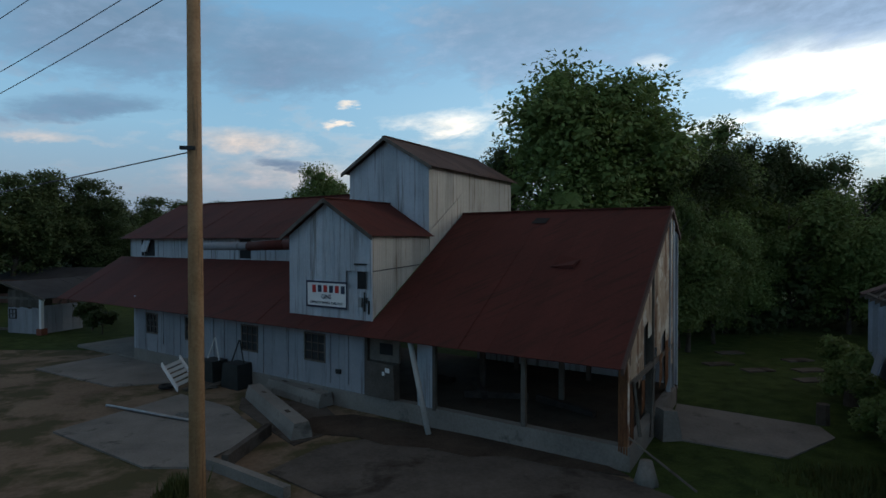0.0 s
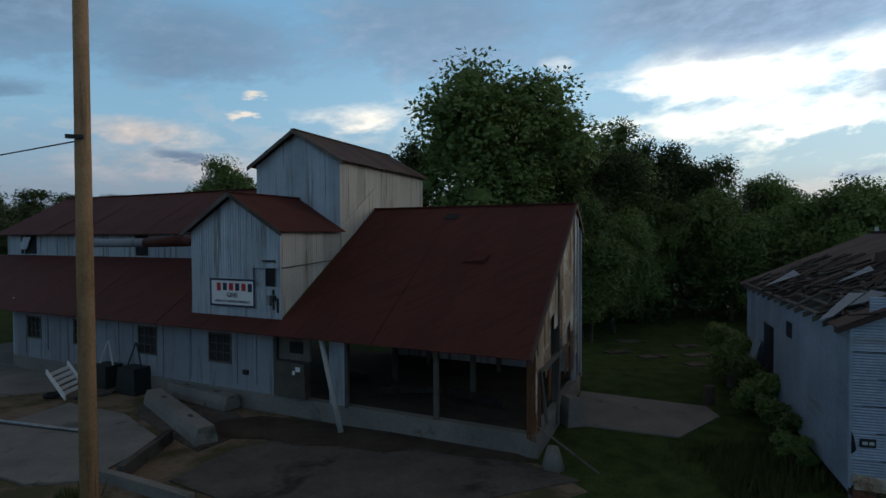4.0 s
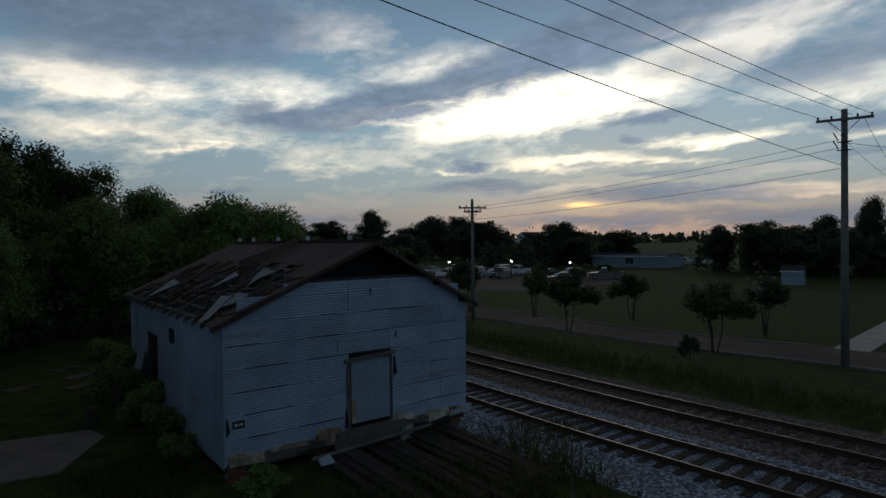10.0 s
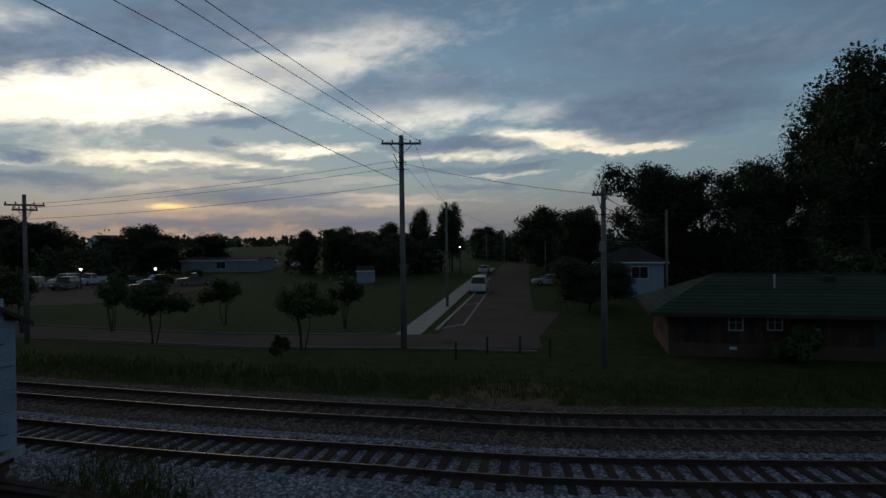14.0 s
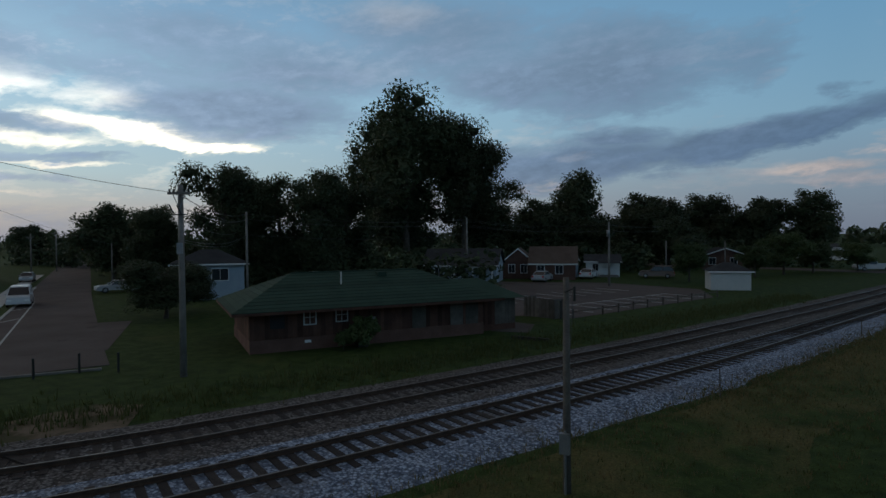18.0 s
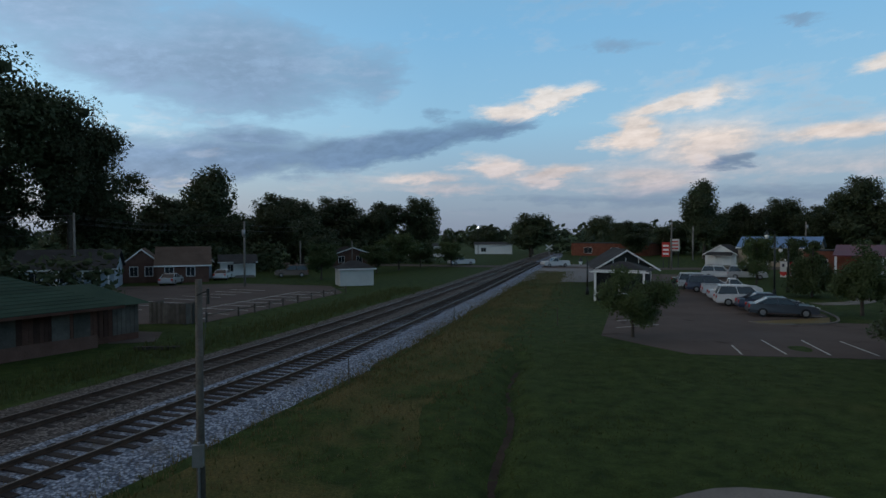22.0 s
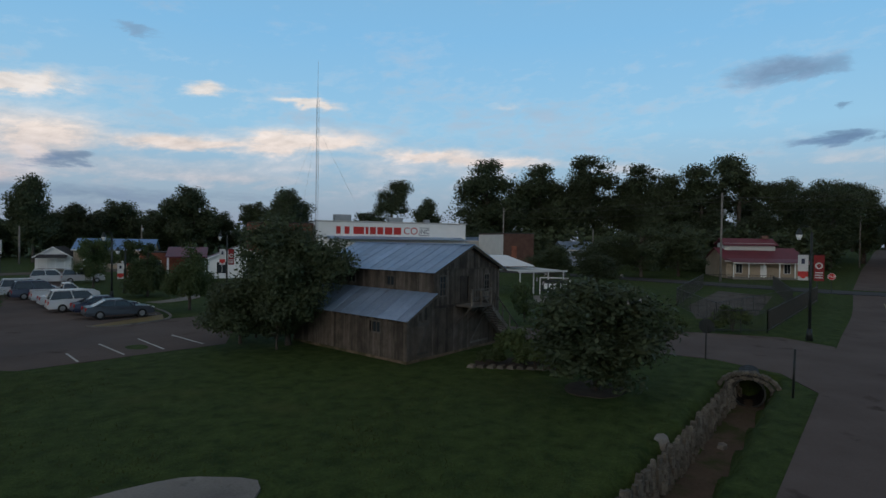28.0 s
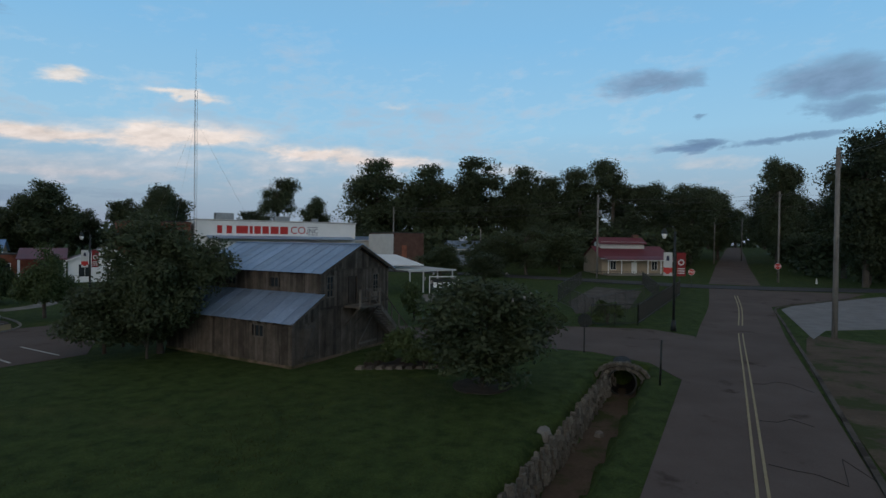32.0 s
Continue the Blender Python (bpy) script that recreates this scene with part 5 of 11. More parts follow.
def build_warehouse():
    x, y, _ = WARE(4.1, 0, 0)
    wh = thing("tin_warehouse", (x, y, 0), "derelict corrugated tin warehouse with collapsing dark roof", "building")
    W, L, ZE, ZP, AP, Z0 = 8.2, 12.4, 4.12, 6.3, 4.55, 0.5
    hi = lambda s: min(5.16, ZE + 0.05 + (ZP - ZE) * (s / AP if s < AP else (W - s) / (W - AP)) - 0.08)
    # courses of horizontal corrugated sheet, around the loading door
    z, row = Z0, 0
    while z < 5.15:
        z1 = min(z + 0.62, 5.16)
        cuts = [0.0, 1.9 + 0.5 * (row % 2), 3.66, 5.12, 6.7 + 0.4 * (row % 2), W]
        for k, (s0, s1) in enumerate(zip(cuts, cuts[1:])):
            if k == 2 and z < 2.72:
                continue
            zt = [zz for zz in (z, z1)]
            a0, a1 = s0, s1
            # stay under the roof slopes
            if z > 4.05:
                lim0 = (z - ZE) / (ZP - ZE) * AP + 0.15
                lim1 = W - (z - ZE) / (ZP - ZE) * (W - AP) - 0.15
                a0, a1 = max(a0, lim0), min(a1, lim1)
                if a1 - a0 < 0.2:
                    continue
            g = Geo(WARE)
            n = max(1, round((z1 - z) / 0.066))
            d = 0.004 * (row % 2) + random.uniform(0, 0.03)
            g.ribbed((0, 0, 0), (0, 0, 1), (1, 0, 0), (0, -1, 0), z, z1 + 0.02, (lambda s, a0=a0: a0), (lambda s, a1=a1: a1), 0.066, 0.010, d)
            part("wall_sheet", g, TIN_BARE, wh, smooth=True)
        z, row = z1, row + 1
    # dark strips over the sheet laps: seams with their shadow lines painted in
    for zl in (1.12, 1.74, 2.36, 2.98, 3.60, 4.22):
        a = random.uniform(0.05, 0.8)
        while a < W - 0.4:
            b = min(W - 0.1, a + random.uniform(0.5, 2.2))
            if not (zl < 2.8 and b > 3.55 and a < 5.2) and not (zl > 4.1 and (a < 0.9 or b > W - 0.9)):
                dz = random.uniform(-0.02, 0.02)
                part("lap_gap", Geo(WARE).hexa([(a, -0.056, zl), (b, -0.056, zl + dz), (b, -0.03, zl + dz), (a, -0.03, zl)], [(a, -0.056, zl + 0.014), (b, -0.056, zl + dz + random.uniform(0.008, 0.03)), (b, -0.03, zl + dz + 0.014), (a, -0.03, zl + 0.014)]), DARK_METAL, wh)
            a = b + random.uniform(0.2, 1.6)
    for a, b, z0, z1 in ((0.0, 0.9, 0.62, 0.80), (1.2, 2.4, 0.60, 0.74), (2.5, 3.5, 0.62, 0.95), (5.2, 6.1, 0.64, 0.9), (6.4, 8.1, 0.62, 0.76)):
        part("rusted_foot", Geo(WARE).hexa([(a, -0.064, z0), (b, -0.064, z0 - 0.04), (b, -0.05, z0 - 0.04), (a, -0.05, z0)], [(a + 0.1, -0.064, z1), (b - 0.2, -0.064, z1 - random.uniform(0.02, 0.12)), (b - 0.2, -0.05, z1 - 0.08), (a + 0.1, -0.05, z1)]), TIN_RUST, wh, "rust-eaten foot of the sheet")
    for a, z0, z1 in ((0.03, 1.25, 1.75), (3.52, 0.75, 1.35), (5.24, 2.1, 2.75)):
        part("torn_edge", Geo(WARE).hexa([(a, -0.07, z0), (a + 0.10, -0.07, z0 + 0.1), (a + 0.10, -0.05, z0 + 0.1), (a, -0.05, z0)], [(a, -0.07, z1), (a + 0.04, -0.07, z1 - 0.08), (a + 0.04, -0.05, z1 - 0.08), (a, -0.05, z1)]), BLACK, wh, "dark torn sheet edge")
    # torn skirt along the bottom
    for k in range(9):
        a = 0.1 + k * 0.92
        if 3.3 < a < 5.0:
            continue
        part("skirt_board", Geo(WARE).hexa([(a, -0.05, 0.42 + random.uniform(-0.1, 0.06)), (a + 0.95, -0.05, 0.42 + random.uniform(-0.1, 0.06)), (a + 0.95, 0.0, 0.45), (a, 0.0, 0.45)], [(a, -0.04, 0.66), (a + 0.95, -0.04, 0.66), (a + 0.95, 0.0, 0.66), (a, 0.0, 0.66)]), random.choice((TIN_RUST, TIN_WALL, WOOD_GREY)), wh)
    # side walls: vertical sheets
    sheet_panels("side_sheet", TIN_BARE, wh, WARE, (0, 0, 0), (0, 1, 0), (0, 0, 1), (-1, 0, 0), 0.02, L, lambda s: 0.35, lambda s: ZE, width=0.8, skip=((7.6, 8.6, 0.36, 3.0), (5.1, 5.35, 3.0, 3.5)))
    sheet_panels("side_sheet", TIN_BARE, wh, WARE, (W, 0, 0), (0, 1, 0), (0, 0, 1), (1, 0, 0), 0.02, L, lambda s: 0.5, lambda s: ZE, width=1.6)
    part("back_wall", Geo(WARE).box(0, W, L, L + 0.05, 0.4, ZE), TIN_BARE, wh)
    # near-black sheet closes the gap in place of the shade inside
    part("side_doorway", Geo(WARE).box(0.06, 0.1, 7.6, 8.6, 0.36, 3.0), BLACK, wh, "black sheet as the shade in the side wall's gap")
    part("fallen_sheet", Geo(WARE).hexa([(-0.9, 8.4, 0.05), (-0.7, 10.2, 0.05), (-0.66, 10.2, 0.05), (-0.86, 8.4, 0.05)], [(-0.25, 8.6, 2.3), (-0.12, 10.2, 2.2), (-0.08, 10.2, 2.2), (-0.21, 8.6, 2.3)]), TIN_BARE, wh, "tin sheet leaning against the side")
    part("floor_frame", Geo(WARE).box(0.05, W - 0.05, 0.06, L - 0.05, 0.25, 0.48), SOIL, wh)
    for a in (0.1,):
        part("corner_post", Geo(WARE).box(a - 0.12, a - 0.06, -0.03, 0.05, 0.45, ZE), TIN_BARE, wh)
    part("frieze_beam", Geo(WARE).box(2.3, 6.4, -0.02, 0.12, 5.16, 5.26), WOOD_GREY, wh)
    # open gable, its inner shade put in as a near-black sheet
    part("gable_dark", Geo(WARE).hexa([(1.6, 0.5, 4.9), (7.2, 0.5, 4.9), (7.2, 0.55, 4.9), (1.6, 0.55, 4.9)], [(AP - 0.05, 0.5, ZP - 0.15), (AP + 0.05, 0.5, ZP - 0.15), (AP + 0.05, 0.55, ZP - 0.15), (AP - 0.05, 0.55, ZP - 0.15)]), BLACK, wh, "black sheet as the shade inside the open gable")
    # loading door
    part("door_jamb", Geo(WARE).box(3.58, 3.70, -0.05, 0.06, 0.75, 2.78), WOOD_GREY, wh)
    part("door_jamb", Geo(WARE).box(5.10, 5.18, -0.05, 0.06, 0.75, 2.78), WOOD_GREY, wh)
    part("door_hood", Geo(WARE).hexa([(3.5, -0.18, 2.72), (5.22, -0.18, 2.83), (5.22, 0.0, 2.83), (3.5, 0.0, 2.72)], [(3.5, -0.16, 2.78), (5.22, -0.16, 2.89), (5.22, 0.0, 2.92), (3.5, 0.0, 2.82)]), WOOD_GREY, wh)
    d = part("loading_door", Geo(WARE).box(3.74, 5.09, -0.03, 0.02, 0.86, 2.74), TIN_BARE, wh, "pale grey loading door, rusted at the foot")
    part("door_edge", Geo(WARE).box(3.74, 3.88, -0.036, -0.031, 0.86, 1.55), TIN_RUST, d)
    part("sill_beam", Geo(WARE).box(3.2, 5.6, -0.25, 0.1, 0.5, 0.70), WOOD_GREY, wh)
    part("sill_beam", Geo(WARE).box(3.0, 5.2, -0.45, -0.27, 0.34, 0.5), WOOD_GREY, wh)
    part("warning_plate", Geo(WARE).box(0.2, 0.52, -0.045, -0.03, 1.42, 1.62), DARK_METAL, wh, "small dark plate")
    for i in range(2):
        part("plate_bar", Geo(WARE).box(0.25 + i * 0.13, 0.35 + i * 0.13, -0.05, -0.046, 1.48, 1.55), OFF_WHITE, wh)
    # patches and streaks of dark tar on the wall
    part("wall_patch", Geo(WARE).box(3.3, 4.9, -0.035, -0.022, 3.0, 3.45), TIN_BARE, wh, "riveted repair patch")
    for a, zz in ((5.3, 3.3), (4.4, 4.7)):
        part("tear", Geo(WARE).box(a, a + 0.05, -0.044, -0.036, zz, zz + 0.2), DARK_METAL, wh)
    # brick piers
    for a, b, m in ((0.1, 0.0, BRICK), (2.55, 0.1, BRICK), (5.45, -0.1, CONCRETE), (7.6, 0.1, BRICK)):
        pier = part("pier", Geo(WARE).box(a + 0.01, a + 0.44, b + 0.01, b + 0.39, -0.1, 0.44), CONCRETE, wh)
        if m is BRICK:
            for c in range(6):
                off = 0.11 * (c % 2)
                for k in range(3):
                    x0, x1 = a + max(0, k * 0.22 - off), a + min(0.45, (k + 1) * 0.22 - off - 0.012)
                    if x1 - x0 > 0.03:
                        part("brick", Geo(WARE).box(x0, x1, b - 0.008, b + 0.1, c * 0.075, c * 0.075 + 0.063), BRICK, pier)
        else:
            part("pier_face", Geo(WARE).box(a, a + 0.45, b - 0.01, b + 0.4, -0.1, 0.46), PALE_CONCRETE, pier)
    # the roof: rafters, purlins, loose and torn sheets
    def rz(a):
        return ZE + (ZP - ZE) * ((a + 0.35) / (AP + 0.35) if a < AP else (W + 0.35 - a) / (W + 0.35 - AP))
    for k in range(15):
        b = 0.05 + k * 0.87
        part("rafter", Geo(WARE).hexa([(-0.3, b, rz(-0.3) - 0.14), (-0.3, b + 0.06, rz(-0.3) - 0.14), (AP, b + 0.06, ZP - 0.14), (AP, b, ZP - 0.14)], [(-0.3, b, rz(-0.3)), (-0.3, b + 0.06, rz(-0.3)), (AP, b + 0.06, ZP), (AP, b, ZP)]), WOOD_GREY, wh)
    for k in range(12):
        a = -0.2 + k * 0.4
        part("purlin", Geo(WARE).hexa([(a, -0.2, rz(a) + 0.0), (a + 0.09, -0.2, rz(a + 0.09) + 0.0), (a + 0.09, L, rz(a + 0.09) + 0.0), (a, L, rz(a) + 0.0)], [(a, -0.2, rz(a) + 0.03), (a + 0.09, -0.2, rz(a + 0.09) + 0.03), (a + 0.09, L, rz(a + 0.09) + 0.03), (a, L, rz(a) + 0.03)]), WOOD_GREY, wh)
    # sheathing near the ridge and over the sound end
    def tin(a0, a1, b0, b1, lift0=0.05, lift1=0.05, mat=DARK_ROOF, lift_b=0.0):
        part("roof_sheet", Geo(WARE).slab([(a0, b0, rz(a0) + lift0), (a1, b0, rz(a1) + lift1), (a1, b1, rz(a1) + lift1 + lift_b), (a0, b1, rz(a0) + lift0 + lift_b)], 0.012), mat, wh)
    for k in range(15):
        b0, b1 = -0.25 + k * 0.85, -0.25 + (k + 1) * 0.85
        j = 0.006 * (k % 2)
        low = (0.9, 2.2, 2.9, 2.5, 3.0, 2.7, 2.2, 1.8, 1.9, 1.5, 1.6, 1.1, 0.6, 0.2, -0.3)[k]
        tin(low, AP, b0, b1 + 0.03, 0.045 + j, 0.045 + j)
        tin(AP, W + 0.35, b0, b1 + 0.03, 0.045 + j, 0.045 + j)
    tin(-0.35, 1.4, -0.3, 0.5, 0.06, 0.07)
    for a, b, w, l, turn, li in ((-0.2, 0.5, 0.34, 1.7, 0.9, 0.10), (0.5, 0.7, 0.5, 0.6, 0.4, 0.12), (1.6, 1.7, 0.5, 0.8, 0.5, 0.22), (-0.2, 8.0, 0.5, 1.2, 0.2, 0.18), (1.0, 4.2, 0.3, 0.9, 0.1, 0.12)):
        c, s = math.cos(turn), math.sin(turn)
        q = [(a, b), (a + l * c, b + l * s), (a + l * c - w * s, b + l * s + w * c), (a - w * s, b + w * c)]
        hs = (li, 0.08, 0.08 + li, 0.06)
        part("loose_sheet", Geo(WARE).slab([(p, r, rz(p) + h + 0.05) for (p, r), h in zip(q, hs)], 0.012), GREY_BOARD, wh, "loose pale tin sheet")
    for k in range(120):
        a, b = random.uniform(-0.3, 2.1), random.uniform(0.3, 11.0)
        t = random.uniform(-1.5, 1.5)
        part("lath", Geo(WARE).tube((a, b, rz(a) + 0.07), (a + 0.9 * math.cos(t), b + 0.9 * math.sin(t), rz(a + 0.9 * math.cos(t)) + random.uniform(0.05, 0.14)), random.uniform(0.025, 0.06), 0.03, 4), random.choice((WOOD_GREY, DARK_ROOF, TIE)), wh)
    # a hump where the ridge has lifted
    part("roof_sheet", Geo(WARE).hexa([(2.4, 5.4, rz(2.4) + 0.06), (AP, 5.2, ZP + 0.06), (AP, 5.5, ZP + 0.06), (2.4, 5.9, rz(2.4) + 0.06)], [(2.4, 5.5, rz(2.4) + 0.38), (AP, 5.3, ZP + 0.22), (AP, 5.4, ZP + 0.22), (2.4, 5.7, rz(2.4) + 0.38)]), DARK_ROOF, wh)
    part("ridge_cap", Geo(WARE).box(AP - 0.12, AP + 0.12, -0.25, L, ZP + 0.03, ZP + 0.09), DARK_ROOF, wh)
    for b in (1.4, 4.6, 7.4, 10.2, 12.0):
        part("ridge_peg", Geo(WARE).box(AP - 0.05, AP + 0.07, b, b + 0.1, ZP + 0.09, ZP + 0.25), OFF_WHITE, wh)
    for a0, a1 in ((-0.35, AP), (AP, W + 0.35)):
        part("bargeboard", Geo(WARE).hexa([(a0, -0.3, rz(a0) - 0.09), (a1, -0.3, rz(a1) - 0.09), (a1, -0.24, rz(a1) - 0.09), (a0, -0.24, rz(a0) - 0.09)], [(a0, -0.3, rz(a0) + 0.03), (a1, -0.3, rz(a1) + 0.03), (a1, -0.24, rz(a1) + 0.03), (a0, -0.24, rz(a0) + 0.03)]), DARK_ROOF, wh)


build_warehouse()


def build_dock():
    """The collapsed loading platform of rotting planks in front of the warehouse."""
    x, y, _ = WARE(4.8, -2.0, 0)
    dk = thing("plank_platform", (x, y, 0), "collapsed platform of dark rotting planks", "platform")
    for k in range(17):
        a = 2.6 + k * 0.27
        e0, e1 = -0.5 + random.uniform(-0.15, 0.1), -5.2 + random.uniform(-0.5, 0.6)
        z0, z1 = 0.28 + random.uniform(-0.08, 0.04), 0.10 + random.uniform(-0.06, 0.06)
        if k in (4, 9, 14):
            z0, e0 = z0 - 0.16, e0 - 0.8
        sk = random.uniform(-0.15, 0.15)
        part("plank", Geo(WARE).hexa([(a, e0, z0 - 0.06), (a + 0.25, e0, z0 - 0.06), (a + 0.25 + sk, e1, z1 - 0.06), (a + sk, e1, z1 - 0.06)], [(a, e0, z0), (a + 0.25, e0, z0), (a + 0.25 + sk, e1, z1), (a + sk, e1, z1)]), TIE, dk)
    for b in (-0.8, -2.8, -4.8):
        part("joist", Geo(WARE).box(2.4, 7.3, b - 0.1, b + 0.1, -0.05, 0.14), TIE, dk)
    part("edge_timber", Geo(WARE).tube((2.2, -0.55, 0.30), (6.2, -0.7, 0.52), 0.07, 0.06, 5), WOOD_GREY, dk)
    part("scrap_tin", Geo(WARE).hexa([(2.3, -0.9, 0.2), (2.7, -0.95, 0.2), (2.65, -0.75, 0.35), (2.3, -0.7, 0.3)], [(2.35, -0.9, 0.22), (2.68, -0.93, 0.27), (2.62, -0.76, 0.42), (2.32, -0.72, 0.36)]), TIN_BARE, dk, "crumpled bright tin")


build_dock()

# ---- the depot across the tracks ----
DA, DB = (-0.5599, -0.8286), (0.8286, -0.5599)
DEPOT = axes((25.2, -22.3), DA, DB)


def build_depot():
    x, y, _ = DEPOT(7, 3.5, 0)
    dp = thing("depot_hall", (x, y, 0), "low dark timber depot with green hipped roof and brick base", "building")
    L, W = 14.6, 7.2
    part("brick_base", Geo(DEPOT).box(0, L, 0, W, -0.1, 0.72), DULL_BRICK, dp, "brick plinth")
    part("body", Geo(DEPOT).box(0.05, L - 0.05, 0.05, W - 0.05, 0.72, 2.5), DARK_WOOD, dp)
    k = 0.0
    while k < L - 0.2:
        w = random.choice((0.22, 0.26, 0.3))
        part("siding_board", Geo(DEPOT).box(k + 0.006, k + w - 0.006, 0.012, 0.05, 0.74, 2.46), DARK_WOOD, dp)
        k += w
    k = 0.0
    while k < W - 0.2:
        part("siding_board", Geo(DEPOT).box(0.012, 0.05, k + 0.006, k + 0.25, 0.74, 2.46), DARK_WOOD, dp)
        k += 0.26
    def win(a, w=0.9, z0=1.2, z1=2.15, cols=2, rows=2):
        barred_window(dp, DEPOT, a, a + w, z0, z1, 0.0, cols, rows, OFF_WHITE)
    win(3.0, 0.62, 1.45, 2.2)
    win(4.85, 0.62, 1.5, 2.22)
    part("blind_window", Geo(DEPOT).box(1.1, 1.9, -0.03, 0.01, 1.3, 2.15), WINDOW, dp, "window with dark glass")
    for a in (9.6, 12.2, 13.3):
        part("door", Geo(DEPOT).box(a, a + 0.9, -0.015, 0.015, 0.72, 2.35), WOOD_GREY, dp, "brown timber door")
    part("notice", Geo(DEPOT).box(3.0, 3.35, -0.02, 0.0, 0.40, 0.55), WHITE, dp)
    part("meter_box", Geo(DEPOT).box(6.9, 7.2, -0.14, -0.02, 1.2, 1.6), STEEL, dp)
    part("ac_unit", Geo(DEPOT).box(5.9, 6.5, -0.75, -0.2, 0.0, 0.65), DARK_METAL, dp, "outdoor cooling unit")
    # hipped roof in courses
    e, zE, zR = 1.0, 2.36, 4.15
    bm = W / 2
    a0, a1, b0, b1 = -e, L + e, -e, W + e
    r0, r1 = 3.0, L - 3.2
    n = 12
    def at(s, p, q):
        return tuple(p[i] + (q[i] - p[i]) * s for i in range(3))
    for lo, hi in ((((a0, b0, zE), (a1, b0, zE)), ((r0, bm, zR), (r1, bm, zR))), (((a1, b1, zE), (a0, b1, zE)), ((r1, bm, zR), (r0, bm, zR))), (((a0, b1, zE), (a0, b0, zE)), ((r0, bm, zR), (r0, bm, zR))), (((a1, b0, zE), (a1, b1, zE)), ((r1, bm, zR), (r1, bm, zR)))):
        for k in range(n):
            s0, s1 = k / n, (k + 1) / n
            p0, p1 = at(s0, lo[0], hi[0]), at(s0, lo[1], hi[1])
            q0, q1 = at(s1, lo[0], hi[0]), at(s1, lo[1], hi[1])
            up = 0.03
            part("shingle_course", Geo(DEPOT).hexa([(p0[0], p0[1], p0[2] - 0.02), (p1[0], p1[1], p1[2] - 0.02), (q1[0], q1[1], q1[2] - 0.02), (q0[0], q0[1], q0[2] - 0.02)], [(p0[0], p0[1], p0[2] + up), (p1[0], p1[1], p1[2] + up), (q1[0], q1[1], q1[2] + 0.008), (q0[0], q0[1], q0[2] + 0.008)]), GREEN_ROOF, dp)
    part("ridge_cap", Geo(DEPOT).box(r0, r1, bm - 0.12, bm + 0.12, zR - 0.02, zR + 0.05), GREEN_ROOF, dp)
    part("fascia", Geo(DEPOT).box(a0, a1, b0, b0 + 0.05, zE - 0.16, zE).box(a0, a0 + 0.05, b0 + 0.05, b1, zE - 0.16, zE).box(a1 - 0.05, a1, b0 + 0.05, b1, zE - 0.16, zE), DARK_WOOD, dp)
    part("soffit", Geo(DEPOT).box(a0 + 0.06, a1 - 0.06, b0 + 0.06, b1 - 0.06, zE - 0.08, zE - 0.03), DARK_WOOD, dp)
    wg = part("wing", Geo(DEPOT).box(L + 0.02, L + 3.0, 0.9, W - 0.6, -0.1, 2.2), DARK_WOOD, dp, "lower wing with weathered boards")
    for k in range(11):
        part("siding_board", Geo(DEPOT).box(L + 0.04 + k * 0.27, L + 0.29 + k * 0.27, 0.87, 0.9, 0.4, 2.16), WOOD_GREY if k > 4 else DARK_WOOD, wg)
    part("wing_roof", Geo(DEPOT).hexa([(L - 0.4, 0.3, 2.18), (L + 3.5, 0.3, 2.18), (L + 3.5, W, 2.18), (L - 0.4, W, 2.18)], [(L - 1.4, bm - 0.1, 3.35), (L + 1.6, bm - 0.1, 3.35), (L + 1.6, bm + 0.1, 3.35), (L - 1.4, bm + 0.1, 3.35)]), GREEN_ROOF, dp, "green shingled wing roof")
    part("vent_pipe", Geo(DEPOT).tube((5.6, 1.6, 3.5), (5.6, 1.6, 4.25), 0.05, 0.05, 8), OFF_WHITE, dp)
    part("roof_vent", Geo(DEPOT).box(8.3, 8.9, 2.6, 3.1, 3.8, 4.1), GREEN_ROOF, dp)


build_depot()

# ---- the board barn ----
BA, BB = (-0.9864, 0.1644), (-0.2606, -0.9654)
BARN = axes((-25.7, -15.25), BA, BB)


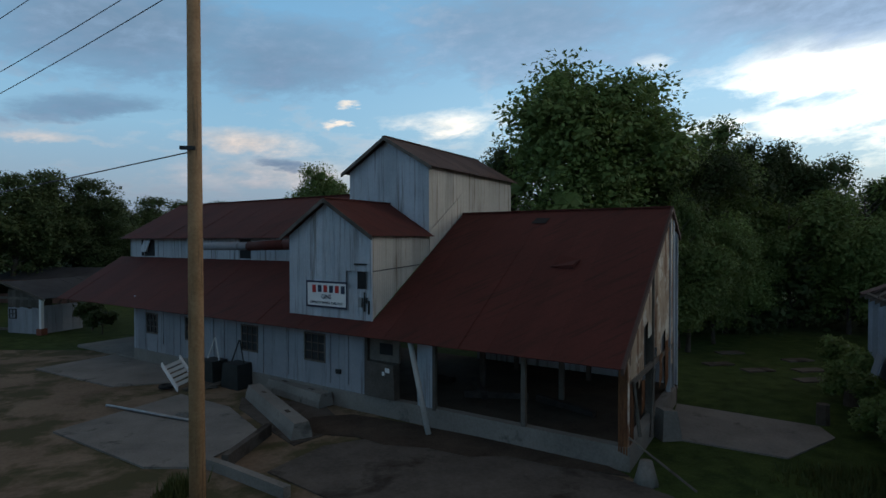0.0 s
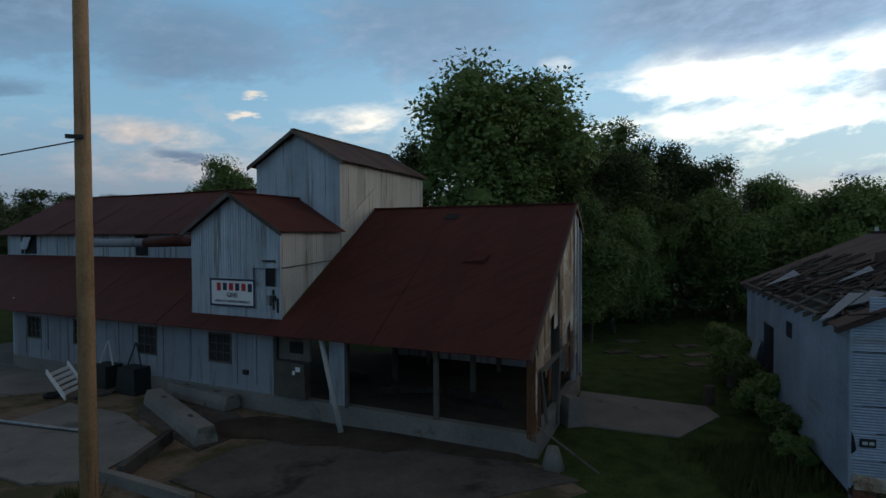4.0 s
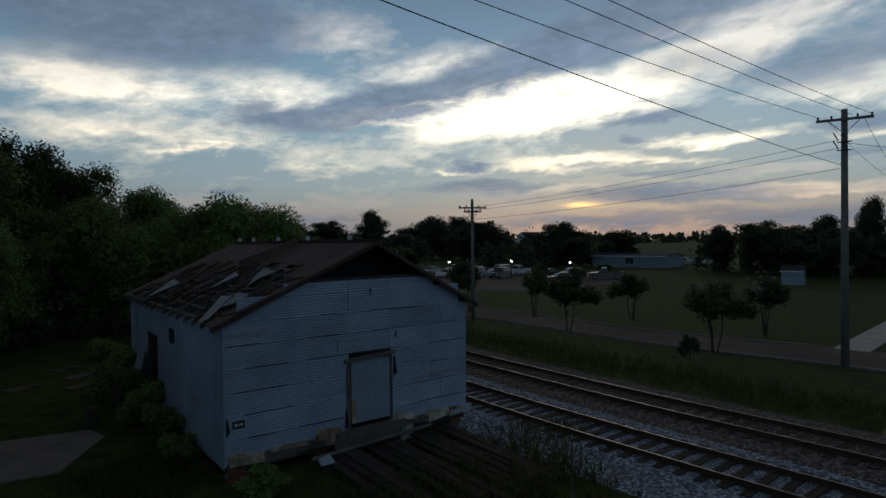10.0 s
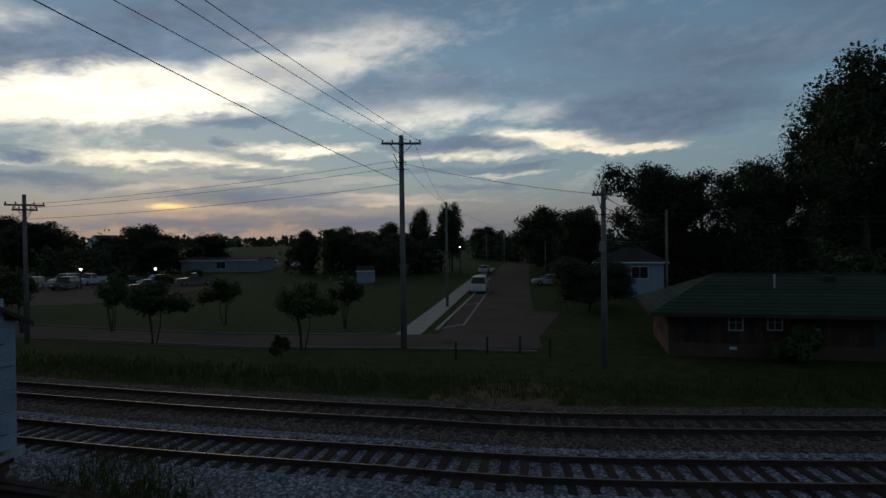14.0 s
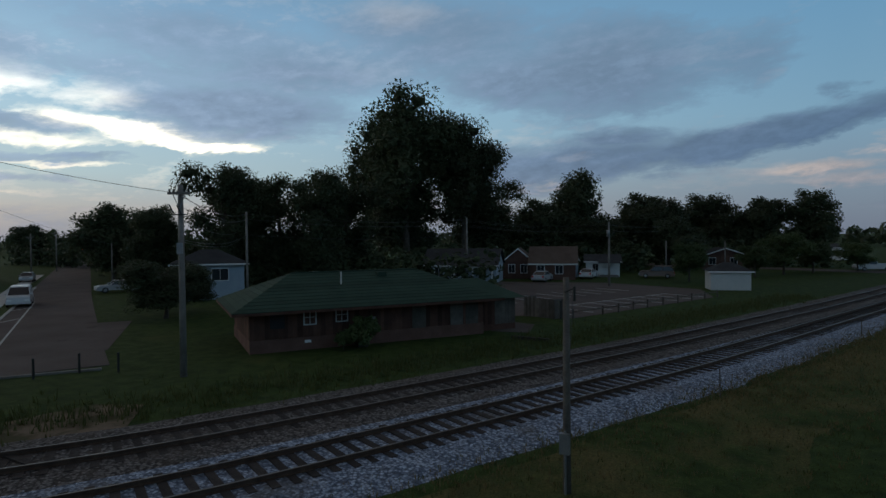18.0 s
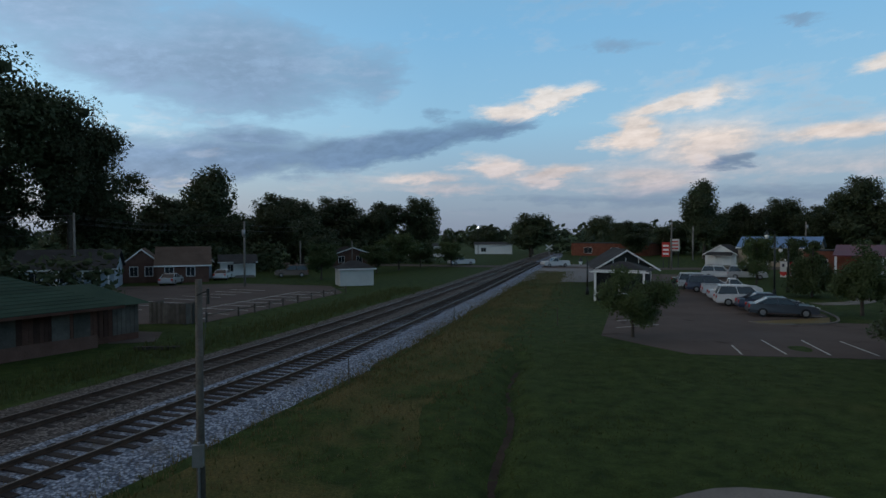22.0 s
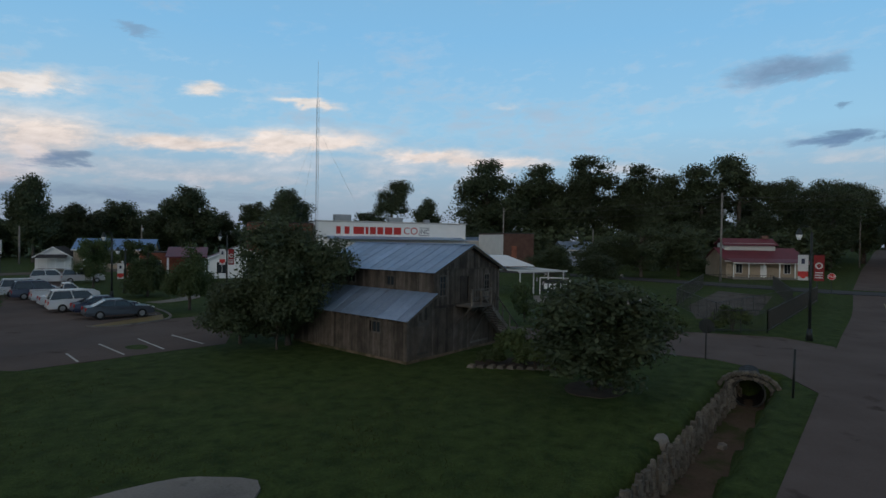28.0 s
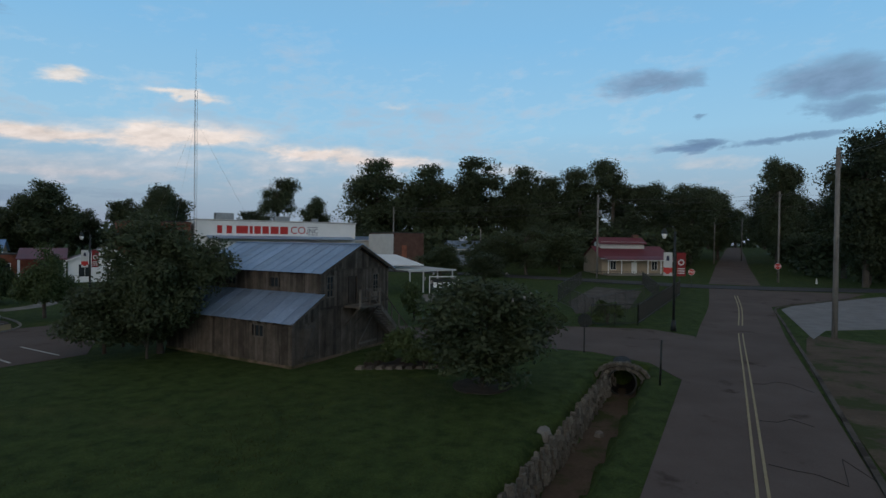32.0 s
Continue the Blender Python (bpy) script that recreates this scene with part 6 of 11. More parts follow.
def build_barn():
    x, y, _ = BARN(4.5, 4, 0)
    bn = thing("plank_barn", (x, y, 0), "two-storey weathered plank barn with bare metal roofs", "barn")
    A1, A2, AM, L = 2.2, 8.9, 5.55, 10.0
    ZL, ZT, ZE, ZP = 2.35, 3.45, 4.68, 6.05
    part("footing", Geo(BARN).box(-0.06, A2 + 0.05, -0.06, L, -0.1, 0.14), DIRT, bn)
    # near-black block fills the barn as its inner shade
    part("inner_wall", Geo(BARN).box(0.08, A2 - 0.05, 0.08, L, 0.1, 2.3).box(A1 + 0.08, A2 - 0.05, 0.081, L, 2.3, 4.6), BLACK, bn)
    def boards(u0, u1, lo, hi, place, skip=()):
        k = u0
        while k < u1 - 0.05:
            w = min(random.uniform(0.17, 0.26), u1 - k)
            j = random.uniform(0.0, 0.018)
            spans = [(lo(k + w / 2), hi(k + w / 2))]
            for s0, s1, z0, z1 in skip:
                if k + w > s0 and k < s1:
                    spans = [p for l, h in spans for p in ((l, z0), (z1, h))]
            for l, h in spans:
                if h - l > 0.05:
                    part("board", place(k + 0.005, k + w - 0.005, l + random.uniform(-0.03, 0.03), h, j), BOARD, bn)
            k += w
    front = lambda u0, u1, z0, z1, j: Geo(BARN).box(u0, u1, -0.02 - j, 0.03, z0, z1)
    def side(a):
        return lambda u0, u1, z0, z1, j: Geo(BARN).box(a - 0.02 - j, a + 0.03, u0, u1, z0, z1)
    g_hi = lambda s: (ZL + (ZT - ZL) * s / A1 - 0.05) if s < A1 else ZE + (ZP - ZE) * (1 - abs(s - AM) / (AM - A1)) - 0.06
    wins_f = ((2.75, 3.3, 3.3, 4.35), (7.2, 7.75, 3.3, 4.3), (4.7, 5.4, 2.72, 4.3))
    boards(0.0, A1, lambda s: 0.12, g_hi, front)
    boards(A1, A2, lambda s: 0.12, lambda s: 2.74, front)
    boards(A1, A2, lambda s: 2.68, lambda s: min(4.75, g_hi(s)), front, wins_f)
    boards(A1 + 0.3, A2 - 0.3, lambda s: 4.70, g_hi, lambda u0, u1, z0, z1, j: Geo(BARN).box(u0, u1, -0.05 - j, 0.0, z0, z1))
    wins_s = ((2.0, 2.6, 1.4, 1.95),)
    boards(0.0, L, lambda s: 0.12, lambda s: ZL - 0.03, side(0.0), wins_s)
    wins_u = ((3.1, 3.7, 3.72, 4.22), (6.6, 7.2, 3.72, 4.15))
    boards(0.0, L, lambda s: ZT - 0.1, lambda s: ZE - 0.03, side(A1), wins_u)
    part("back_wall", Geo(BARN).box(0.0, A2, L - 0.04, L, 0.1, 2.4).box(A1, A2, L - 0.041, L, 2.4, 4.7), BOARD, bn)
    part("right_wall", Geo(BARN).box(A2 - 0.04, A2, 0.0, L, 0.1, 4.7), BOARD, bn)
    for a0, a1, z0, z1 in wins_f[:2]:
        barred_window(bn, BARN, a0, a1, z0, z1, 0.0, 2, 3, WOOD_GREY)
    part("upper_door", Geo(BARN).box(4.72, 5.38, 0.0, 0.03, 2.75, 4.28), BOARD, bn, "plank door onto the landing")
    def side_axes(a):
        return lambda u, v, z: BARN(a + v, u, z)
    for (u0, u1, z0, z1), a in ((wins_s[0], 0.0), (wins_u[0], A1), (wins_u[1], A1)):
        barred_window(bn, side_axes(a), u0, u1, z0, z1, 0.0, 2, 1, WOOD_GREY)
    for a0, a1, z1 in ((0.75, 1.75, 2.1), (5.6, 7.6, 2.5)):
        dr = part("barn_door", Geo(BARN).box(a0, a1, -0.06, -0.04, 0.15, z1), BOARD, bn, "plank door with cross brace")
        for z in (0.35, z1 - 0.25):
            part("ledger", Geo(BARN).box(a0 + 0.03, a1 - 0.03, -0.09, -0.06, z, z + 0.12), WOOD_GREY, dr)
        part("brace", Geo(BARN).hexa([(a0 + 0.05, -0.085, 0.47), (a0 + 0.17, -0.085, 0.47), (a0 + 0.17, -0.06, 0.47), (a0 + 0.05, -0.06, 0.47)], [(a1 - 0.17, -0.085, z1 - 0.25), (a1 - 0.05, -0.085, z1 - 0.25), (a1 - 0.05, -0.06, z1 - 0.25), (a1 - 0.17, -0.06, z1 - 0.25)]), WOOD_GREY, dr)
    part("belt_board", Geo(BARN).box(A1, A2, -0.07, -0.035, 2.64, 2.78), BOARD, bn)
    part("gable_board", Geo(BARN).box(A1 + 0.1, A2 - 0.1, -0.09, -0.07, 4.68, 4.76), BOARD, bn)
    # roofs of bare sheets
    def roof(a_lo, z_lo, a_hi, z_hi, n, b0=-0.35, b1=L + 0.3):
        for i in range(n):
            p, q = b0 + (b1 - b0) * i / n, b0 + (b1 - b0) * (i + 1) / n
            j = 0.006 * (i % 2)
            part("roof_sheet", Geo(BARN).slab([(a_lo, p, z_lo + j), (a_hi, p, z_hi + j), (a_hi, q + 0.02, z_hi + j), (a_lo, q + 0.02, z_lo + j)], 0.015), ROOF_BLUE, bn)
            part("roof_rib", Geo(BARN).hexa([(a_lo, p - 0.015, z_lo), (a_hi, p - 0.015, z_hi), (a_hi, p + 0.015, z_hi), (a_lo, p + 0.015, z_lo)], [(a_lo, p - 0.01, z_lo + 0.03), (a_hi, p - 0.01, z_hi + 0.03), (a_hi, p + 0.01, z_hi + 0.03), (a_lo, p + 0.01, z_lo + 0.03)]), ROOF_BLUE, bn)
    sl = (ZT - ZL) / A1
    roof(-0.35, ZL - 0.35 * sl + 0.05, A1 - 0.02, ZT + 0.04, 14)
    s2 = (ZP - ZE) / (AM - A1)
    roof(A1 - 0.35, ZE - 0.35 * s2 + 0.05, AM, ZP + 0.05, 14)
    roof(A2 + 0.35, ZE - 0.35 * s2 + 0.05, AM, ZP + 0.05, 14)
    part("ridge_cap", Geo(BARN).box(AM - 0.14, AM + 0.14, -0.35, L + 0.3, ZP + 0.04, ZP + 0.09), ROOF_BLUE, bn)
    k = -0.2
    while k < L:
        part("rafter_end", Geo(BARN).box(-0.3, 0.0, k, k + 0.09, ZL - 0.24, ZL - 0.13), BOARD, bn)
        k += 0.6
    for a0, z0, a1, z1 in ((-0.35, ZL - 0.15, A1, ZT), (A1 - 0.35, ZE - 0.14, AM, ZP), (AM, ZP, A2 + 0.35, ZE - 0.14)):
        part("bargeboard", Geo(BARN).hexa([(a0, -0.36, z0 - 0.12), (a1, -0.36, z1 - 0.12), (a1, -0.31, z1 - 0.12), (a0, -0.31, z0 - 0.12)], [(a0, -0.36, z0 + 0.05), (a1, -0.36, z1 + 0.05), (a1, -0.31, z1 + 0.05), (a0, -0.31, z0 + 0.05)]), BOARD, bn)
    # landing, rail and outside stair
    part("landing_deck", Geo(BARN).box(4.2, 6.3, -1.25, -0.08, 2.62, 2.72), WOOD_GREY, bn, "grey timber landing")
    for a in (4.25, 5.2, 6.2):
        part("landing_post", Geo(BARN).box(a, a + 0.1, -1.22, -1.12, 2.72, 3.65), WOOD_GREY, bn)
        part("knee_brace", Geo(BARN).tube((a + 0.05, -1.1, 2.62), (a + 0.05, -0.06, 1.6), 0.05, 0.05, 4), WOOD_GREY, bn)
    for z in (3.1, 3.55):
        part("landing_rail", Geo(BARN).box(4.25, 6.3, -1.20, -1.15, z, z + 0.09), WOOD_GREY, bn)
    for k in range(14):
        t = k / 13
        a, z = 6.3 + 3.0 * t, 2.55 - 2.35 * t
        part("stair_tread", Geo(BARN).box(a, a + 0.27, -1.2, -0.2, z, z + 0.05), WOOD_GREY, bn)
    for b in (-1.23, -0.17):
        part("stair_stringer", Geo(BARN).hexa([(6.3, b - 0.02, 2.4), (9.35, b - 0.02, 0.0), (9.35, b + 0.02, 0.0), (6.3, b + 0.02, 2.4)], [(6.3, b - 0.02, 2.68), (9.6, b - 0.02, 0.1), (9.6, b + 0.02, 0.1), (6.3, b + 0.02, 2.68)]), WOOD_GREY, bn)
        part("stair_handrail", Geo(BARN).tube((6.3, b, 3.55), (9.4, b, 1.05), 0.04, 0.04, 5), WOOD_GREY, bn)
        for k in range(4):
            a = 6.6 + k * 0.85
            z = 2.5 - (a - 6.3) * 0.78
            part("stair_baluster", Geo(BARN).box(a, a + 0.07, b - 0.03, b + 0.03, z, z + 0.95), WOOD_GREY, bn)


build_barn()


# ---- houses and halls further off ----
def house(name, label, category, p, ang, w, d, h, rise, wall, roof, z=None, windows=(), door=None, overhang=0.35, gable="x", porch=None, trim=None, group=""):
    """A plain building: p is its front-left corner, ang the heading of its front, in degrees."""
    c, s = math.cos(radians(ang)), math.sin(radians(ang))
    z = land(*p) if z is None else z
    m0 = axes(p, (c, s), (-s, c))
    m = lambda x, y, q: (lambda r: (r[0], r[1], r[2] + z))(m0(x, y, q))
    hs = thing(name, (*m0(w / 2, d / 2, 0)[:2], z), label, category, group)
    tm = trim or WHITE
    part("wall", Geo(m).box(0, w, 0, d, -0.2, h), wall, hs)
    o = overhang
    if gable == "x":
        k = rise / (d / 2)
        for b0, b1 in ((-o, d / 2), (d + o, d / 2)):
            part("roof", Geo(m).slab([(-o, b0, h - o * k + 0.06), (w + o, b0, h - o * k + 0.06), (w + o, b1, h + rise + 0.06), (-o, b1, h + rise + 0.06)], 0.06), roof, hs)
        for a0 in (0.0, w - 0.08):
            part("gable", Geo(m).hexa([(a0, 0.02, h - 0.01), (a0 + 0.08, 0.02, h - 0.01), (a0 + 0.08, d - 0.02, h - 0.01), (a0, d - 0.02, h - 0.01)], [(a0, d / 2 - 0.02, h + rise), (a0 + 0.08, d / 2 - 0.02, h + rise), (a0 + 0.08, d / 2 + 0.02, h + rise), (a0, d / 2 + 0.02, h + rise)]), wall, hs)
        part("fascia", Geo(m).box(-o, w + o, -o - 0.03, -o, h - o * k - 0.12, h - o * k + 0.06), tm, hs)
    elif gable == "y":
        k = rise / (w / 2)
        for a0, a1 in ((-o, w / 2), (w + o, w / 2)):
            part("roof", Geo(m).slab([(a0, -o, h - o * k + 0.06), (a1, -o, h + rise + 0.06), (a1, d + o, h + rise + 0.06), (a0, d + o, h - o * k + 0.06)], 0.06), roof, hs)
            part("bargeboard", Geo(m).hexa([(a0, -o - 0.03, h - o * k - 0.14), (a1, -o - 0.03, h + rise - 0.14), (a1, -o, h + rise - 0.14), (a0, -o, h - o * k - 0.14)], [(a0, -o - 0.03, h - o * k + 0.06), (a1, -o - 0.03, h + rise + 0.06), (a1, -o, h + rise + 0.06), (a0, -o, h - o * k + 0.06)]), tm, hs)
        for b0 in (0.0, d - 0.08):
            part("gable", Geo(m).hexa([(0.02, b0, h - 0.01), (w - 0.02, b0, h - 0.01), (w - 0.02, b0 + 0.08, h - 0.01), (0.02, b0 + 0.08, h - 0.01)], [(w / 2 - 0.02, b0, h + rise), (w / 2 + 0.02, b0, h + rise), (w / 2 + 0.02, b0 + 0.08, h + rise), (w / 2 - 0.02, b0 + 0.08, h + rise)]), wall, hs)
    elif gable == "hip":
        part("roof", Geo(m).hexa([(-o, -o, h - 0.05), (w + o, -o, h - 0.05), (w + o, d + o, h - 0.05), (-o, d + o, h - 0.05)], [(d / 2 if w > d else w * 0.45, d / 2 - 0.02, h + rise), (w - d / 2 if w > d else w * 0.55, d / 2 - 0.02, h + rise), (w - d / 2 if w > d else w * 0.55, d / 2 + 0.02, h + rise), (d / 2 if w > d else w * 0.45, d / 2 + 0.02, h + rise)]), roof, hs)
        part("fascia", Geo(m).box(-o, w + o, -o - 0.03, -o, h - 0.2, h - 0.05), tm, hs)
    else:
        part("roof", Geo(m).box(-0.1, w + 0.1, -0.1, d + 0.1, h, h + 0.15), roof, hs)
    for a, z0, ww, hh in windows:
        win = part("window", Geo(m).box(a - 0.07, a + ww + 0.07, -0.05, -0.005, z0 - 0.07, z0 + hh + 0.07), tm, hs)
        part("pane", Geo(m).box(a, a + ww / 2 - 0.02, -0.06, -0.052, z0, z0 + hh), WINDOW, win)
        part("pane", Geo(m).box(a + ww / 2 + 0.02, a + ww, -0.06, -0.052, z0, z0 + hh), WINDOW, win)
    if door:
        part("door", Geo(m).box(door, door + 0.95, -0.05, -0.005, 0.1, 2.15), tm, hs)
    if porch:
        a0, a1, dep, ph, n = porch
        part("porch_floor", Geo(m).box(a0, a1, -dep, -0.01, -0.1, 0.3), CONCRETE, hs)
        part("porch_roof", Geo(m).slab([(a0 - 0.2, -dep - 0.2, ph), (a1 + 0.2, -dep - 0.2, ph), (a1 + 0.2, -0.01, ph + 0.5), (a0 - 0.2, -0.01, ph + 0.5)], 0.08), roof, hs)
        part("porch_beam", Geo(m).box(a0, a1, -dep, -dep + 0.12, ph - 0.25, ph - 0.06), tm, hs)
        for i in range(n):
            a = a0 + 0.06 + (a1 - a0 - 0.24) * i / max(1, n - 1)
            part("porch_column", Geo(m).box(a, a + 0.14, -dep, -dep + 0.14, 0.3, ph - 0.25), tm, hs)
    return hs, m


def heading(p, q):
    return math.degrees(math.atan2(q[1] - p[1], q[0] - p[0]))


# across the tracks
house("white_eaved_house", "two-storey house with white eaves and pale blue window", "house", (53.9, -38.1), -127.9, 6.8, 5.0, 3.8, 1.4, PALE_BLUE, GREY_ROOF, windows=((3.6, 2.0, 1.6, 1.2), (0.9, 2.0, 0.9, 1.1)), gable="hip", overhang=0.5)
house("porch_cottage", "pale blue cottage with grey roof and white porch", "house", (43.0, -68.5), -162, 10.0, 8.0, 2.6, 2.0, PALE_BLUE, GREY_ROOF, windows=((1.6, 0.9, 1.1, 1.2), (4.0, 0.9, 1.1, 1.2)), porch=(4.5, 9.8, 2.0, 2.5, 5))
house("gabled_cottage", "small cottage with pale gable and brown roof", "house", (36.6, -80.5), -160, 4.6, 8.0, 2.6, 1.9, DULL_BRICK, BROWN_ROOF, windows=((0.9, 0.9, 0.9, 1.2), (2.7, 0.9, 0.9, 1.2)), gable="y", group="cottages beyond the lot")
house("brown_cottage", "brick cottage with long brown roof", "house", (32.0, -80.0), -162, 6.4, 7.0, 2.5, 2.2, DULL_BRICK, BROWN_ROOF, windows=((1.0, 0.9, 1.0, 1.2), (3.6, 0.9, 1.0, 1.2)), group="cottages beyond the lot")
house("blue_end_house", "narrow house with pale blue end wall", "house", (30.5, -87.0), -163, 3.2, 7.0, 2.8, 1.4, PALE_BLUE, GREY_ROOF, windows=((1.0, 1.0, 0.7, 1.1),), gable="y", group="cottages beyond the lot")
house("white_trailer", "low white house with porch behind trees", "house", (26.8, -90.0), -163, 5.0, 5.0, 2.4, 0.9, WHITE, GREY_ROOF, windows=((1.0, 0.9, 0.8, 1.0),), porch=(2.0, 4.8, 1.6, 2.2, 3))
house("dark_house", "low dark house with gabled end behind the hut", "house", (13.5, -118.5), -165, 8.0, 9.0, 2.4, 1.4, DULL_BRICK, GREY_ROOF, windows=((1.2, 0.8, 1.1, 1.2), (4.8, 0.8, 1.1, 1.2)), gable="y")
hut, hm = house("ticket_hut", "small white hut with dark roof and blue window", "hut", (7.4, -73.0), -163, 4.2, 3.2, 2.2, 0.9, OFF_WHITE, GREY_ROOF, gable="hip", overhang=0.3)
part("hut_window", Geo(hm).box(4.2, 4.26, 0.4, 1.5, 1.0, 1.9), WINDOW, hut, "bluish window in the end wall")
part("hut_door", Geo(hm).box(4.2, 4.25, 1.9, 2.8, 0.1, 2.0), PALE_BLUE, hut)
house("storage_hall", "long low pale storage hall", "hall", (139.8, 8.1), -115, 17.0, 10.0, 2.6, 0.5, GREY_BOARD, GREY_ROOF, windows=((8.0, 0.8, 2.0, 1.4),))
house("white_chapel", "white house with steep gable among trees", "house", (301.0, 56.0), -120, 9.0, 14.0, 5.5, 5.0, WHITE, GREY_ROOF, gable="y", windows=((2.0, 1.2, 1.2, 1.8), (5.5, 1.2, 1.2, 1.8)))
house("long_white_hall", "long white hall with grey roof behind trees", "hall", (296.0, 44.0), -120, 16.0, 10.0, 4.5, 2.0, WHITE, GREY_ROOF, windows=((3.0, 1.2, 1.4, 1.5), (8.0, 1.2, 1.4, 1.5)))
house("garden_shed", "small pale blue garden shed on the lawn", "shed", (87.9, -19.2), -112, 2.4, 2.4, 1.9, 0.6, PALE_BLUE, GREY_ROOF, overhang=0.15)
# along the line to the south
hall, pm = house("market_pavilion", "dark shingled hall with white timbered gable", "pavilion", (-23.0, -66.0), 166, 5.2, 12.0, 2.9, 1.6, DARK_METAL, GREY_ROOF, gable="y", overhang=1.0)
for a in (0.0, 5.0):
    part("gable_post", Geo(pm).box(a, a + 0.2, -1.0, -0.8, 0, 2.6), WHITE, hall)
for a in (1.2, 2.6, 4.0):
    part("gable_stud", Geo(pm).box(a - 0.05, a + 0.05, -0.04, 0.0, 3.0, 3.6), WHITE, hall)
part("notice", Geo(pm).box(2.0, 3.2, -0.05, 0.0, 2.5, 2.65), OFF_WHITE, hall)
# the near-black wall block stands in for shade under the open roof
kiosk, km = house("picnic_shelter", "open shelter with white posts, grey roof and black block as inner shade", "shelter", (-18.4, -54.9), 150, 4.6, 4.0, 2.9, 0.8, BLACK, GREY_ROOF, gable="hip", overhang=0.4)
for a in (0.0, 2.2, 4.4):
    part("shelter_post", Geo(km).box(a, a + 0.18, -0.3, -0.1, 0, 2.8), WHITE, kiosk)
part("shelter_rail", Geo(km).box(0.0, 4.6, -0.24, -0.16, 0.7, 0.82), WHITE, kiosk)
part("shelter_beam", Geo(km).box(-0.1, 4.7, -0.32, -0.08, 2.75, 2.95), WHITE, kiosk)
house("brick_store", "long low red brick store at the far end of the line", "store", (-50.0, -170.0), 137, 23.0, 12.0, 3.6, 0.0, BRICK, GREY_ROOF, gable="flat", windows=((4.0, 0.8, 2.4, 1.6), (12.0, 0.8, 2.4, 1.6)))
house("white_store", "distant low white store", "store", (-2.0, -168.0), 172, 10.0, 8.0, 3.0, 0.8, WHITE, GREY_ROOF, windows=((2.0, 0.8, 1.6, 1.2),), group="white stores far down the line")
house("white_store", "distant low white store", "store", (-24.0, -190.0), 172, 12.0, 8.0, 3.0, 0.8, WHITE, GREY_ROOF, windows=((2.0, 0.8, 1.6, 1.2),), group="white stores far down the line")
house("porch_house", "little white house with front porch", "house", (-57.6, -108.0), 137, 5.4, 7.0, 2.4, 1.6, WHITE, GREY_ROOF, gable="y", porch=(0.6, 4.8, 1.6, 2.2, 4))
bh, bhm = house("civic_hall", "yellow-grey hall with white columns and bright blue roof", "hall", (-62.0, -104.5), 137, 12.5, 9.0, 3.6, 1.8, TAN, BLUE_ROOF, windows=((2.6, 1.0, 1.0, 1.5), (5.6, 1.0, 1.0, 1.5), (8.6, 1.0, 1.0, 1.5)))
for a in (1.6, 4.6, 7.6, 10.6):
    part("column", Geo(bhm).box(a, a + 0.35, -0.5, -0.15, 0, 3.5), WHITE, bh)
gas, gm = house("filling_station", "old white filling station with red roof", "filling station", (-60.5, -69.5), 138, 8.6, 8.0, 3.0, 1.7, WHITE, RED_ROOF, gable="y", windows=((1.2, 0.8, 1.4, 1.6), (5.4, 0.8, 1.4, 1.6)), door=3.6)
part("canopy_roof", Geo(gm).slab([(-5.6, -0.5, 3.2), (-0.1, -0.5, 3.2), (-0.1, 5.0, 4.5), (-5.6, 5.0, 4.5)], 0.15), RED_ROOF, gas, "red canopy roof")
for a in (-5.4, -0.5):
    part("canopy_post", Geo(gm).box(a, a + 0.25, -0.4, -0.15, 0, 3.1), WHITE, gas)
part("round_emblem", Geo(gm).tube((4.3, -0.06, 3.5), (4.3, -0.03, 3.5), 0.6, 0.6, 20), OFF_WHITE, gas)
part("side_roof", Geo(gm).slab([(8.6, 0.5, 3.0), (13.0, 0.5, 3.0), (13.0, 5, 4.0), (8.6, 5, 4.0)], 0.12), BROWN_ROOF, gas)
part("side_wall", Geo(gm).box(8.62, 12.8, 1.0, 5.0, 0, 2.95), WHITE, gas)
house("brick_annex", "red brick shop beside the filling station", "shop", (-57.5, -80.5), 137, 7.0, 6.0, 3.6, 0.0, BRICK, GREY_ROOF, gable="flat", windows=((1.5, 0.9, 1.4, 1.5),))
rb, rm = house("brick_block", "tall red brick commercial block with arched windows", "commercial block", (-83.0, -84.5), 137, 12.0, 14.0, 8.6, 0.0, BRICK, GREY_ROOF, gable="flat", windows=((1.2, 5.2, 0.9, 2.0), (3.2, 5.2, 0.9, 2.0), (5.2, 5.2, 0.9, 2.0)), trim=DULL_BRICK)
part("cornice", Geo(rm).box(-0.2, 12.2, -0.25, -0.02, 8.2, 8.5), DULL_BRICK, rb)


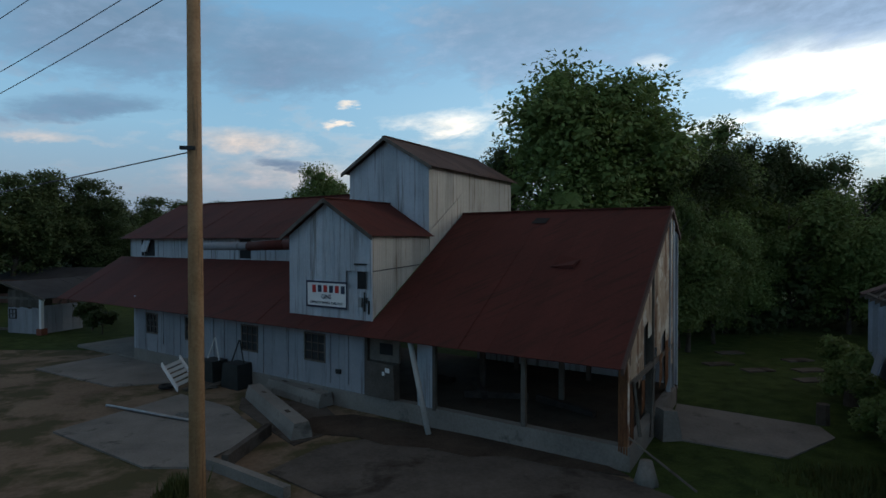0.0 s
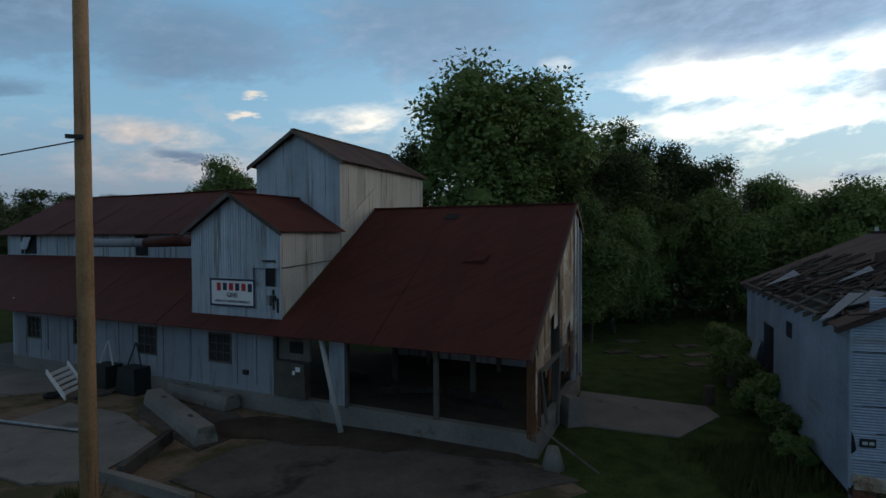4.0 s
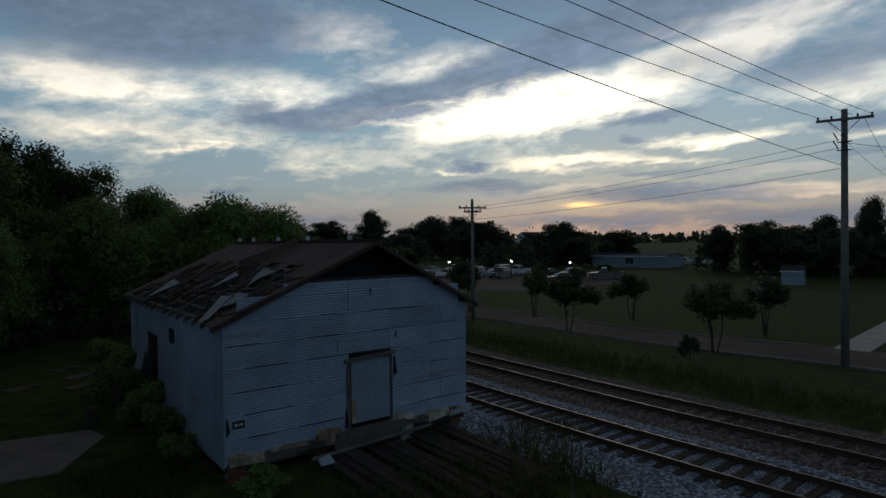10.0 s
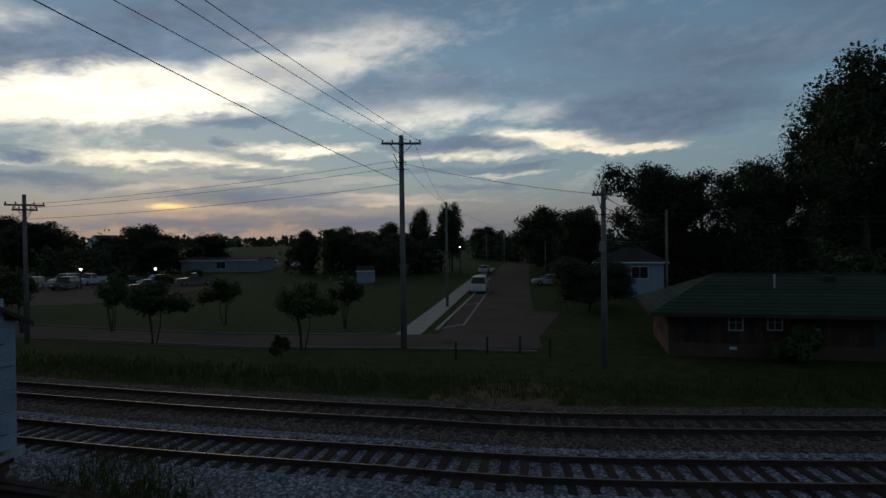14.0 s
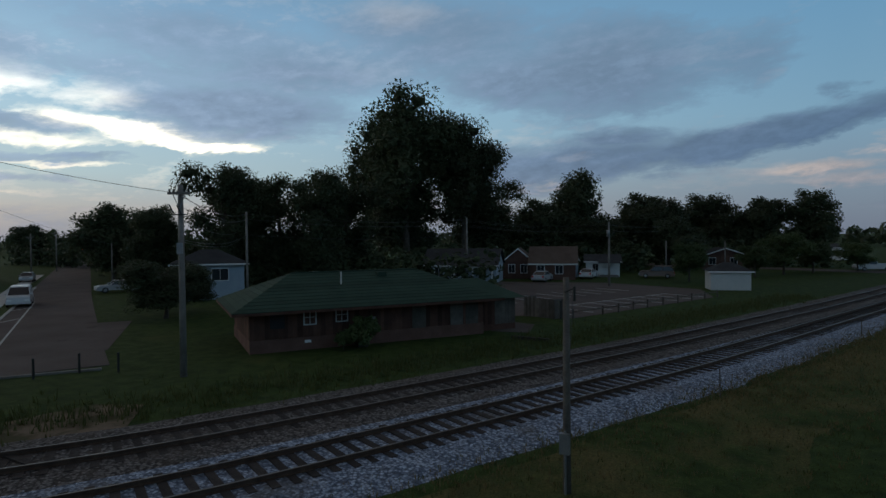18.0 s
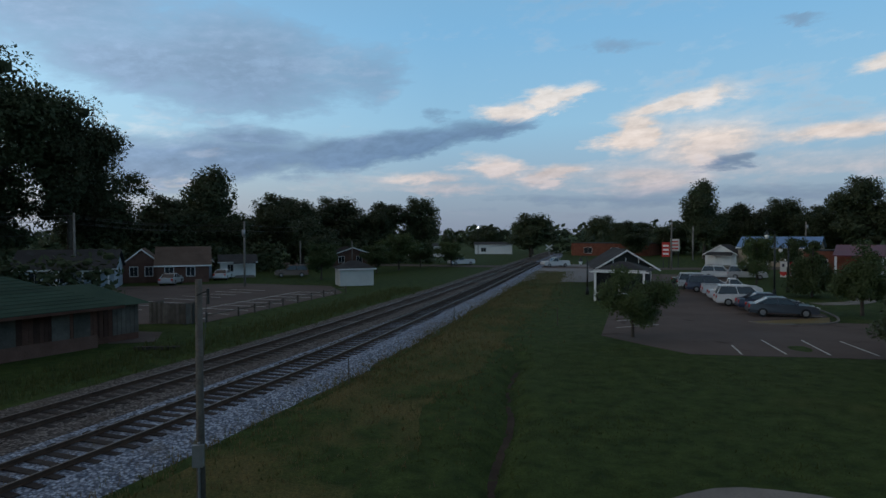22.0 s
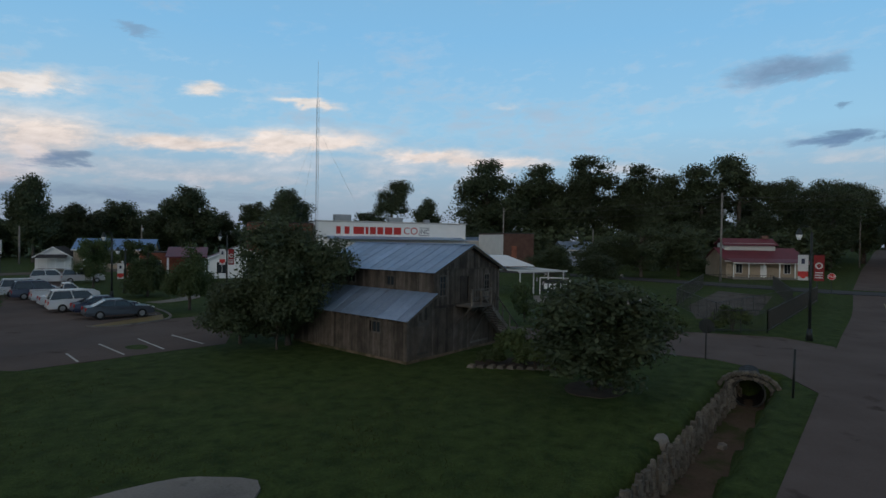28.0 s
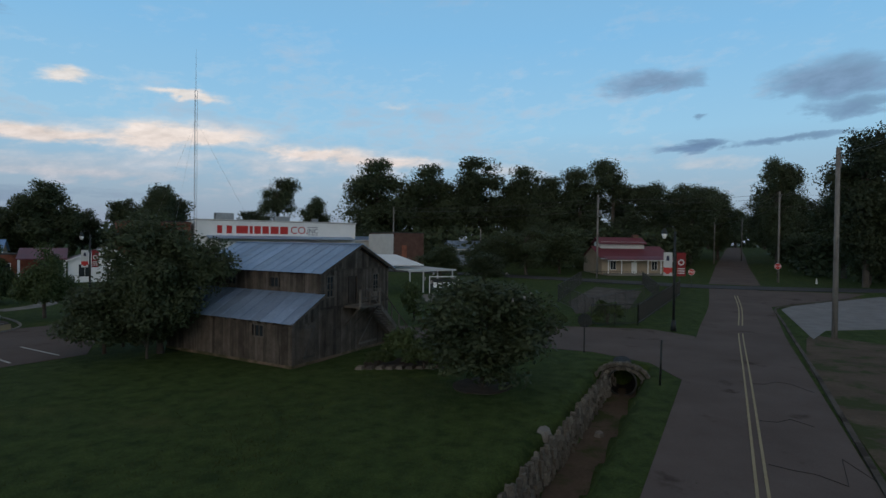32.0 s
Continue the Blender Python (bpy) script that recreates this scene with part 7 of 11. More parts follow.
def build_store():
    """The long white store with its painted name."""
    p, q = (-92.5, -76.0), (-116.5, -54.0)
    ang = heading(p, q)
    st, m = house("general_store", "long white masonry store with red painted lettering", "store", p, ang, 32.0, 16.0, 8.9, 0.0, WHITE, GREY_ROOF, gable="flat", z=0.9)
    part("parapet_cap", Geo(m).box(-0.2, 32.2, -0.2, 0.1, 8.95, 9.15), OFF_WHITE, st)
    part("awning_roof", Geo(m).slab([(2.0, -2.5, 5.6), (31.0, -2.5, 5.6), (31.0, -0.01, 6.1), (2.0, -0.01, 6.1)], 0.1), ROOF_BLUE, st)
    part("rooftop_unit", Geo(m).box(16.5, 19.6, 6.0, 8.0, 9.0, 10.3), STEEL, st)
    part("rooftop_unit", Geo(m).box(24.5, 25.8, 6.0, 7.0, 9.0, 10.0), STEEL, st)
    part("rooftop_tank", Geo(m).box(4.5, 8.0, 5.0, 7.0, 9.0, 10.6), STEEL, st)
    # painted name, shown as plain bars, one for each character
    for x, w in ((3.95, 0.9), (5.65, 1.0), (7.45, 2.2), (9.95, 0.6), (10.85, 1.25), (12.4, 1.25), (14.0, 1.6), (15.9, 1.6)):
        part("name_bar", Geo(m).box(x, x + w, -0.03, -0.005, 6.5, 8.0), RED_PAINT, st, "red painted bar of lettering")
    out = (math.sin(radians(ang)), -math.cos(radians(ang)))
    cx, cy, _ = m(19.8, -0.02, 0)
    text_part("lettering", "CO.", 2.1, (cx, cy, 8.15), facing(out), RED_PAINT, st)
    cx, cy, _ = m(22.6, -0.02, 0)
    text_part("lettering", "INC", 1.35, (cx, cy, 8.1), facing(out), NAVY_PAINT, st)
    for z in (6.42, 7.95):
        part("underline", Geo(m).box(21.5, 23.7, -0.03, -0.005, z, z + 0.1), NAVY_PAINT, st)
    house("store_annex", "lower white store annex with grey metal roof", "store", (-114.0, -56.5), heading((-114.0, -56.5), (-124, -47)), 15.0, 12.0, 5.2, 0.8, OFF_WHITE, ROOF_BLUE, z=1.2, gable="x", overhang=0.2)
    an, am = house("brick_wing", "brick end wing with blank red doorway", "store", (-107.5, -42.0), heading((-108.2, -40.9), (-112.3, -37.2)), 6.5, 12.0, 6.8, 0.0, DULL_BRICK, GREY_ROOF, z=1.1, gable="flat")
    part("painted_side", Geo(am).box(-0.05, -0.006, 0.4, 12.0, 0.0, 6.6), OFF_WHITE, an, "whitewashed side wall")
    part("blocked_window", Geo(am).box(1.6, 2.7, -0.04, -0.01, 1.8, 4.4), BRICK, an)
    house("tin_shed", "grey tin shed behind the brick wing", "shed", (-118.0, -33.0), heading((-118, -33), (-123, -25)), 9.0, 8.0, 3.6, 1.6, TIN_BARE, ROOF_BLUE)


build_store()
# the tan wall colour carries the shade of the porch
rh, rhm = house("red_roof_house", "cream house, walls toned tan for porch shade, with red metal roof and long white porch", "house", (-103.5, -2.9), 112.5, 12.0, 9.0, 2.9, 1.9, TAN, RED_ROOF, windows=((1.5, 0.9, 0.9, 1.4), (8.8, 0.9, 0.9, 1.4)), door=5.2, porch=(0.2, 11.8, 2.2, 2.7, 6))
part("dormer", Geo(rhm).box(1.0, 9.0, 3.5, 6.5, 4.4, 5.6), OFF_WHITE, rh)
part("dormer_roof", Geo(rhm).slab([(0.7, 3.0, 5.3), (9.3, 3.0, 5.3), (9.3, 5.2, 6.4), (0.7, 5.2, 6.4)], 0.08), RED_ROOF, rh)
part("dormer_roof", Geo(rhm).slab([(0.7, 7.4, 5.3), (9.3, 7.4, 5.3), (9.3, 5.2, 6.4), (0.7, 5.2, 6.4)], 0.08), RED_ROOF, rh)
part("chimney", Geo(rhm).box(7.6, 8.6, 5.0, 5.7, 5.4, 6.9), DULL_BRICK, rh)
house("hill_house", "pale house half hidden by trees on the hill", "house", (-148.0, 52.0), 105, 12.0, 9.0, 3.0, 2.0, PALE_BLUE, GREY_ROOF, windows=((2.0, 0.9, 1.2, 1.4), (7.0, 0.9, 1.2, 1.4)))
cm = axes((-64.6, -23.6), (-0.85, 0.52), (-0.52, -0.85))
cn = thing("service_canopy", (-66.8, -22.2, 0.35), "long flat white canopy on thin posts", "canopy")
part("canopy_sheet", Geo(cm).slab([(-1.0, -1.5, 3.05), (6.4, -1.5, 2.95), (6.4, 4.5, 3.1), (-1.0, 4.5, 3.2)], 0.10), OFF_WHITE, cn)
part("canopy_fascia", Geo(cm).box(-1.0, 6.4, -1.56, -1.5, 2.82, 3.02), OFF_WHITE, cn)
part("canopy_slope", Geo(cm).slab([(-4.0, 0.5, 3.6), (3.0, 0.5, 3.5), (3.0, 6.0, 4.6), (-4.0, 6.0, 4.7)], 0.10), WHITE, cn, "white sloping roof behind the canopy")
for a in (-0.6, 1.4, 3.6, 6.0):
    part("canopy_post", Geo(cm).box(a, a + 0.12, -1.3, -1.18, 0.2, 2.9), OFF_WHITE, cn)
sf = thing("sign_rack", (-66.0, -19.4, 0.35), "white tubular rack with lettered panel in the yard", "sign")
fm = axes((-65.0, -21.0), (-0.45, 0.893), (-0.893, -0.45))
part("rack_frame", Geo(fm).box(0.0, 3.5, -0.04, 0.04, 2.2, 2.3).box(0.0, 0.09, -0.04, 0.04, 0.2, 2.2).box(3.41, 3.5, -0.04, 0.04, 0.2, 2.2), WHITE, sf)
part("panel", Geo(fm).box(0.2, 3.3, -0.02, 0.02, 0.7, 2.0), DARK_METAL, sf)
for k in range(5):
    part("name_bar", Geo(fm).box(0.5 + k * 0.55, 0.9 + k * 0.55, 0.022, 0.03, 1.0, 1.6), WHITE, sf)
    part("name_bar", Geo(fm).box(0.5 + k * 0.55, 0.9 + k * 0.55, -0.03, -0.022, 1.0, 1.6), WHITE, sf)
# the shed behind the gin yard
def build_yard_shed():
    """An old open-sided shed: a gabled roof over a small tin-clad room and a bare carport."""
    c, s = math.cos(radians(-27)), math.sin(radians(-27))
    m = axes((-26.5, 45.9), (c, s), (-s, c))
    x, y, _ = m(3.5, 2.5, 0)
    sh = thing("yard_shed", (x, y, 0), "open-sided shed with sagging dark roof and white tin room", "shed")
    W, L, E, P = 7.2, 6.0, 2.62, 3.55
    for a0, n in ((-0.3, 5), (W + 0.3, 5)):
        for k in range(n):
            b0, b1 = -0.4 + (L + 0.8) * k / n, -0.4 + (L + 0.8) * (k + 1) / n
            sag = 0.10 * math.sin(math.pi * (k + 0.5) / n)
            part("roof_sheet", Geo(m).slab([(a0, b0, E - 0.1 - sag), (W / 2, b0, P - sag * 0.5), (W / 2, b1, P - sag * 0.5), (a0, b1, E - 0.1 - sag)], 0.05), GREY_ROOF, sh)
    for a0 in (-0.3, W + 0.3):
        part("bargeboard", Geo(m).hexa([(a0, -0.45, E - 0.28), (W / 2, -0.45, P - 0.16), (W / 2, -0.4, P - 0.16), (a0, -0.4, E - 0.28)], [(a0, -0.45, E - 0.12), (W / 2, -0.45, P), (W / 2, -0.4, P), (a0, -0.4, E - 0.12)]), WOOD_GREY, sh)
    part("tie_beam", Geo(m).box(0.2, W - 0.3, -0.06, 0.06, E - 0.30, E - 0.14), WOOD_GREY, sh)
    for a, b in ((0.2, 0.0), (1.2, 4.6), (2.4, 5.4), (0.2, 5.6), (3.4, 5.6)):
        part("post", Geo(m).box(a, a + 0.16, b, b + 0.16, -0.1, E - 0.1), WOOD_GREY, sh)
    part("knee_brace", Geo(m).tube((1.35, 4.7, 0.4), (2.35, 5.4, 2.2), 0.05, 0.05, 4), WOOD_GREY, sh)
    k = 3.55
    while k < 6.5:
        part("wall_sheet", Geo(m).box(k, k + 0.36, 0.06 + random.uniform(0, 0.02), 0.10, 0.02, 1.75 + random.uniform(-0.05, 0.05)), GREY_BOARD, sh)
        part("dark_board", Geo(m).box(k, k + 0.35, 0.07, 0.10, 1.82, E - 0.05 + 0.4 * min(1.0, (W - k) / 3.6)), WOOD_GREY, sh)
        k += 0.37
    for b in (0.12, 0.9, 1.7, 2.5):
        part("wall_sheet", Geo(m).box(6.46, 6.5, b, b + 0.78, 0.02, 1.9), GREY_BOARD, sh)
        part("wall_sheet", Geo(m).box(3.52, 3.56, b, b + 0.78, 0.02, 2.2), WOOD_GREY, sh)
    barred_window(sh, m, 3.75, 4.3, 1.05, 1.6, 0.05, 2, 2, DARK_METAL)
    part("corner_post", Geo(m).box(6.62, 6.82, -0.08, 0.12, 0.4, E - 0.15), WHITE, sh, "white corner post")
    part("brick_pier", Geo(m).box(6.5, 6.95, -0.2, 0.25, -0.1, 0.42), BRICK, sh, "red brick pier")
    part("roof_strut", Geo(m).tube((6.8, -0.05, 1.9), (7.4, -0.3, 2.4), 0.04, 0.04, 4), WHITE, sh)
    part("loose_timber", Geo(m).box(-1.0, 3.2, 0.8, 1.0, 0.0, 0.16), WOOD_GREY, sh)


build_yard_shed()
house("green_cottage", "low cottage seen under the trees", "house", (-36.0, 66.0), -15, 12.0, 7.0, 2.4, 1.0, DULL_BRICK, GREY_ROOF, windows=((2.0, 0.9, 1.0, 1.1), (7.0, 0.9, 1.0, 1.1)), trim=DULL_BRICK)

# ---- roads, lots and slabs ----
def line_of(*pts, step=4.0):
    return smooth_line(pts, step) if len(pts) > 2 else [(pts[0][0] + (pts[1][0] - pts[0][0]) * k / 12, pts[0][1] + (pts[1][1] - pts[0][1]) * k / 12) for k in range(13)]


def road(name, pts, half, mat, label, lift=0.03):
    return structure(name, strip(pts, half, lift), mat, label, "road")


MAIN = ((-1.0, 0.9), (-8.0, 2.1), (-18.4, 3.8), (-32.0, 6.0), (-46.5, 8.3), (-62.0, 11.0), (-78.0, 13.2), (-86.0, 14.2))
road("road_main", line_of(*MAIN, step=2.0), 2.75, ASPHALT, "worn grey asphalt street with double yellow line")
road("road_cross", line_of((-108.0, -70.0), (-97.0, -22.0), (-89.5, 3.0), (-86.8, 13.0), (-88.7, 32.2), (-96.0, 62.0), (-108.0, 95.0)), 4.2, NEW_ASPHALT, "dark resurfaced cross street", lift=0.034)
road("road_hill", line_of((-90.0, 15.2), (-120.0, 20.0), (-145.0, 24.0), (-200.0, 33.5), (-280.0, 47.0), (-330.0, 56.0), step=6.0), 3.2, ASPHALT, "grey street climbing between trees")
overlay("road_mouth", [(-44.0, 5.0), (-46.4, 2.2), (-45.6, -3.9), (-41.9, -7.4), (-41.0, -13.0), (-42.5, -26.0), (-37.5, -26.5), (-36.2, -13.0), (-36.0, -5.0), (-35.6, -1.4), (-33.4, 1.6), (-29.7, 2.9), (-30.5, 4.4)], ASPHALT, "side street curving behind the barn", "road", lift=0.024)
overlay("road_mouth", [(-62.0, 12.6), (-65.5, 15.2), (-76.0, 24.5), (-82.0, 28.0), (-82.0, 15.0), (-74.0, 12.0)], ASPHALT, "flared corner of the street", "road", lift=0.026)
overlay("gravel_corner", [(-62.6, 14.6), (-66.6, 16.8), (-79.0, 28.6), (-70.0, 33.0), (-54.5, 24.0), (-50.0, 14.6), (-45.6, 12.6)], GRAVEL, "pale gravel apron at the corner", "gravel", lift=0.014)
overlay("dirt_verge", [(-36.0, 9.6), (-46.0, 12.3), (-47.5, 13.0), (-44.0, 17.5), (-36.0, 22.0), (-22.0, 18.0), (-10.0, 12.0), (-9.0, 6.0), (-20.0, 7.2)], DARK_DIRT, "bare brown dirt beside the kerb", "dirt", lift=0.012)


def painted(name, pts, half, mat, lift, parent):
    return part(name, strip(pts, half, lift, 0.012), mat, parent)


mark = thing("road_marking", (-30, 6, 0.03), "worn double yellow centre line on asphalt", "road marking", kind="structure")
cl = line_of(*MAIN, step=2.0)
for off in (-0.13, 0.13):
    painted("yellow_line", [p for p in shifted(cl, off) if -46.5 < p[0] < -6], 0.04, YELLOW_LINE, 0.042, mark)
    painted("yellow_line", [p for p in shifted(cl, off) if -76 < p[0] < -50], 0.05, YELLOW_LINE, 0.042, mark)
kerb = line_of((-11.0, 5.4), (-17.8, 6.6), (-34.9, 9.6), (-52.0, 12.4), (-62.0, 14.0), (-65.5, 16.0), (-77.3, 26.5), step=1.5)
structure("kerb", strip(kerb, 0.09, 0.075, 0.2), STAINED, "weathered concrete kerb", "kerb")
for k in range(4):
    x = -13.5 - k * 5.2 + random.uniform(-1, 1)
    g = Geo()
    y0 = 1.2 - x * 0.155
    pts = [(x + random.uniform(-0.4, 0.4) * j, y0 + j * 0.55, 0.036) for j in range(random.randint(4, 9))]
    g.path(pts, 0.012, 3)
    part("crack", g, BLACK, mark, "dark crack in the asphalt")

# across the tracks
road("road_far", line_of((110.0, 86.0), (76.0, 44.0), (60.0, 24.0), (49.8, 11.4), (40.0, -1.4), (35.6, -10.5), (32.2, -17.5), step=2.5), 2.7, ASPHALT, "narrow asphalt lane beside the lawn")
road("road_street", line_of((31.0, -14.2), (36.4, -17.0), (66.0, -32.8), (90.0, -46.0), (150.0, -79.0), (235.0, -125.0), step=5.0), 3.3, ASPHALT, "asphalt street running away between trees", lift=0.034)
structure("pavement", strip(line_of((37.6, -11.6), (60.0, -23.8), (87.3, -38.6), (120.0, -57.0)), 0.85, 0.06), PALE_CONCRETE, "pale concrete footpath", "pavement")
structure("kerb", strip(line_of((38.6, -14.0), (66.0, -29.3), (88.0, -41.3)), 0.12, 0.10), PALE_CONCRETE, "pale concrete kerb", "kerb")
structure("kerb", strip(line_of((80.0, 43.0), (53.3, 12.2), (42.8, -1.4), (38.2, -11.2), step=2.0), 0.12, 0.10), CONCRETE, "low concrete kerb", "kerb")
structure("kerb", strip(line_of((46.2, 10.4), (37.4, -1.3), (32.6, -10.5), (28.6, -16.6), step=2.0), 0.12, 0.10), CONCRETE, "low concrete kerb", "kerb")
bay = thing("parking_marking", (52, -23, 0.03), "white parking bay lines on the street", "road marking", kind="structure")
for a, b in (((40.0, -16.6), (66.0, -30.8)), ((39.2, -14.6), (40.6, -16.8)), ((52.0, -21.4), (53.4, -23.8)), ((60.0, -25.8), (61.4, -28.4))):
    painted("white_line", [a, b], 0.06, WHITE_LINE, 0.045, bay)
overlay("car_park", [(72.0, 10.0), (74.0, 30.0), (92.0, 44.0), (125.0, 40.0), (118.0, 8.0), (100.0, -1.0), (86.0, 3.0)], ASPHALT, "asphalt car park beyond the lawn", "car park", lift=0.02)
overlay("driveway", [(33.6, -19.4), (36.0, -18.6), (45.5, -25.4), (44.0, -27.4)], ASPHALT, "narrow worn drive beside the depot", "drive", lift=0.016)
overlay("depot_apron", [(17.0, -35.5), (19.5, -40.5), (15.5, -39.5), (14.5, -36.0)], ASPHALT, "asphalt apron at the end of the depot", "apron", lift=0.016)
overlay("car_park", [(21.4, -42.7), (14.0, -43.9), (6.3, -64.7), (8.6, -73.5), (20.8, -78.7), (36.0, -74.5), (30.5, -59.6)], ASPHALT, "empty asphalt car park with faded bays", "car park", lift=0.02)
bays = thing("parking_marking", (15, -58, 0.03), "faded white bay lines on empty car park", "road marking", kind="structure")
for k in range(9):
    t = k / 8
    x, y = 14.6 - 7.4 * t, -45.5 - 19.0 * t
    painted("white_line", [(x, y), (x + 4.4, y - 1.9)], 0.06, WHITE_LINE, 0.032, bays)
    painted("white_line", [(x + 8.2, y - 3.6), (x + 12.6, y - 5.5)], 0.06, WHITE_LINE, 0.032, bays)
painted("white_line", [(19.0, -46.5), (11.2, -66.5)], 0.06, WHITE_LINE, 0.036, bays)
overlay("car_park", [(-12.4, -35.7), (-15.1, -29.7), (-25.2, -27.4), (-36.5, -37.6), (-30.2, -39.2), (-32.6, -43.0), (-35.5, -52.0), (-42.5, -72.0), (-50.0, -84.0), (-39.0, -90.0), (-33.0, -76.0), (-21.1, -56.8)], ASPHALT, "reddish-grey asphalt car park", "car park", lift=0.022)
bays = thing("parking_marking", (-22, -31, 0.03), "white bay lines on car park", "road marking", kind="structure")
for a, b in (((-18.6, -31.9), (-17.7, -29.4)), ((-21.2, -33.2), (-20.0, -29.2)), ((-23.5, -33.0), (-22.1, -28.8)), ((-25.5, -32.5), (-24.4, -28.4)), ((-27.6, -43.5), (-31.8, -42.3)), ((-28.4, -46.4), (-33.0, -45.0)), ((-14.4, -38.5), (-17.8, -39.6)), ((-15.6, -41.6), (-19.0, -42.7))):
    painted("white_line", [a, b], 0.05, WHITE_LINE, 0.036, bays)
structure("kerb", strip(line_of((-24.8, -40.3), (-25.4, -39.0), (-30.0, -39.0), (-33.2, -43.2), (-36.0, -52.0), step=1.0), 0.08, 0.09), CONCRETE, "concrete island kerb", "kerb")
overlay("verge_island", [(-25.0, -40.2), (-25.5, -39.2), (-30.0, -39.2), (-31.8, -41.6)], DRY_GRASS, "dry grass island", "verge", lift=0.06)
overlay("gravel_crossing", [(-13.5, -80.0), (-24.5, -76.0), (-38.0, -92.0), (-46.0, -118.0), (-32.0, -122.0), (-21.5, -100.0)], GRAVEL, "pale gravel beside the rail crossing", "gravel", lift=0.015)
road("road_crossing", line_of((-95.0, -88.0), (-60.0, -98.0), (-32.0, -110.0), (4.0, -124.0), (60.0, -146.0)), 3.2, ASPHALT, "street crossing the railway", lift=0.036)
structure("pavement", strip(line_of((-37.0, -50.0), (-41.0, -50.5), (-44.8, -54.0), (-48.5, -63.4), (-57.5, -80.5), step=2.0), 0.9, 0.03), CONCRETE, "curving concrete walk", "pavement")
road("road_shops", line_of((-44.0, -42.0), (-52.0, -56.0), (-60.0, -78.0), (-72.0, -100.0)), 3.0, ASPHALT, "street in front of the shops", lift=0.026)

# the gin yard
overlay("gin_yard", [(-70.0, 70.0), (-44.0, 50.0), (-24.0, 38.0), (-13.0, 36.0), (-11.3, 33.4), (7.2, 14.9), (7.6, 12.6), (4.0, 11.6), (-2.0, 10.0), (-8.0, 12.0), (-16.0, 16.0), (-30.0, 26.0), (-60.0, 44.0)], DIRT, "bare trodden dirt yard with tufts of grass", "yard", lift=0.012)
overlay("concrete_slab", [(-9.7, 20.9), (-5.7, 17.2), (-4.4, 17.0), (-2.9, 19.6), (-4.6, 23.0), (-6.9, 25.2)], CONCRETE, "cracked concrete slab in the gin yard", "slab", lift=0.07)
overlay("concrete_slab", [(-15.3, 31.3), (-12.9, 34.6), (-9.3, 31.2), (-8.0, 27.4), (-10.2, 27.0)], CONCRETE, "broken concrete slab with weeds in the joints", "slab", lift=0.07)
overlay("concrete_slab", [(-4.4, 24.4), (-1.2, 23.0), (-0.2, 20.0), (-1.8, 18.4), (-2.6, 19.8), (-4.2, 22.8)], STAINED, "oil-stained concrete apron", "slab", lift=0.05)
overlay("concrete_slab", [(-2.3, 16.4), (-0.9, 18.2), (1.5, 19.0), (6.9, 14.6), (7.7, 13.2), (1.0, 12.6)], STAINED, "dusty stained concrete apron before the dock", "slab", lift=0.05)
overlay("oil_stain", [(-1.4, 21.2), (0.0, 21.3), (1.8, 20.0), (4.2, 18.0), (6.8, 15.7), (7.2, 14.6), (5.4, 15.6), (4.4, 16.5), (3.3, 16.6), (2.2, 17.5), (0.9, 18.0), (0.1, 18.9), (-1.2, 19.4), (-1.8, 20.4)], SOIL, "dark oily soil along the dock", "soil", lift=0.06)
overlay("concrete_slab", [(12.2, 20.8), (15.4, 17.5), (15.0, 16.4), (12.3, 15.1), (9.8, 17.3)], CONCRETE, "mossy concrete slab between the buildings", "slab", lift=0.05)
slab_ring = [(-8.0 + 3.2 * math.cos(a) * (1 + 0.06 * math.sin(5 * a)), -11.6 + 2.1 * math.sin(a) * (1 + 0.07 * math.cos(4 * a))) for a in (2 * math.pi * k / 26 for k in range(26))]
overlay("concrete_slab", slab_ring, CONCRETE, "worn round-edged concrete pad in the lawn", "slab", lift=0.07)
structure("drain_bed", strip([(drain_line(y), y) for y in (-12.0 - 0.8 * k for k in range(22))], 0.13, -0.40, 0.05), SOIL, "dark narrow strip along the bottom of the lawn drain", "ditch")
overlay("bare_patch", [(18.9, -11.4), (19.8, -9.4), (22.0, -7.6), (23.6, -8.5), (23.3, -10.8), (22.9, -12.7), (21.2, -13.6)], DIRT, "pale sandy patch by the tracks", "bare patch", lift=0.015)


def kerb_wall():
    g = strip([(-4.3, 17.3), (-3.4, 16.5), (-1.6, 14.7)], 0.11, 0.30, 0.4)
    structure("retaining_kerb", g, CONCRETE, "low chipped concrete wall in the yard", "wall")
    structure("retaining_kerb", strip([(-3.5, 16.9), (-2.7, 19.6)], 0.1, 0.38, 0.45), STAINED, "low stained wall of an old pit", "wall")


kerb_wall()


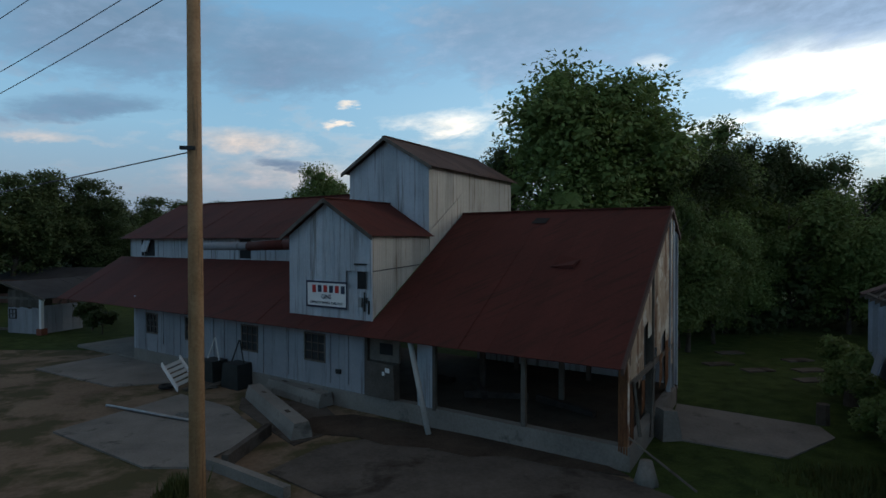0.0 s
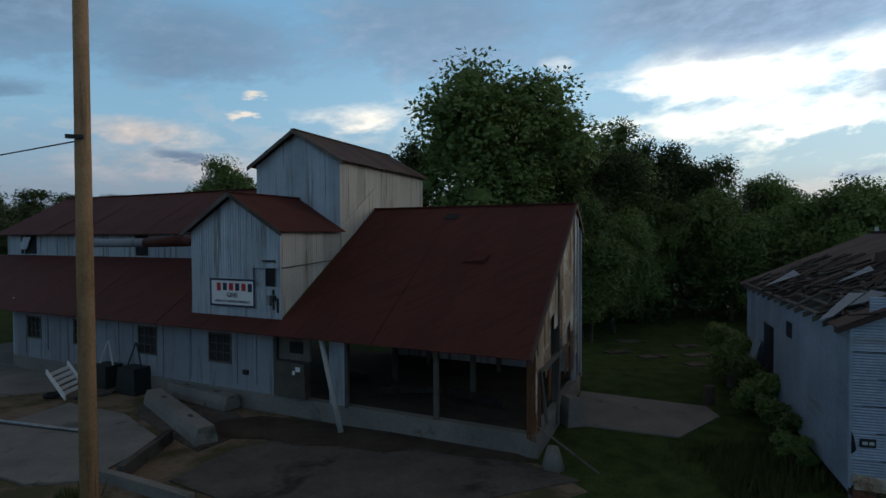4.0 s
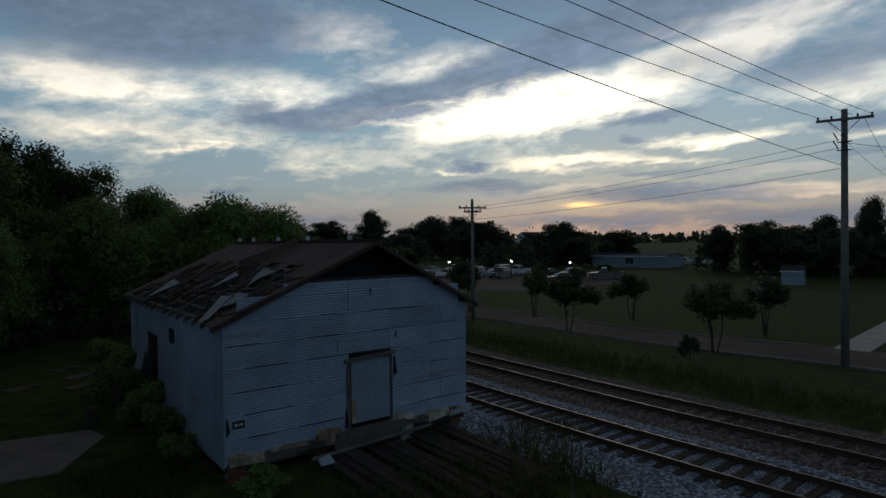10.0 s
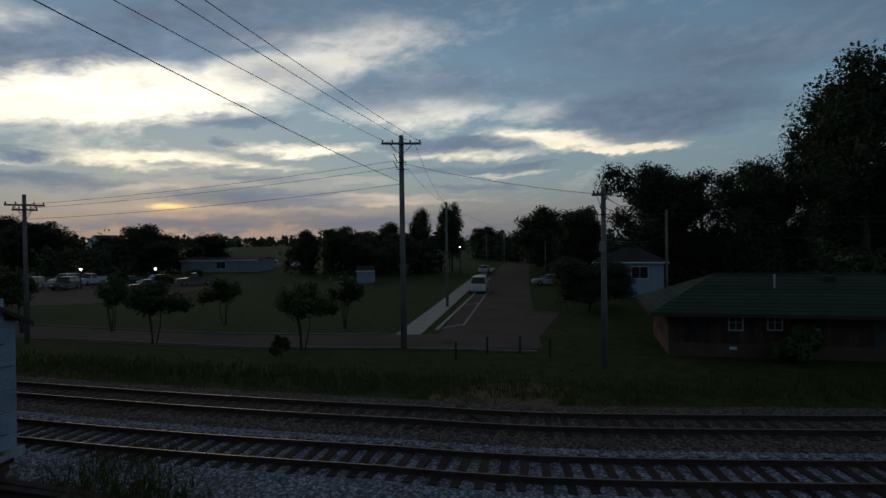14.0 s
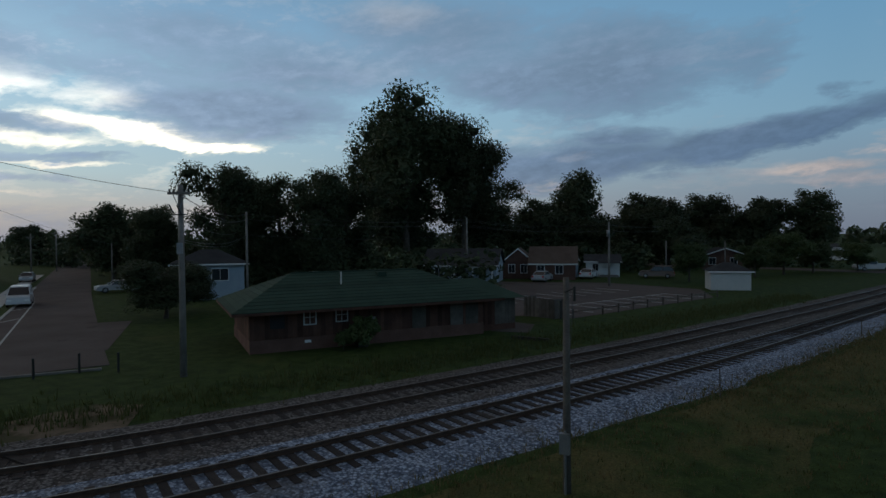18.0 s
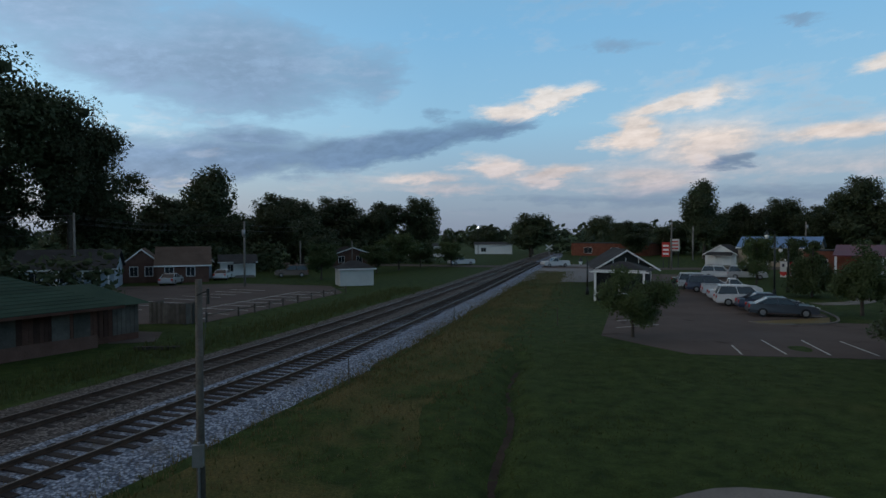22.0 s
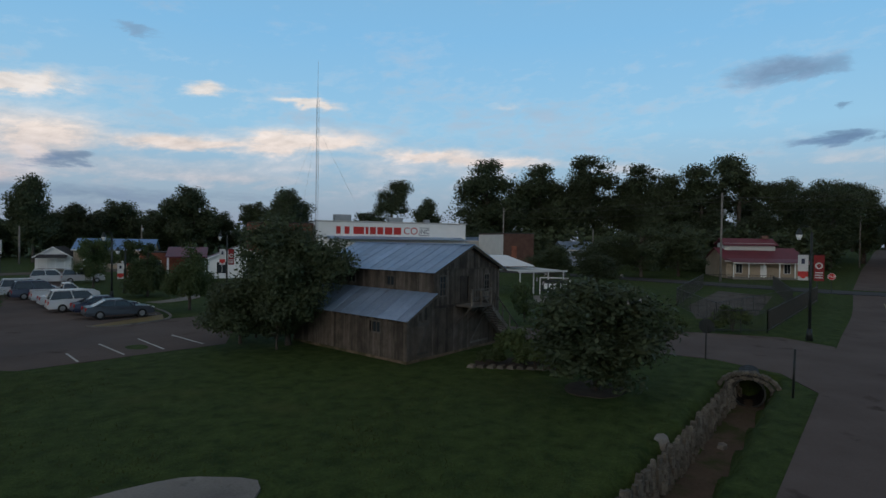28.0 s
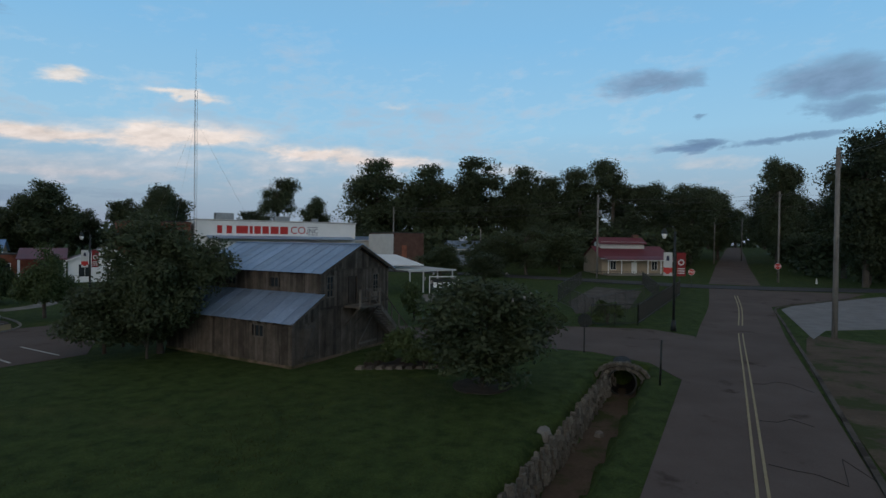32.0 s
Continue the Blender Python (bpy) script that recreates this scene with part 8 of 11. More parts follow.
# ---- the brook and its culvert ----
def build_brook():
    wall = thing("stone_wall", (-22, -2.2, -0.4), "rough rubble stone wall lining the ditch", "wall", kind="structure")
    ln = smooth_line([(x, y - 0.72) for x, y in DITCH], 0.27)
    for k, (x, y) in enumerate(ln):
        for row in range(5):
            r = random.uniform(0.10, 0.17)
            cx, cy, cz = x + random.uniform(-0.1, 0.1), y + 0.09 * (1.4 - row * 0.42) + random.uniform(-0.07, 0.07), -0.98 + row * 0.215 + random.uniform(-0.06, 0.06)
            g = Geo()
            ring = [(cx + r * random.uniform(0.75, 1.1) * math.cos(a), cy + r * random.uniform(0.7, 1.0) * math.sin(a)) for a in (0.3, 1.3, 2.2, 3.3, 4.3, 5.3)]
            top = [(cx + (px - cx) * 0.75, cy + (py - cy) * 0.75, cz + 0.16 * random.uniform(0.8, 1.2)) for px, py in ring]
            g.hexa([(px, py, cz - 0.14) for px, py in ring], top)
            part("stone", g, STONE, wall)
    structure("brook_bed", strip(smooth_line([(x, y + 0.05) for x, y in DITCH], 0.6), 0.7, -1.02, 0.1), DARK_DIRT, "damp dark ditch bed", "ditch")
    cul = thing("culvert", (-30.6, 0.2, -0.5), "corrugated culvert mouth in a stone headwall", "culvert")
    g = Geo()
    n = 20
    for r, x0, x1 in ((0.62, -34.0, -30.25),):
        rings = []
        for i in range(16):
            x = x0 + (x1 - x0) * i / 15
            rr = r + 0.02 * (i % 2)
            rings.append([g.p(x, 0.2 + rr * math.cos(2 * math.pi * k / n), -0.42 + rr * math.sin(2 * math.pi * k / n)) for k in range(n)])
        for a, b in zip(rings, rings[1:]):
            for k in range(n):
                g.f.append([a[k], a[(k + 1) % n], b[(k + 1) % n], b[k]])
        g.f.append(rings[0])
    part("pipe", g, BLACK, cul)
    rim = Geo()
    for k in range(n):
        a0, a1 = 2 * math.pi * k / n, 2 * math.pi * (k + 1) / n
        q = lambda a, r, x: (x, 0.2 + r * math.cos(a), -0.42 + r * math.sin(a))
        rim.hexa([q(a0, 0.62, -30.3), q(a1, 0.62, -30.3), q(a1, 0.70, -30.3), q(a0, 0.70, -30.3)], [q(a0, 0.62, -30.15), q(a1, 0.62, -30.15), q(a1, 0.70, -30.15), q(a0, 0.70, -30.15)])
    part("rim", rim, DARK_METAL, cul)
    for k in range(34):
        a = math.pi * (-0.15 + 1.3 * k / 33)
        for ring in range(2):
            r = 0.86 + 0.26 * ring
            y, z = 0.2 + r * 1.15 * math.cos(a), -0.42 + r * math.sin(a) * 0.8
            s = random.uniform(0.11, 0.17)
            x = -30.25 + random.uniform(-0.1, 0.12)
            st = Geo()
            rg = [(y + s * random.uniform(0.8, 1.1) * math.cos(b), z + s * 0.8 * math.sin(b)) for b in (0.2, 1.4, 2.5, 3.6, 4.9)]
            st.hexa([(x - 0.2, p, q) for p, q in rg], [(x + 0.12, y + (p - y) * 0.8, z + (q - z) * 0.8) for p, q in rg])
            part("stone", st, STONE, cul)
    for x, y, s, h in ((-20.2, -2.35, 0.6, 0.16), (-23.5, -0.65, 0.4, -0.8)):
        g = Geo()
        ring = [(x + s * random.uniform(0.7, 1.1) * math.cos(a), y + s * 0.6 * random.uniform(0.7, 1.1) * math.sin(a)) for a in (0.2, 1.1, 2.0, 3.0, 4.1, 5.2)]
        g.hexa([(p, q, h - 0.4) for p, q in ring], [(x + (p - x) * 0.7, y + (q - y) * 0.7, h - 0.08) for p, q in ring])
        ob = part("boulder", g, CONCRETE)
        tagged(ob, "pale flat boulder beside the ditch", "boulder", "boulders at the ditch")


build_brook()


# ---- trees ----
def leaf_cloud(g, c, r, n, size, rnd, squash=0.8, heart=0.34):
    """One clump: a rough dark heart of packed foliage with leaf sprays standing out all round it."""
    c = Vector(c)
    core = []
    for i in range(4):
        lat = (-0.9, -0.35, 0.35, 0.95)[i]
        ring = []
        for j in range(6):
            a = (j + 0.5 * (i % 2)) * math.pi / 3
            q = Vector((math.cos(a) * math.cos(lat), math.sin(a) * math.cos(lat), math.sin(lat) * squash)) * r * heart * rnd.uniform(0.7, 1.25)
            ring.append(g.p(*(c + q)))
        core.append(ring)
    for lo, hi in zip(core, core[1:]):
        for j in range(6):
            g.f.append([lo[j], lo[(j + 1) % 6], hi[(j + 1) % 6], hi[j]])
    g.f.append(core[0][::-1])
    g.f.append(core[-1])
    gen = np.random.default_rng(rnd.randrange(1 << 30))

    def unit(a):
        return a / np.maximum(1e-6, np.linalg.norm(a, axis=1, keepdims=True))

    d = unit(gen.normal(0, 1, (n, 3)) + (0, 0, 0.12))
    p = np.array(c) + d * (1, 1, squash) * r * (0.42 + 0.75 * gen.random((n, 1)) ** 0.8)
    u = unit(d * gen.uniform(0.2, 0.9, (n, 1)) + unit(gen.normal(0, 1, (n, 3)) * (1, 1, 0.7) - (0, 0, 0.2)))
    w = unit(np.cross(u, d + (0.01, 0, 0.6)))
    s = size * gen.uniform(0.6, 1.35, (n, 1))
    quad = np.stack((p - u * s, p + w * s * 0.55, p + u * s, p - w * s * 0.55), axis=1).reshape(-1, 3)
    k = len(g.v)
    g.v.extend(map(tuple, quad.tolist()))
    g.f.extend([q, q + 1, q + 2, q + 3] for q in range(k, k + 4 * n, 4))


def limb(g, p, q, r0, r1, rnd, n=6):
    """A bent, tapered limb."""
    P, Q = Vector(p), Vector(q)
    mid = (P + Q) / 2 + Vector((rnd.uniform(-1, 1), rnd.uniform(-1, 1), rnd.uniform(-0.3, 0.6))) * (Q - P).length * 0.08
    rm = (r0 + r1) / 2
    g.tube(P, mid, r0, rm, n, caps=False)
    g.tube(mid, Q, rm, r1, n, caps=True)


def tree_model(seed, height=16.0, width=10.0, low=0.25, clumps=46, leaves=150, size=0.26, leaf=None, kind="broad", stems=1, bloom=0):
    """Trunk, limbs and a ragged crown of leaf clumps; stands at the origin."""
    rnd = random.Random(seed)
    wood, crown = Geo(), Geo()
    cz, hz = height * (low + 1) / 2, height * (1 - low) / 2
    def inside(u):
        """How far out the crown reaches at this height and bearing."""
        turn = math.atan2(u.y, u.x)
        if kind == "cone":
            return 0.95 * (1 - (u.z + 1) / 2) + 0.08
        if kind == "flat":
            return (1 - abs(u.z) ** 3) ** 0.5 * (0.75 + 0.25 * math.sin(4 * turn + seed))
        if kind == "lobed":
            return (1 - abs(u.z) ** 2.2) ** 0.5 * (0.80 + 0.20 * math.sin(3 * turn + seed + 2 * u.z))
        return (1 - u.z * u.z) ** 0.5 * (0.88 + 0.12 * math.sin(4 * turn + seed))

    # boughs first, then clumps round each bough, so that the outline is scalloped
    boughs, tries = [], 0
    want, gap = (max(5, clumps // 6), 0.42) if kind != "cone" else (clumps // 2, 0.16)
    while len(boughs) < want and tries < 4000:
        tries += 1
        u = Vector((rnd.uniform(-1, 1), rnd.uniform(-1, 1), rnd.uniform(-1, 1)))
        lim, rad = inside(u), math.hypot(u.x, u.y)
        if rad > lim or rad < lim * (0.35 if kind != "cone" else 0.75) and u.z < 0.45:
            continue
        if any((u - q).length < gap for q in boughs):
            continue
        boughs.append(u)
    centres = [(u.x * width / 2 * 0.74, u.y * width / 2 * 0.74, cz + u.z * hz * 0.78) for u in boughs]
    while len(centres) < clumps:
        u = rnd.choice(boughs)
        d = Vector((rnd.gauss(0, 1), rnd.gauss(0, 1), rnd.gauss(0.35, 0.8))).normalized() * rnd.uniform(0.6, 1.0)
        reach = 0.20 if kind != "cone" else 0.07
        centres.append((u.x * width / 2 * 0.74 + d.x * width * reach, u.y * width / 2 * 0.74 + d.y * width * reach, min(height * 0.97, cz + u.z * hz * 0.78 + d.z * hz * 2 * reach * (0.55 if kind == "flat" else 0.8))))
    centres = [c for c in centres if sum(math.dist(c, o) < 0.24 * max(width, height * 0.6) for o in centres) > 3]
    base_r = max(0.05, height * 0.018 + width * 0.006)
    tops = []
    for s in range(stems):
        lean = Vector((rnd.uniform(-1, 1), rnd.uniform(-1, 1), 0)) * (width * (0.18 if stems > 1 else 0.03))
        foot = Vector((rnd.uniform(-1, 1), rnd.uniform(-1, 1), 0)) * (0.1 if stems > 1 else 0.0)
        fork = foot + lean * 0.5 + Vector((0, 0, height * (low + 0.12)))
        top = foot + lean + Vector((0, 0, height * 0.8))
        wood.tube(foot - Vector((0, 0, 0.3)), fork, base_r / stems ** 0.5 * 1.15, base_r / stems ** 0.5 * 0.75, 8, caps=False)
        limb(wood, fork, top, base_r / stems ** 0.5 * 0.75, base_r * 0.15, rnd)
        tops.append((fork, top))
    for i, c in enumerate(centres):
        if i % 2 == 0:
            f, t = tops[i % len(tops)]
            k = min(1.0, max(0.0, (c[2] - f.z) / max(0.1, t.z - f.z) - 0.25))
            limb(wood, f + (t - f) * k, c, base_r * 0.28, base_r * 0.06, rnd, 5)
    for c in centres:
        r = (width + height * 0.5) * rnd.uniform(0.06, 0.11)
        leaf_cloud(crown, c, r, leaves, size * 1.08, rnd, heart=0.34 if height > 2.5 else 0.05)
    return wood, crown, leaf or LEAF


def plant(name, model, label, category, places, group="", grow=1.0):
    """Stands the first tree and copies it to the other places: x, y, height, width, of the model's own size hm, wm."""
    (wood, crown, leaf), hm, wm = model
    first = None
    for i, (x, y, h, w) in enumerate(places):
        h, w = h * grow, w * (0.5 + 0.5 * grow)
        m = Matrix.LocRotScale((x, y, land(x, y)), Euler((0, 0, (x * 7.3 + y * 3.1) % 6.28)), (w / wm, w / wm, h / hm))
        if first is None:
            first = thing(name, (0, 0, 0), label, category, group)
            part("trunk", wood, BARK, first, smooth=True)
            part("crown", crown, leaf, first)
            first.matrix_basis = m
        else:
            c = first.copy()
            scene.collection.objects.link(c)
            c.matrix_basis = m
            for ch in first.children:
                o = ch.copy()
                scene.collection.objects.link(o)
                o.parent = c
    return first


TALL_A = (tree_model(11, 16, 10, 0.20, 72, 380, 0.14, LEAF, "lobed"), 16, 10)
TALL_B = (tree_model(12, 16, 10, 0.10, 70, 340, 0.15, LEAF_DARK, "broad"), 16, 10)
TALL_C = (tree_model(13, 16, 10, 0.10, 70, 320, 0.15, LEAF_DARK, "lobed"), 16, 10)
FAR_A = (tree_model(14, 16, 12, 0.05, 74, 230, 0.24, LEAF_DULL, "broad"), 16, 12)
FAR_B = (tree_model(15, 16, 12, 0.08, 74, 220, 0.24, LEAF_DULL, "lobed"), 16, 12)
LOW_A = (tree_model(16, 10, 9, 0.02, 66, 320, 0.13, LEAF, "lobed"), 10, 9)
# earlier models again, in the duller and darker leaf
TALL_D = ((TALL_C[0][0], TALL_C[0][1], LEAF_DULL), 16, 10)
TALL_E = ((TALL_A[0][0], TALL_A[0][1], LEAF_DULL), 16, 10)
TALL_F = ((TALL_B[0][0], TALL_B[0][1], LEAF_DULL), 16, 10)
LOW_B = ((LOW_A[0][0], LOW_A[0][1], LEAF_DULL), 10, 9)
plant("broadleaf_tree", TALL_A, "tall leafy tree with dense dark green crown behind the gin", "tree", [(15.1, 37.0, 18.6, 13.0), (20.6, 39.6, 16.2, 9.5), (-3.8, 69.9, 15.3, 8.5), (28.1, 43.8, 16.2, 9.5)], "trees behind the gin")
plant("broadleaf_tree", TALL_C, "tall tree at the edge of the wood", "tree", [(12.6, 45.0, 15.4, 8.5), (34.3, 46.8, 16.6, 8.5), (39.9, 47.5, 15.1, 8.0), (24.6, 43.5, 15.2, 7.5), (38.3, 48.7, 15.2, 9.0), (47.2, 46.1, 12.9, 9.0), (23.8, 39.0, 14.0, 7.5)], "trees behind the gin")
plant("bushy_tree", LOW_A, "low bushy tree filling the wood edge", "tree", [(42.1, 42.8, 12.3, 9.5), (40.0, 33.3, 10.6, 9.5), (41.0, 29.0, 9.9, 8.5), (31.1, 38.0, 10.3, 9.0), (24.8, 36.3, 8.4, 6.5), (43.1, 35.8, 11.0, 9.5), (32.5, 34.5, 7.9, 6.5), (27.5, 37.5, 8.0, 6.5), (36.0, 36.5, 8.6, 7.5), (18.5, 30.5, 7.0, 5.5), (37.5, 31.0, 7.0, 6.0), (31.5, 27.5, 4.2, 4.0), (46.0, 28.0, 8.5, 8.0), (18.6, 31.6, 9.5, 5.0), (21.5, 32.6, 7.5, 5.0)], "bushy trees at the wood edge")
plant("broadleaf_tree", TALL_B, "dark leafy tree beyond the yard shed", "tree", [(-34.5, 66.6, 14.5, 10.5), (-33.4, 70.5, 15.4, 10.5), (-30.0, 73.7, 14.8, 10.5), (-40.0, 60.5, 14.4, 11.0), (-38.4, 103.1, 14.6, 13.0), (-34.0, 109.6, 15.2, 14.0), (-33.1, 125.7, 15.5, 15.0), (-27.3, 132.2, 16.0, 14.0), (-20.0, 138.3, 16.6, 14.0), (-12.0, 135.0, 15.5, 14.0), (-27.0, 72.0, 9.5, 8.0)], "trees beyond the shed")
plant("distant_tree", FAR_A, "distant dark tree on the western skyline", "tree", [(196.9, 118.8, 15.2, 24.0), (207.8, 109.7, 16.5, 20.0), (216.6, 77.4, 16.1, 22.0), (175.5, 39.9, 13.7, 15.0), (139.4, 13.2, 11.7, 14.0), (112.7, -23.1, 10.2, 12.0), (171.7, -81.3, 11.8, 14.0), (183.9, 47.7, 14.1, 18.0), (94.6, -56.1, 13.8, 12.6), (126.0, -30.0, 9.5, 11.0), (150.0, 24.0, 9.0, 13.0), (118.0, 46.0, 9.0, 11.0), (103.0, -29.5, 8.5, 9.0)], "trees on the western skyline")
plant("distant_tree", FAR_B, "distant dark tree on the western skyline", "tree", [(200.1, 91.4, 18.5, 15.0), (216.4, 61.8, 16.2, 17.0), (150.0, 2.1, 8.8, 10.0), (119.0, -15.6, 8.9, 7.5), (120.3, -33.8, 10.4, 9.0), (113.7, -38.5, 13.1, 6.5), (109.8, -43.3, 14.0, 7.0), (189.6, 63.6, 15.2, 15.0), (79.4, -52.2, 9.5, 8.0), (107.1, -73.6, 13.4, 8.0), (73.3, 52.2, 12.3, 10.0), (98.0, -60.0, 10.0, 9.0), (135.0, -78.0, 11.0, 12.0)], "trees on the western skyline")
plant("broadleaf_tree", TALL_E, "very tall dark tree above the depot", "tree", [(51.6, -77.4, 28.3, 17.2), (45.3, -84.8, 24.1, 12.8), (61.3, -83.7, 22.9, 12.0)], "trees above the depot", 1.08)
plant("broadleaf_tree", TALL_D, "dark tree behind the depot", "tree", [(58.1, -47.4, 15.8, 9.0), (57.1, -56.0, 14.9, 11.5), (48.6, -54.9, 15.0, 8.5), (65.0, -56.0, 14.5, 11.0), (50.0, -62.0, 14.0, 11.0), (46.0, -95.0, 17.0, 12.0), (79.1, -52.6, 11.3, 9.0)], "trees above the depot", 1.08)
plant("bushy_tree", LOW_B, "dense dark bush beside the depot drive", "tree", [(42.9, -29.5, 5.0, 7.4), (45.4, -33.0, 4.7, 6.0)], "bushes by the drive")
plant("distant_tree", FAR_A, "dark tree beyond the southern car park", "tree", [(40.1, -102.4, 12.5, 12.0), (27.3, -127.1, 14.4, 14.0), (5.9, -139.9, 13.3, 13.0), (26.1, -147.7, 11.6, 16.0), (48.0, -95.0, 12.0, 12.0), (-31.4, -217.8, 9.2, 15.0), (-41.9, -185.3, 11.0, 11.0), (-87.2, -212.8, 9.4, 18.0), (16.0, -112.0, 9.0, 10.0), (32.0, -108.0, 9.0, 11.0), (45.0, -112.0, 9.5, 12.0)], "trees beyond the south lot", 1.18)
plant("distant_tree", FAR_B, "dark tree beyond the southern car park", "tree", [(35.0, -114.8, 16.6, 13.0), (15.0, -139.2, 13.1, 15.0), (-4.5, -139.9, 13.2, 11.0), (-34.7, -156.2, 10.4, 13.0), (-72.7, -207.6, 10.8, 13.0), (54.0, -80.0, 13.0, 12.0), (20.0, -122.0, 11.5, 12.0)], "trees beyond the south lot", 1.18)
ROUND = (tree_model(21, 7, 7, 0.12, 60, 240, 0.11, LEAF_DARK, "broad"), 7, 7)
plant("round_tree", ROUND, "round-headed tree along the railway verge", "tree", [(11.2, -84.3, 5.6, 5.2), (0.4, -105.0, 6.9, 7.6), (-3.7, -111.9, 5.4, 5.6), (-10.1, -117.6, 5.2, 6.0), (4.0, -98.0, 5.0, 5.0)], "trees along the verge")
plant("distant_tree", FAR_B, "dark tree behind the shops", "tree", [(-70.3, -132.5, 16.7, 11.0), (-97.9, -145.0, 13.3, 13.4), (-101.9, -123.3, 16.4, 14.0), (-120.4, -133.8, 11.2, 11.0), (-122.2, -110.9, 16.8, 14.2), (-158.0, -86.3, 15.6, 11.0), (-84.0, -150.0, 10.0, 13.0), (-112.0, -150.0, 11.5, 14.0)], "trees behind the shops", 1.12)
plant("distant_tree", FAR_A, "dark tree behind the shops", "tree", [(-87.8, -145.6, 13.4, 12.0), (-104.2, -134.3, 12.8, 13.0), (-121.2, -119.2, 14.7, 11.0), (-140.0, -120.0, 12.5, 14.0), (-150.0, -100.0, 13.0, 14.0), (-170.0, -70.0, 14.0, 16.0), (-60.0, -150.0, 9.5, 12.0), (-76.0, -160.0, 9.5, 12.0)], "trees behind the shops", 1.12)
PINE = (tree_model(22, 20, 11, 0.40, 46, 220, 0.2, LEAF_DULL, "flat"), 20, 11)
plant("pine_tree", PINE, "tall pine with flat layered crown", "tree", [(-118.4, -74.7, 19.5, 10.1), (-110.5, -101.4, 16.5, 8.6), (-150.0, -1.8, 25.5, 14.4), (-144.8, -9.4, 22.6, 12.5)], "pines")
plant("broadleaf_tree", TALL_F, "large dark oak behind the store", "tree", [(-134.0, -56.0, 24.6, 18.8), (-142.0, -45.3, 23.9, 17.6), (-147.6, -35.8, 26.2, 18.2), (-148.2, -23.8, 23.5, 16.3), (-144.3, -16.5, 20.4, 13.8), (-150.0, -24.0, 20.3, 16.0), (-150.0, -9.6, 19.1, 14.8), (-146.4, -43.2, 19.1, 16.0)], "oaks behind the store", 1.1)
plant("broadleaf_tree", TALL_D, "dark tree on the hill", "tree", [(-168.0, -2.0, 16.0, 14.0), (-149.8, 7.2, 19.0, 11.0), (-138.9, 14.5, 16.6, 11.0), (-188.8, 20.9, 21.5, 14.6), (-146.7, 33.3, 23.6, 10.5), (-92.6, 31.7, 21.0, 11.5), (-110.2, 34.7, 14.6, 11.5), (-216.7, 48.0, 20.0, 15.0), (-92.7, 36.5, 15.1, 11.3), (-160.0, 46.0, 16.0, 14.0), (-175.0, 14.0, 15.0, 14.0), (-205.0, 22.0, 15.0, 15.0), (-240.0, 60.0, 16.0, 18.0), (-250.0, 25.0, 16.0, 18.0), (-130.0, 50.0, 14.0, 12.0), (-172.8, 25.0, 17.8, 13.0), (-161.7, 36.8, 16.2, 12.0), (-198.7, 20.9, 17.1, 13.0), (-336.0, 57.0, 18.0, 22.0), (-300.0, 63.0, 16.0, 18.0), (-290.0, 38.0, 15.0, 16.0)], "trees on the hill", 1.12)
plant("bushy_tree", LOW_B, "low spreading tree near the cross street", "tree", [(-99.0, -15.0, 8.5, 11.0), (-104.0, -10.0, 8.0, 10.0), (-125.0, 2.5, 8.0, 10.0), (-139.5, 12.1, 9.0, 10.0), (-98.0, 34.0, 7.5, 8.0), (-105.0, 40.0, 7.5, 9.0), (-98.0, -22.0, 6.5, 9.0), (-86.0, -26.0, 5.5, 8.0), (-118.0, 31.5, 8.0, 8.0), (-80.0, -18.0, 4.5, 7.0), (-136.0, 0.5, 12.0, 14.0), (-141.0, -8.0, 12.5, 13.0), (-131.0, -14.0, 11.0, 13.0), (-150.0, 10.0, 12.0, 13.0), (-120.0, -4.0, 9.0, 11.0)], "low trees near the cross street")
SPREAD = (tree_model(31, 5.4, 6.0, 0.16, 66, 260, 0.085, LEAF_DARK, "lobed"), 5.4, 6.0)
plant("round_tree", SPREAD, "young round tree at the lot corner", "tree", [(-14.1, -34.9, 4.4, 4.6)], "car park trees")
CONE = (tree_model(32, 5.6, 5.0, 0.02, 70, 260, 0.09, LEAF_DARK, "cone"), 5.6, 5.0)
plant("cone_tree", CONE, "dense cone-shaped evergreen on the island", "tree", [(-40.6, -55.6, 6.7, 5.4)], "car park trees")
plant("cone_tree", (tree_model(40, 6.2, 4.8, 0.16, 60, 240, 0.09, LEAF_DARK, "cone"), 6.2, 4.8), "young tapering tree on the car park island", "tree", [(-35.2, -42.6, 6.3, 4.8)], "car park trees")
plant("round_tree", ROUND, "small tree on the car park island", "tree", [(-43.8, -69.8, 6.4, 5.0), (-52.0, -74.0, 6.0, 4.4)], "car park trees")
plant("evergreen_tree", (tree_model(33, 8.0, 7.5, 0.01, 90, 320, 0.10, LEAF_DULL, "lobed"), 8.0, 7.5), "broad dark evergreen crowding the barn", "tree", [(-26.8, -24.0, 7.5, 7.4)], "trees at the barn")
plant("large_shrub", (tree_model(34, 3.8, 4.2, 0.01, 60, 260, 0.08, LEAF_DULL, "broad"), 3.8, 4.2), "dense dark shrub beside the barn tree", "shrub", [(-25.6, -26.6, 4.1, 5.2), (-27.6, -27.4, 3.4, 3.8), (-25.4, -23.6, 3.0, 3.6)], "trees at the barn")
plant("magnolia", (tree_model(35, 5.7, 6.2, 0.06, 80, 190, 0.105, LEAF_DULL, "lobed", stems=3), 5.7, 6.2), "spreading magnolia with glossy leaves and few white flowers", "tree", [(-25.6, -5.7, 4.9, 7.2)])
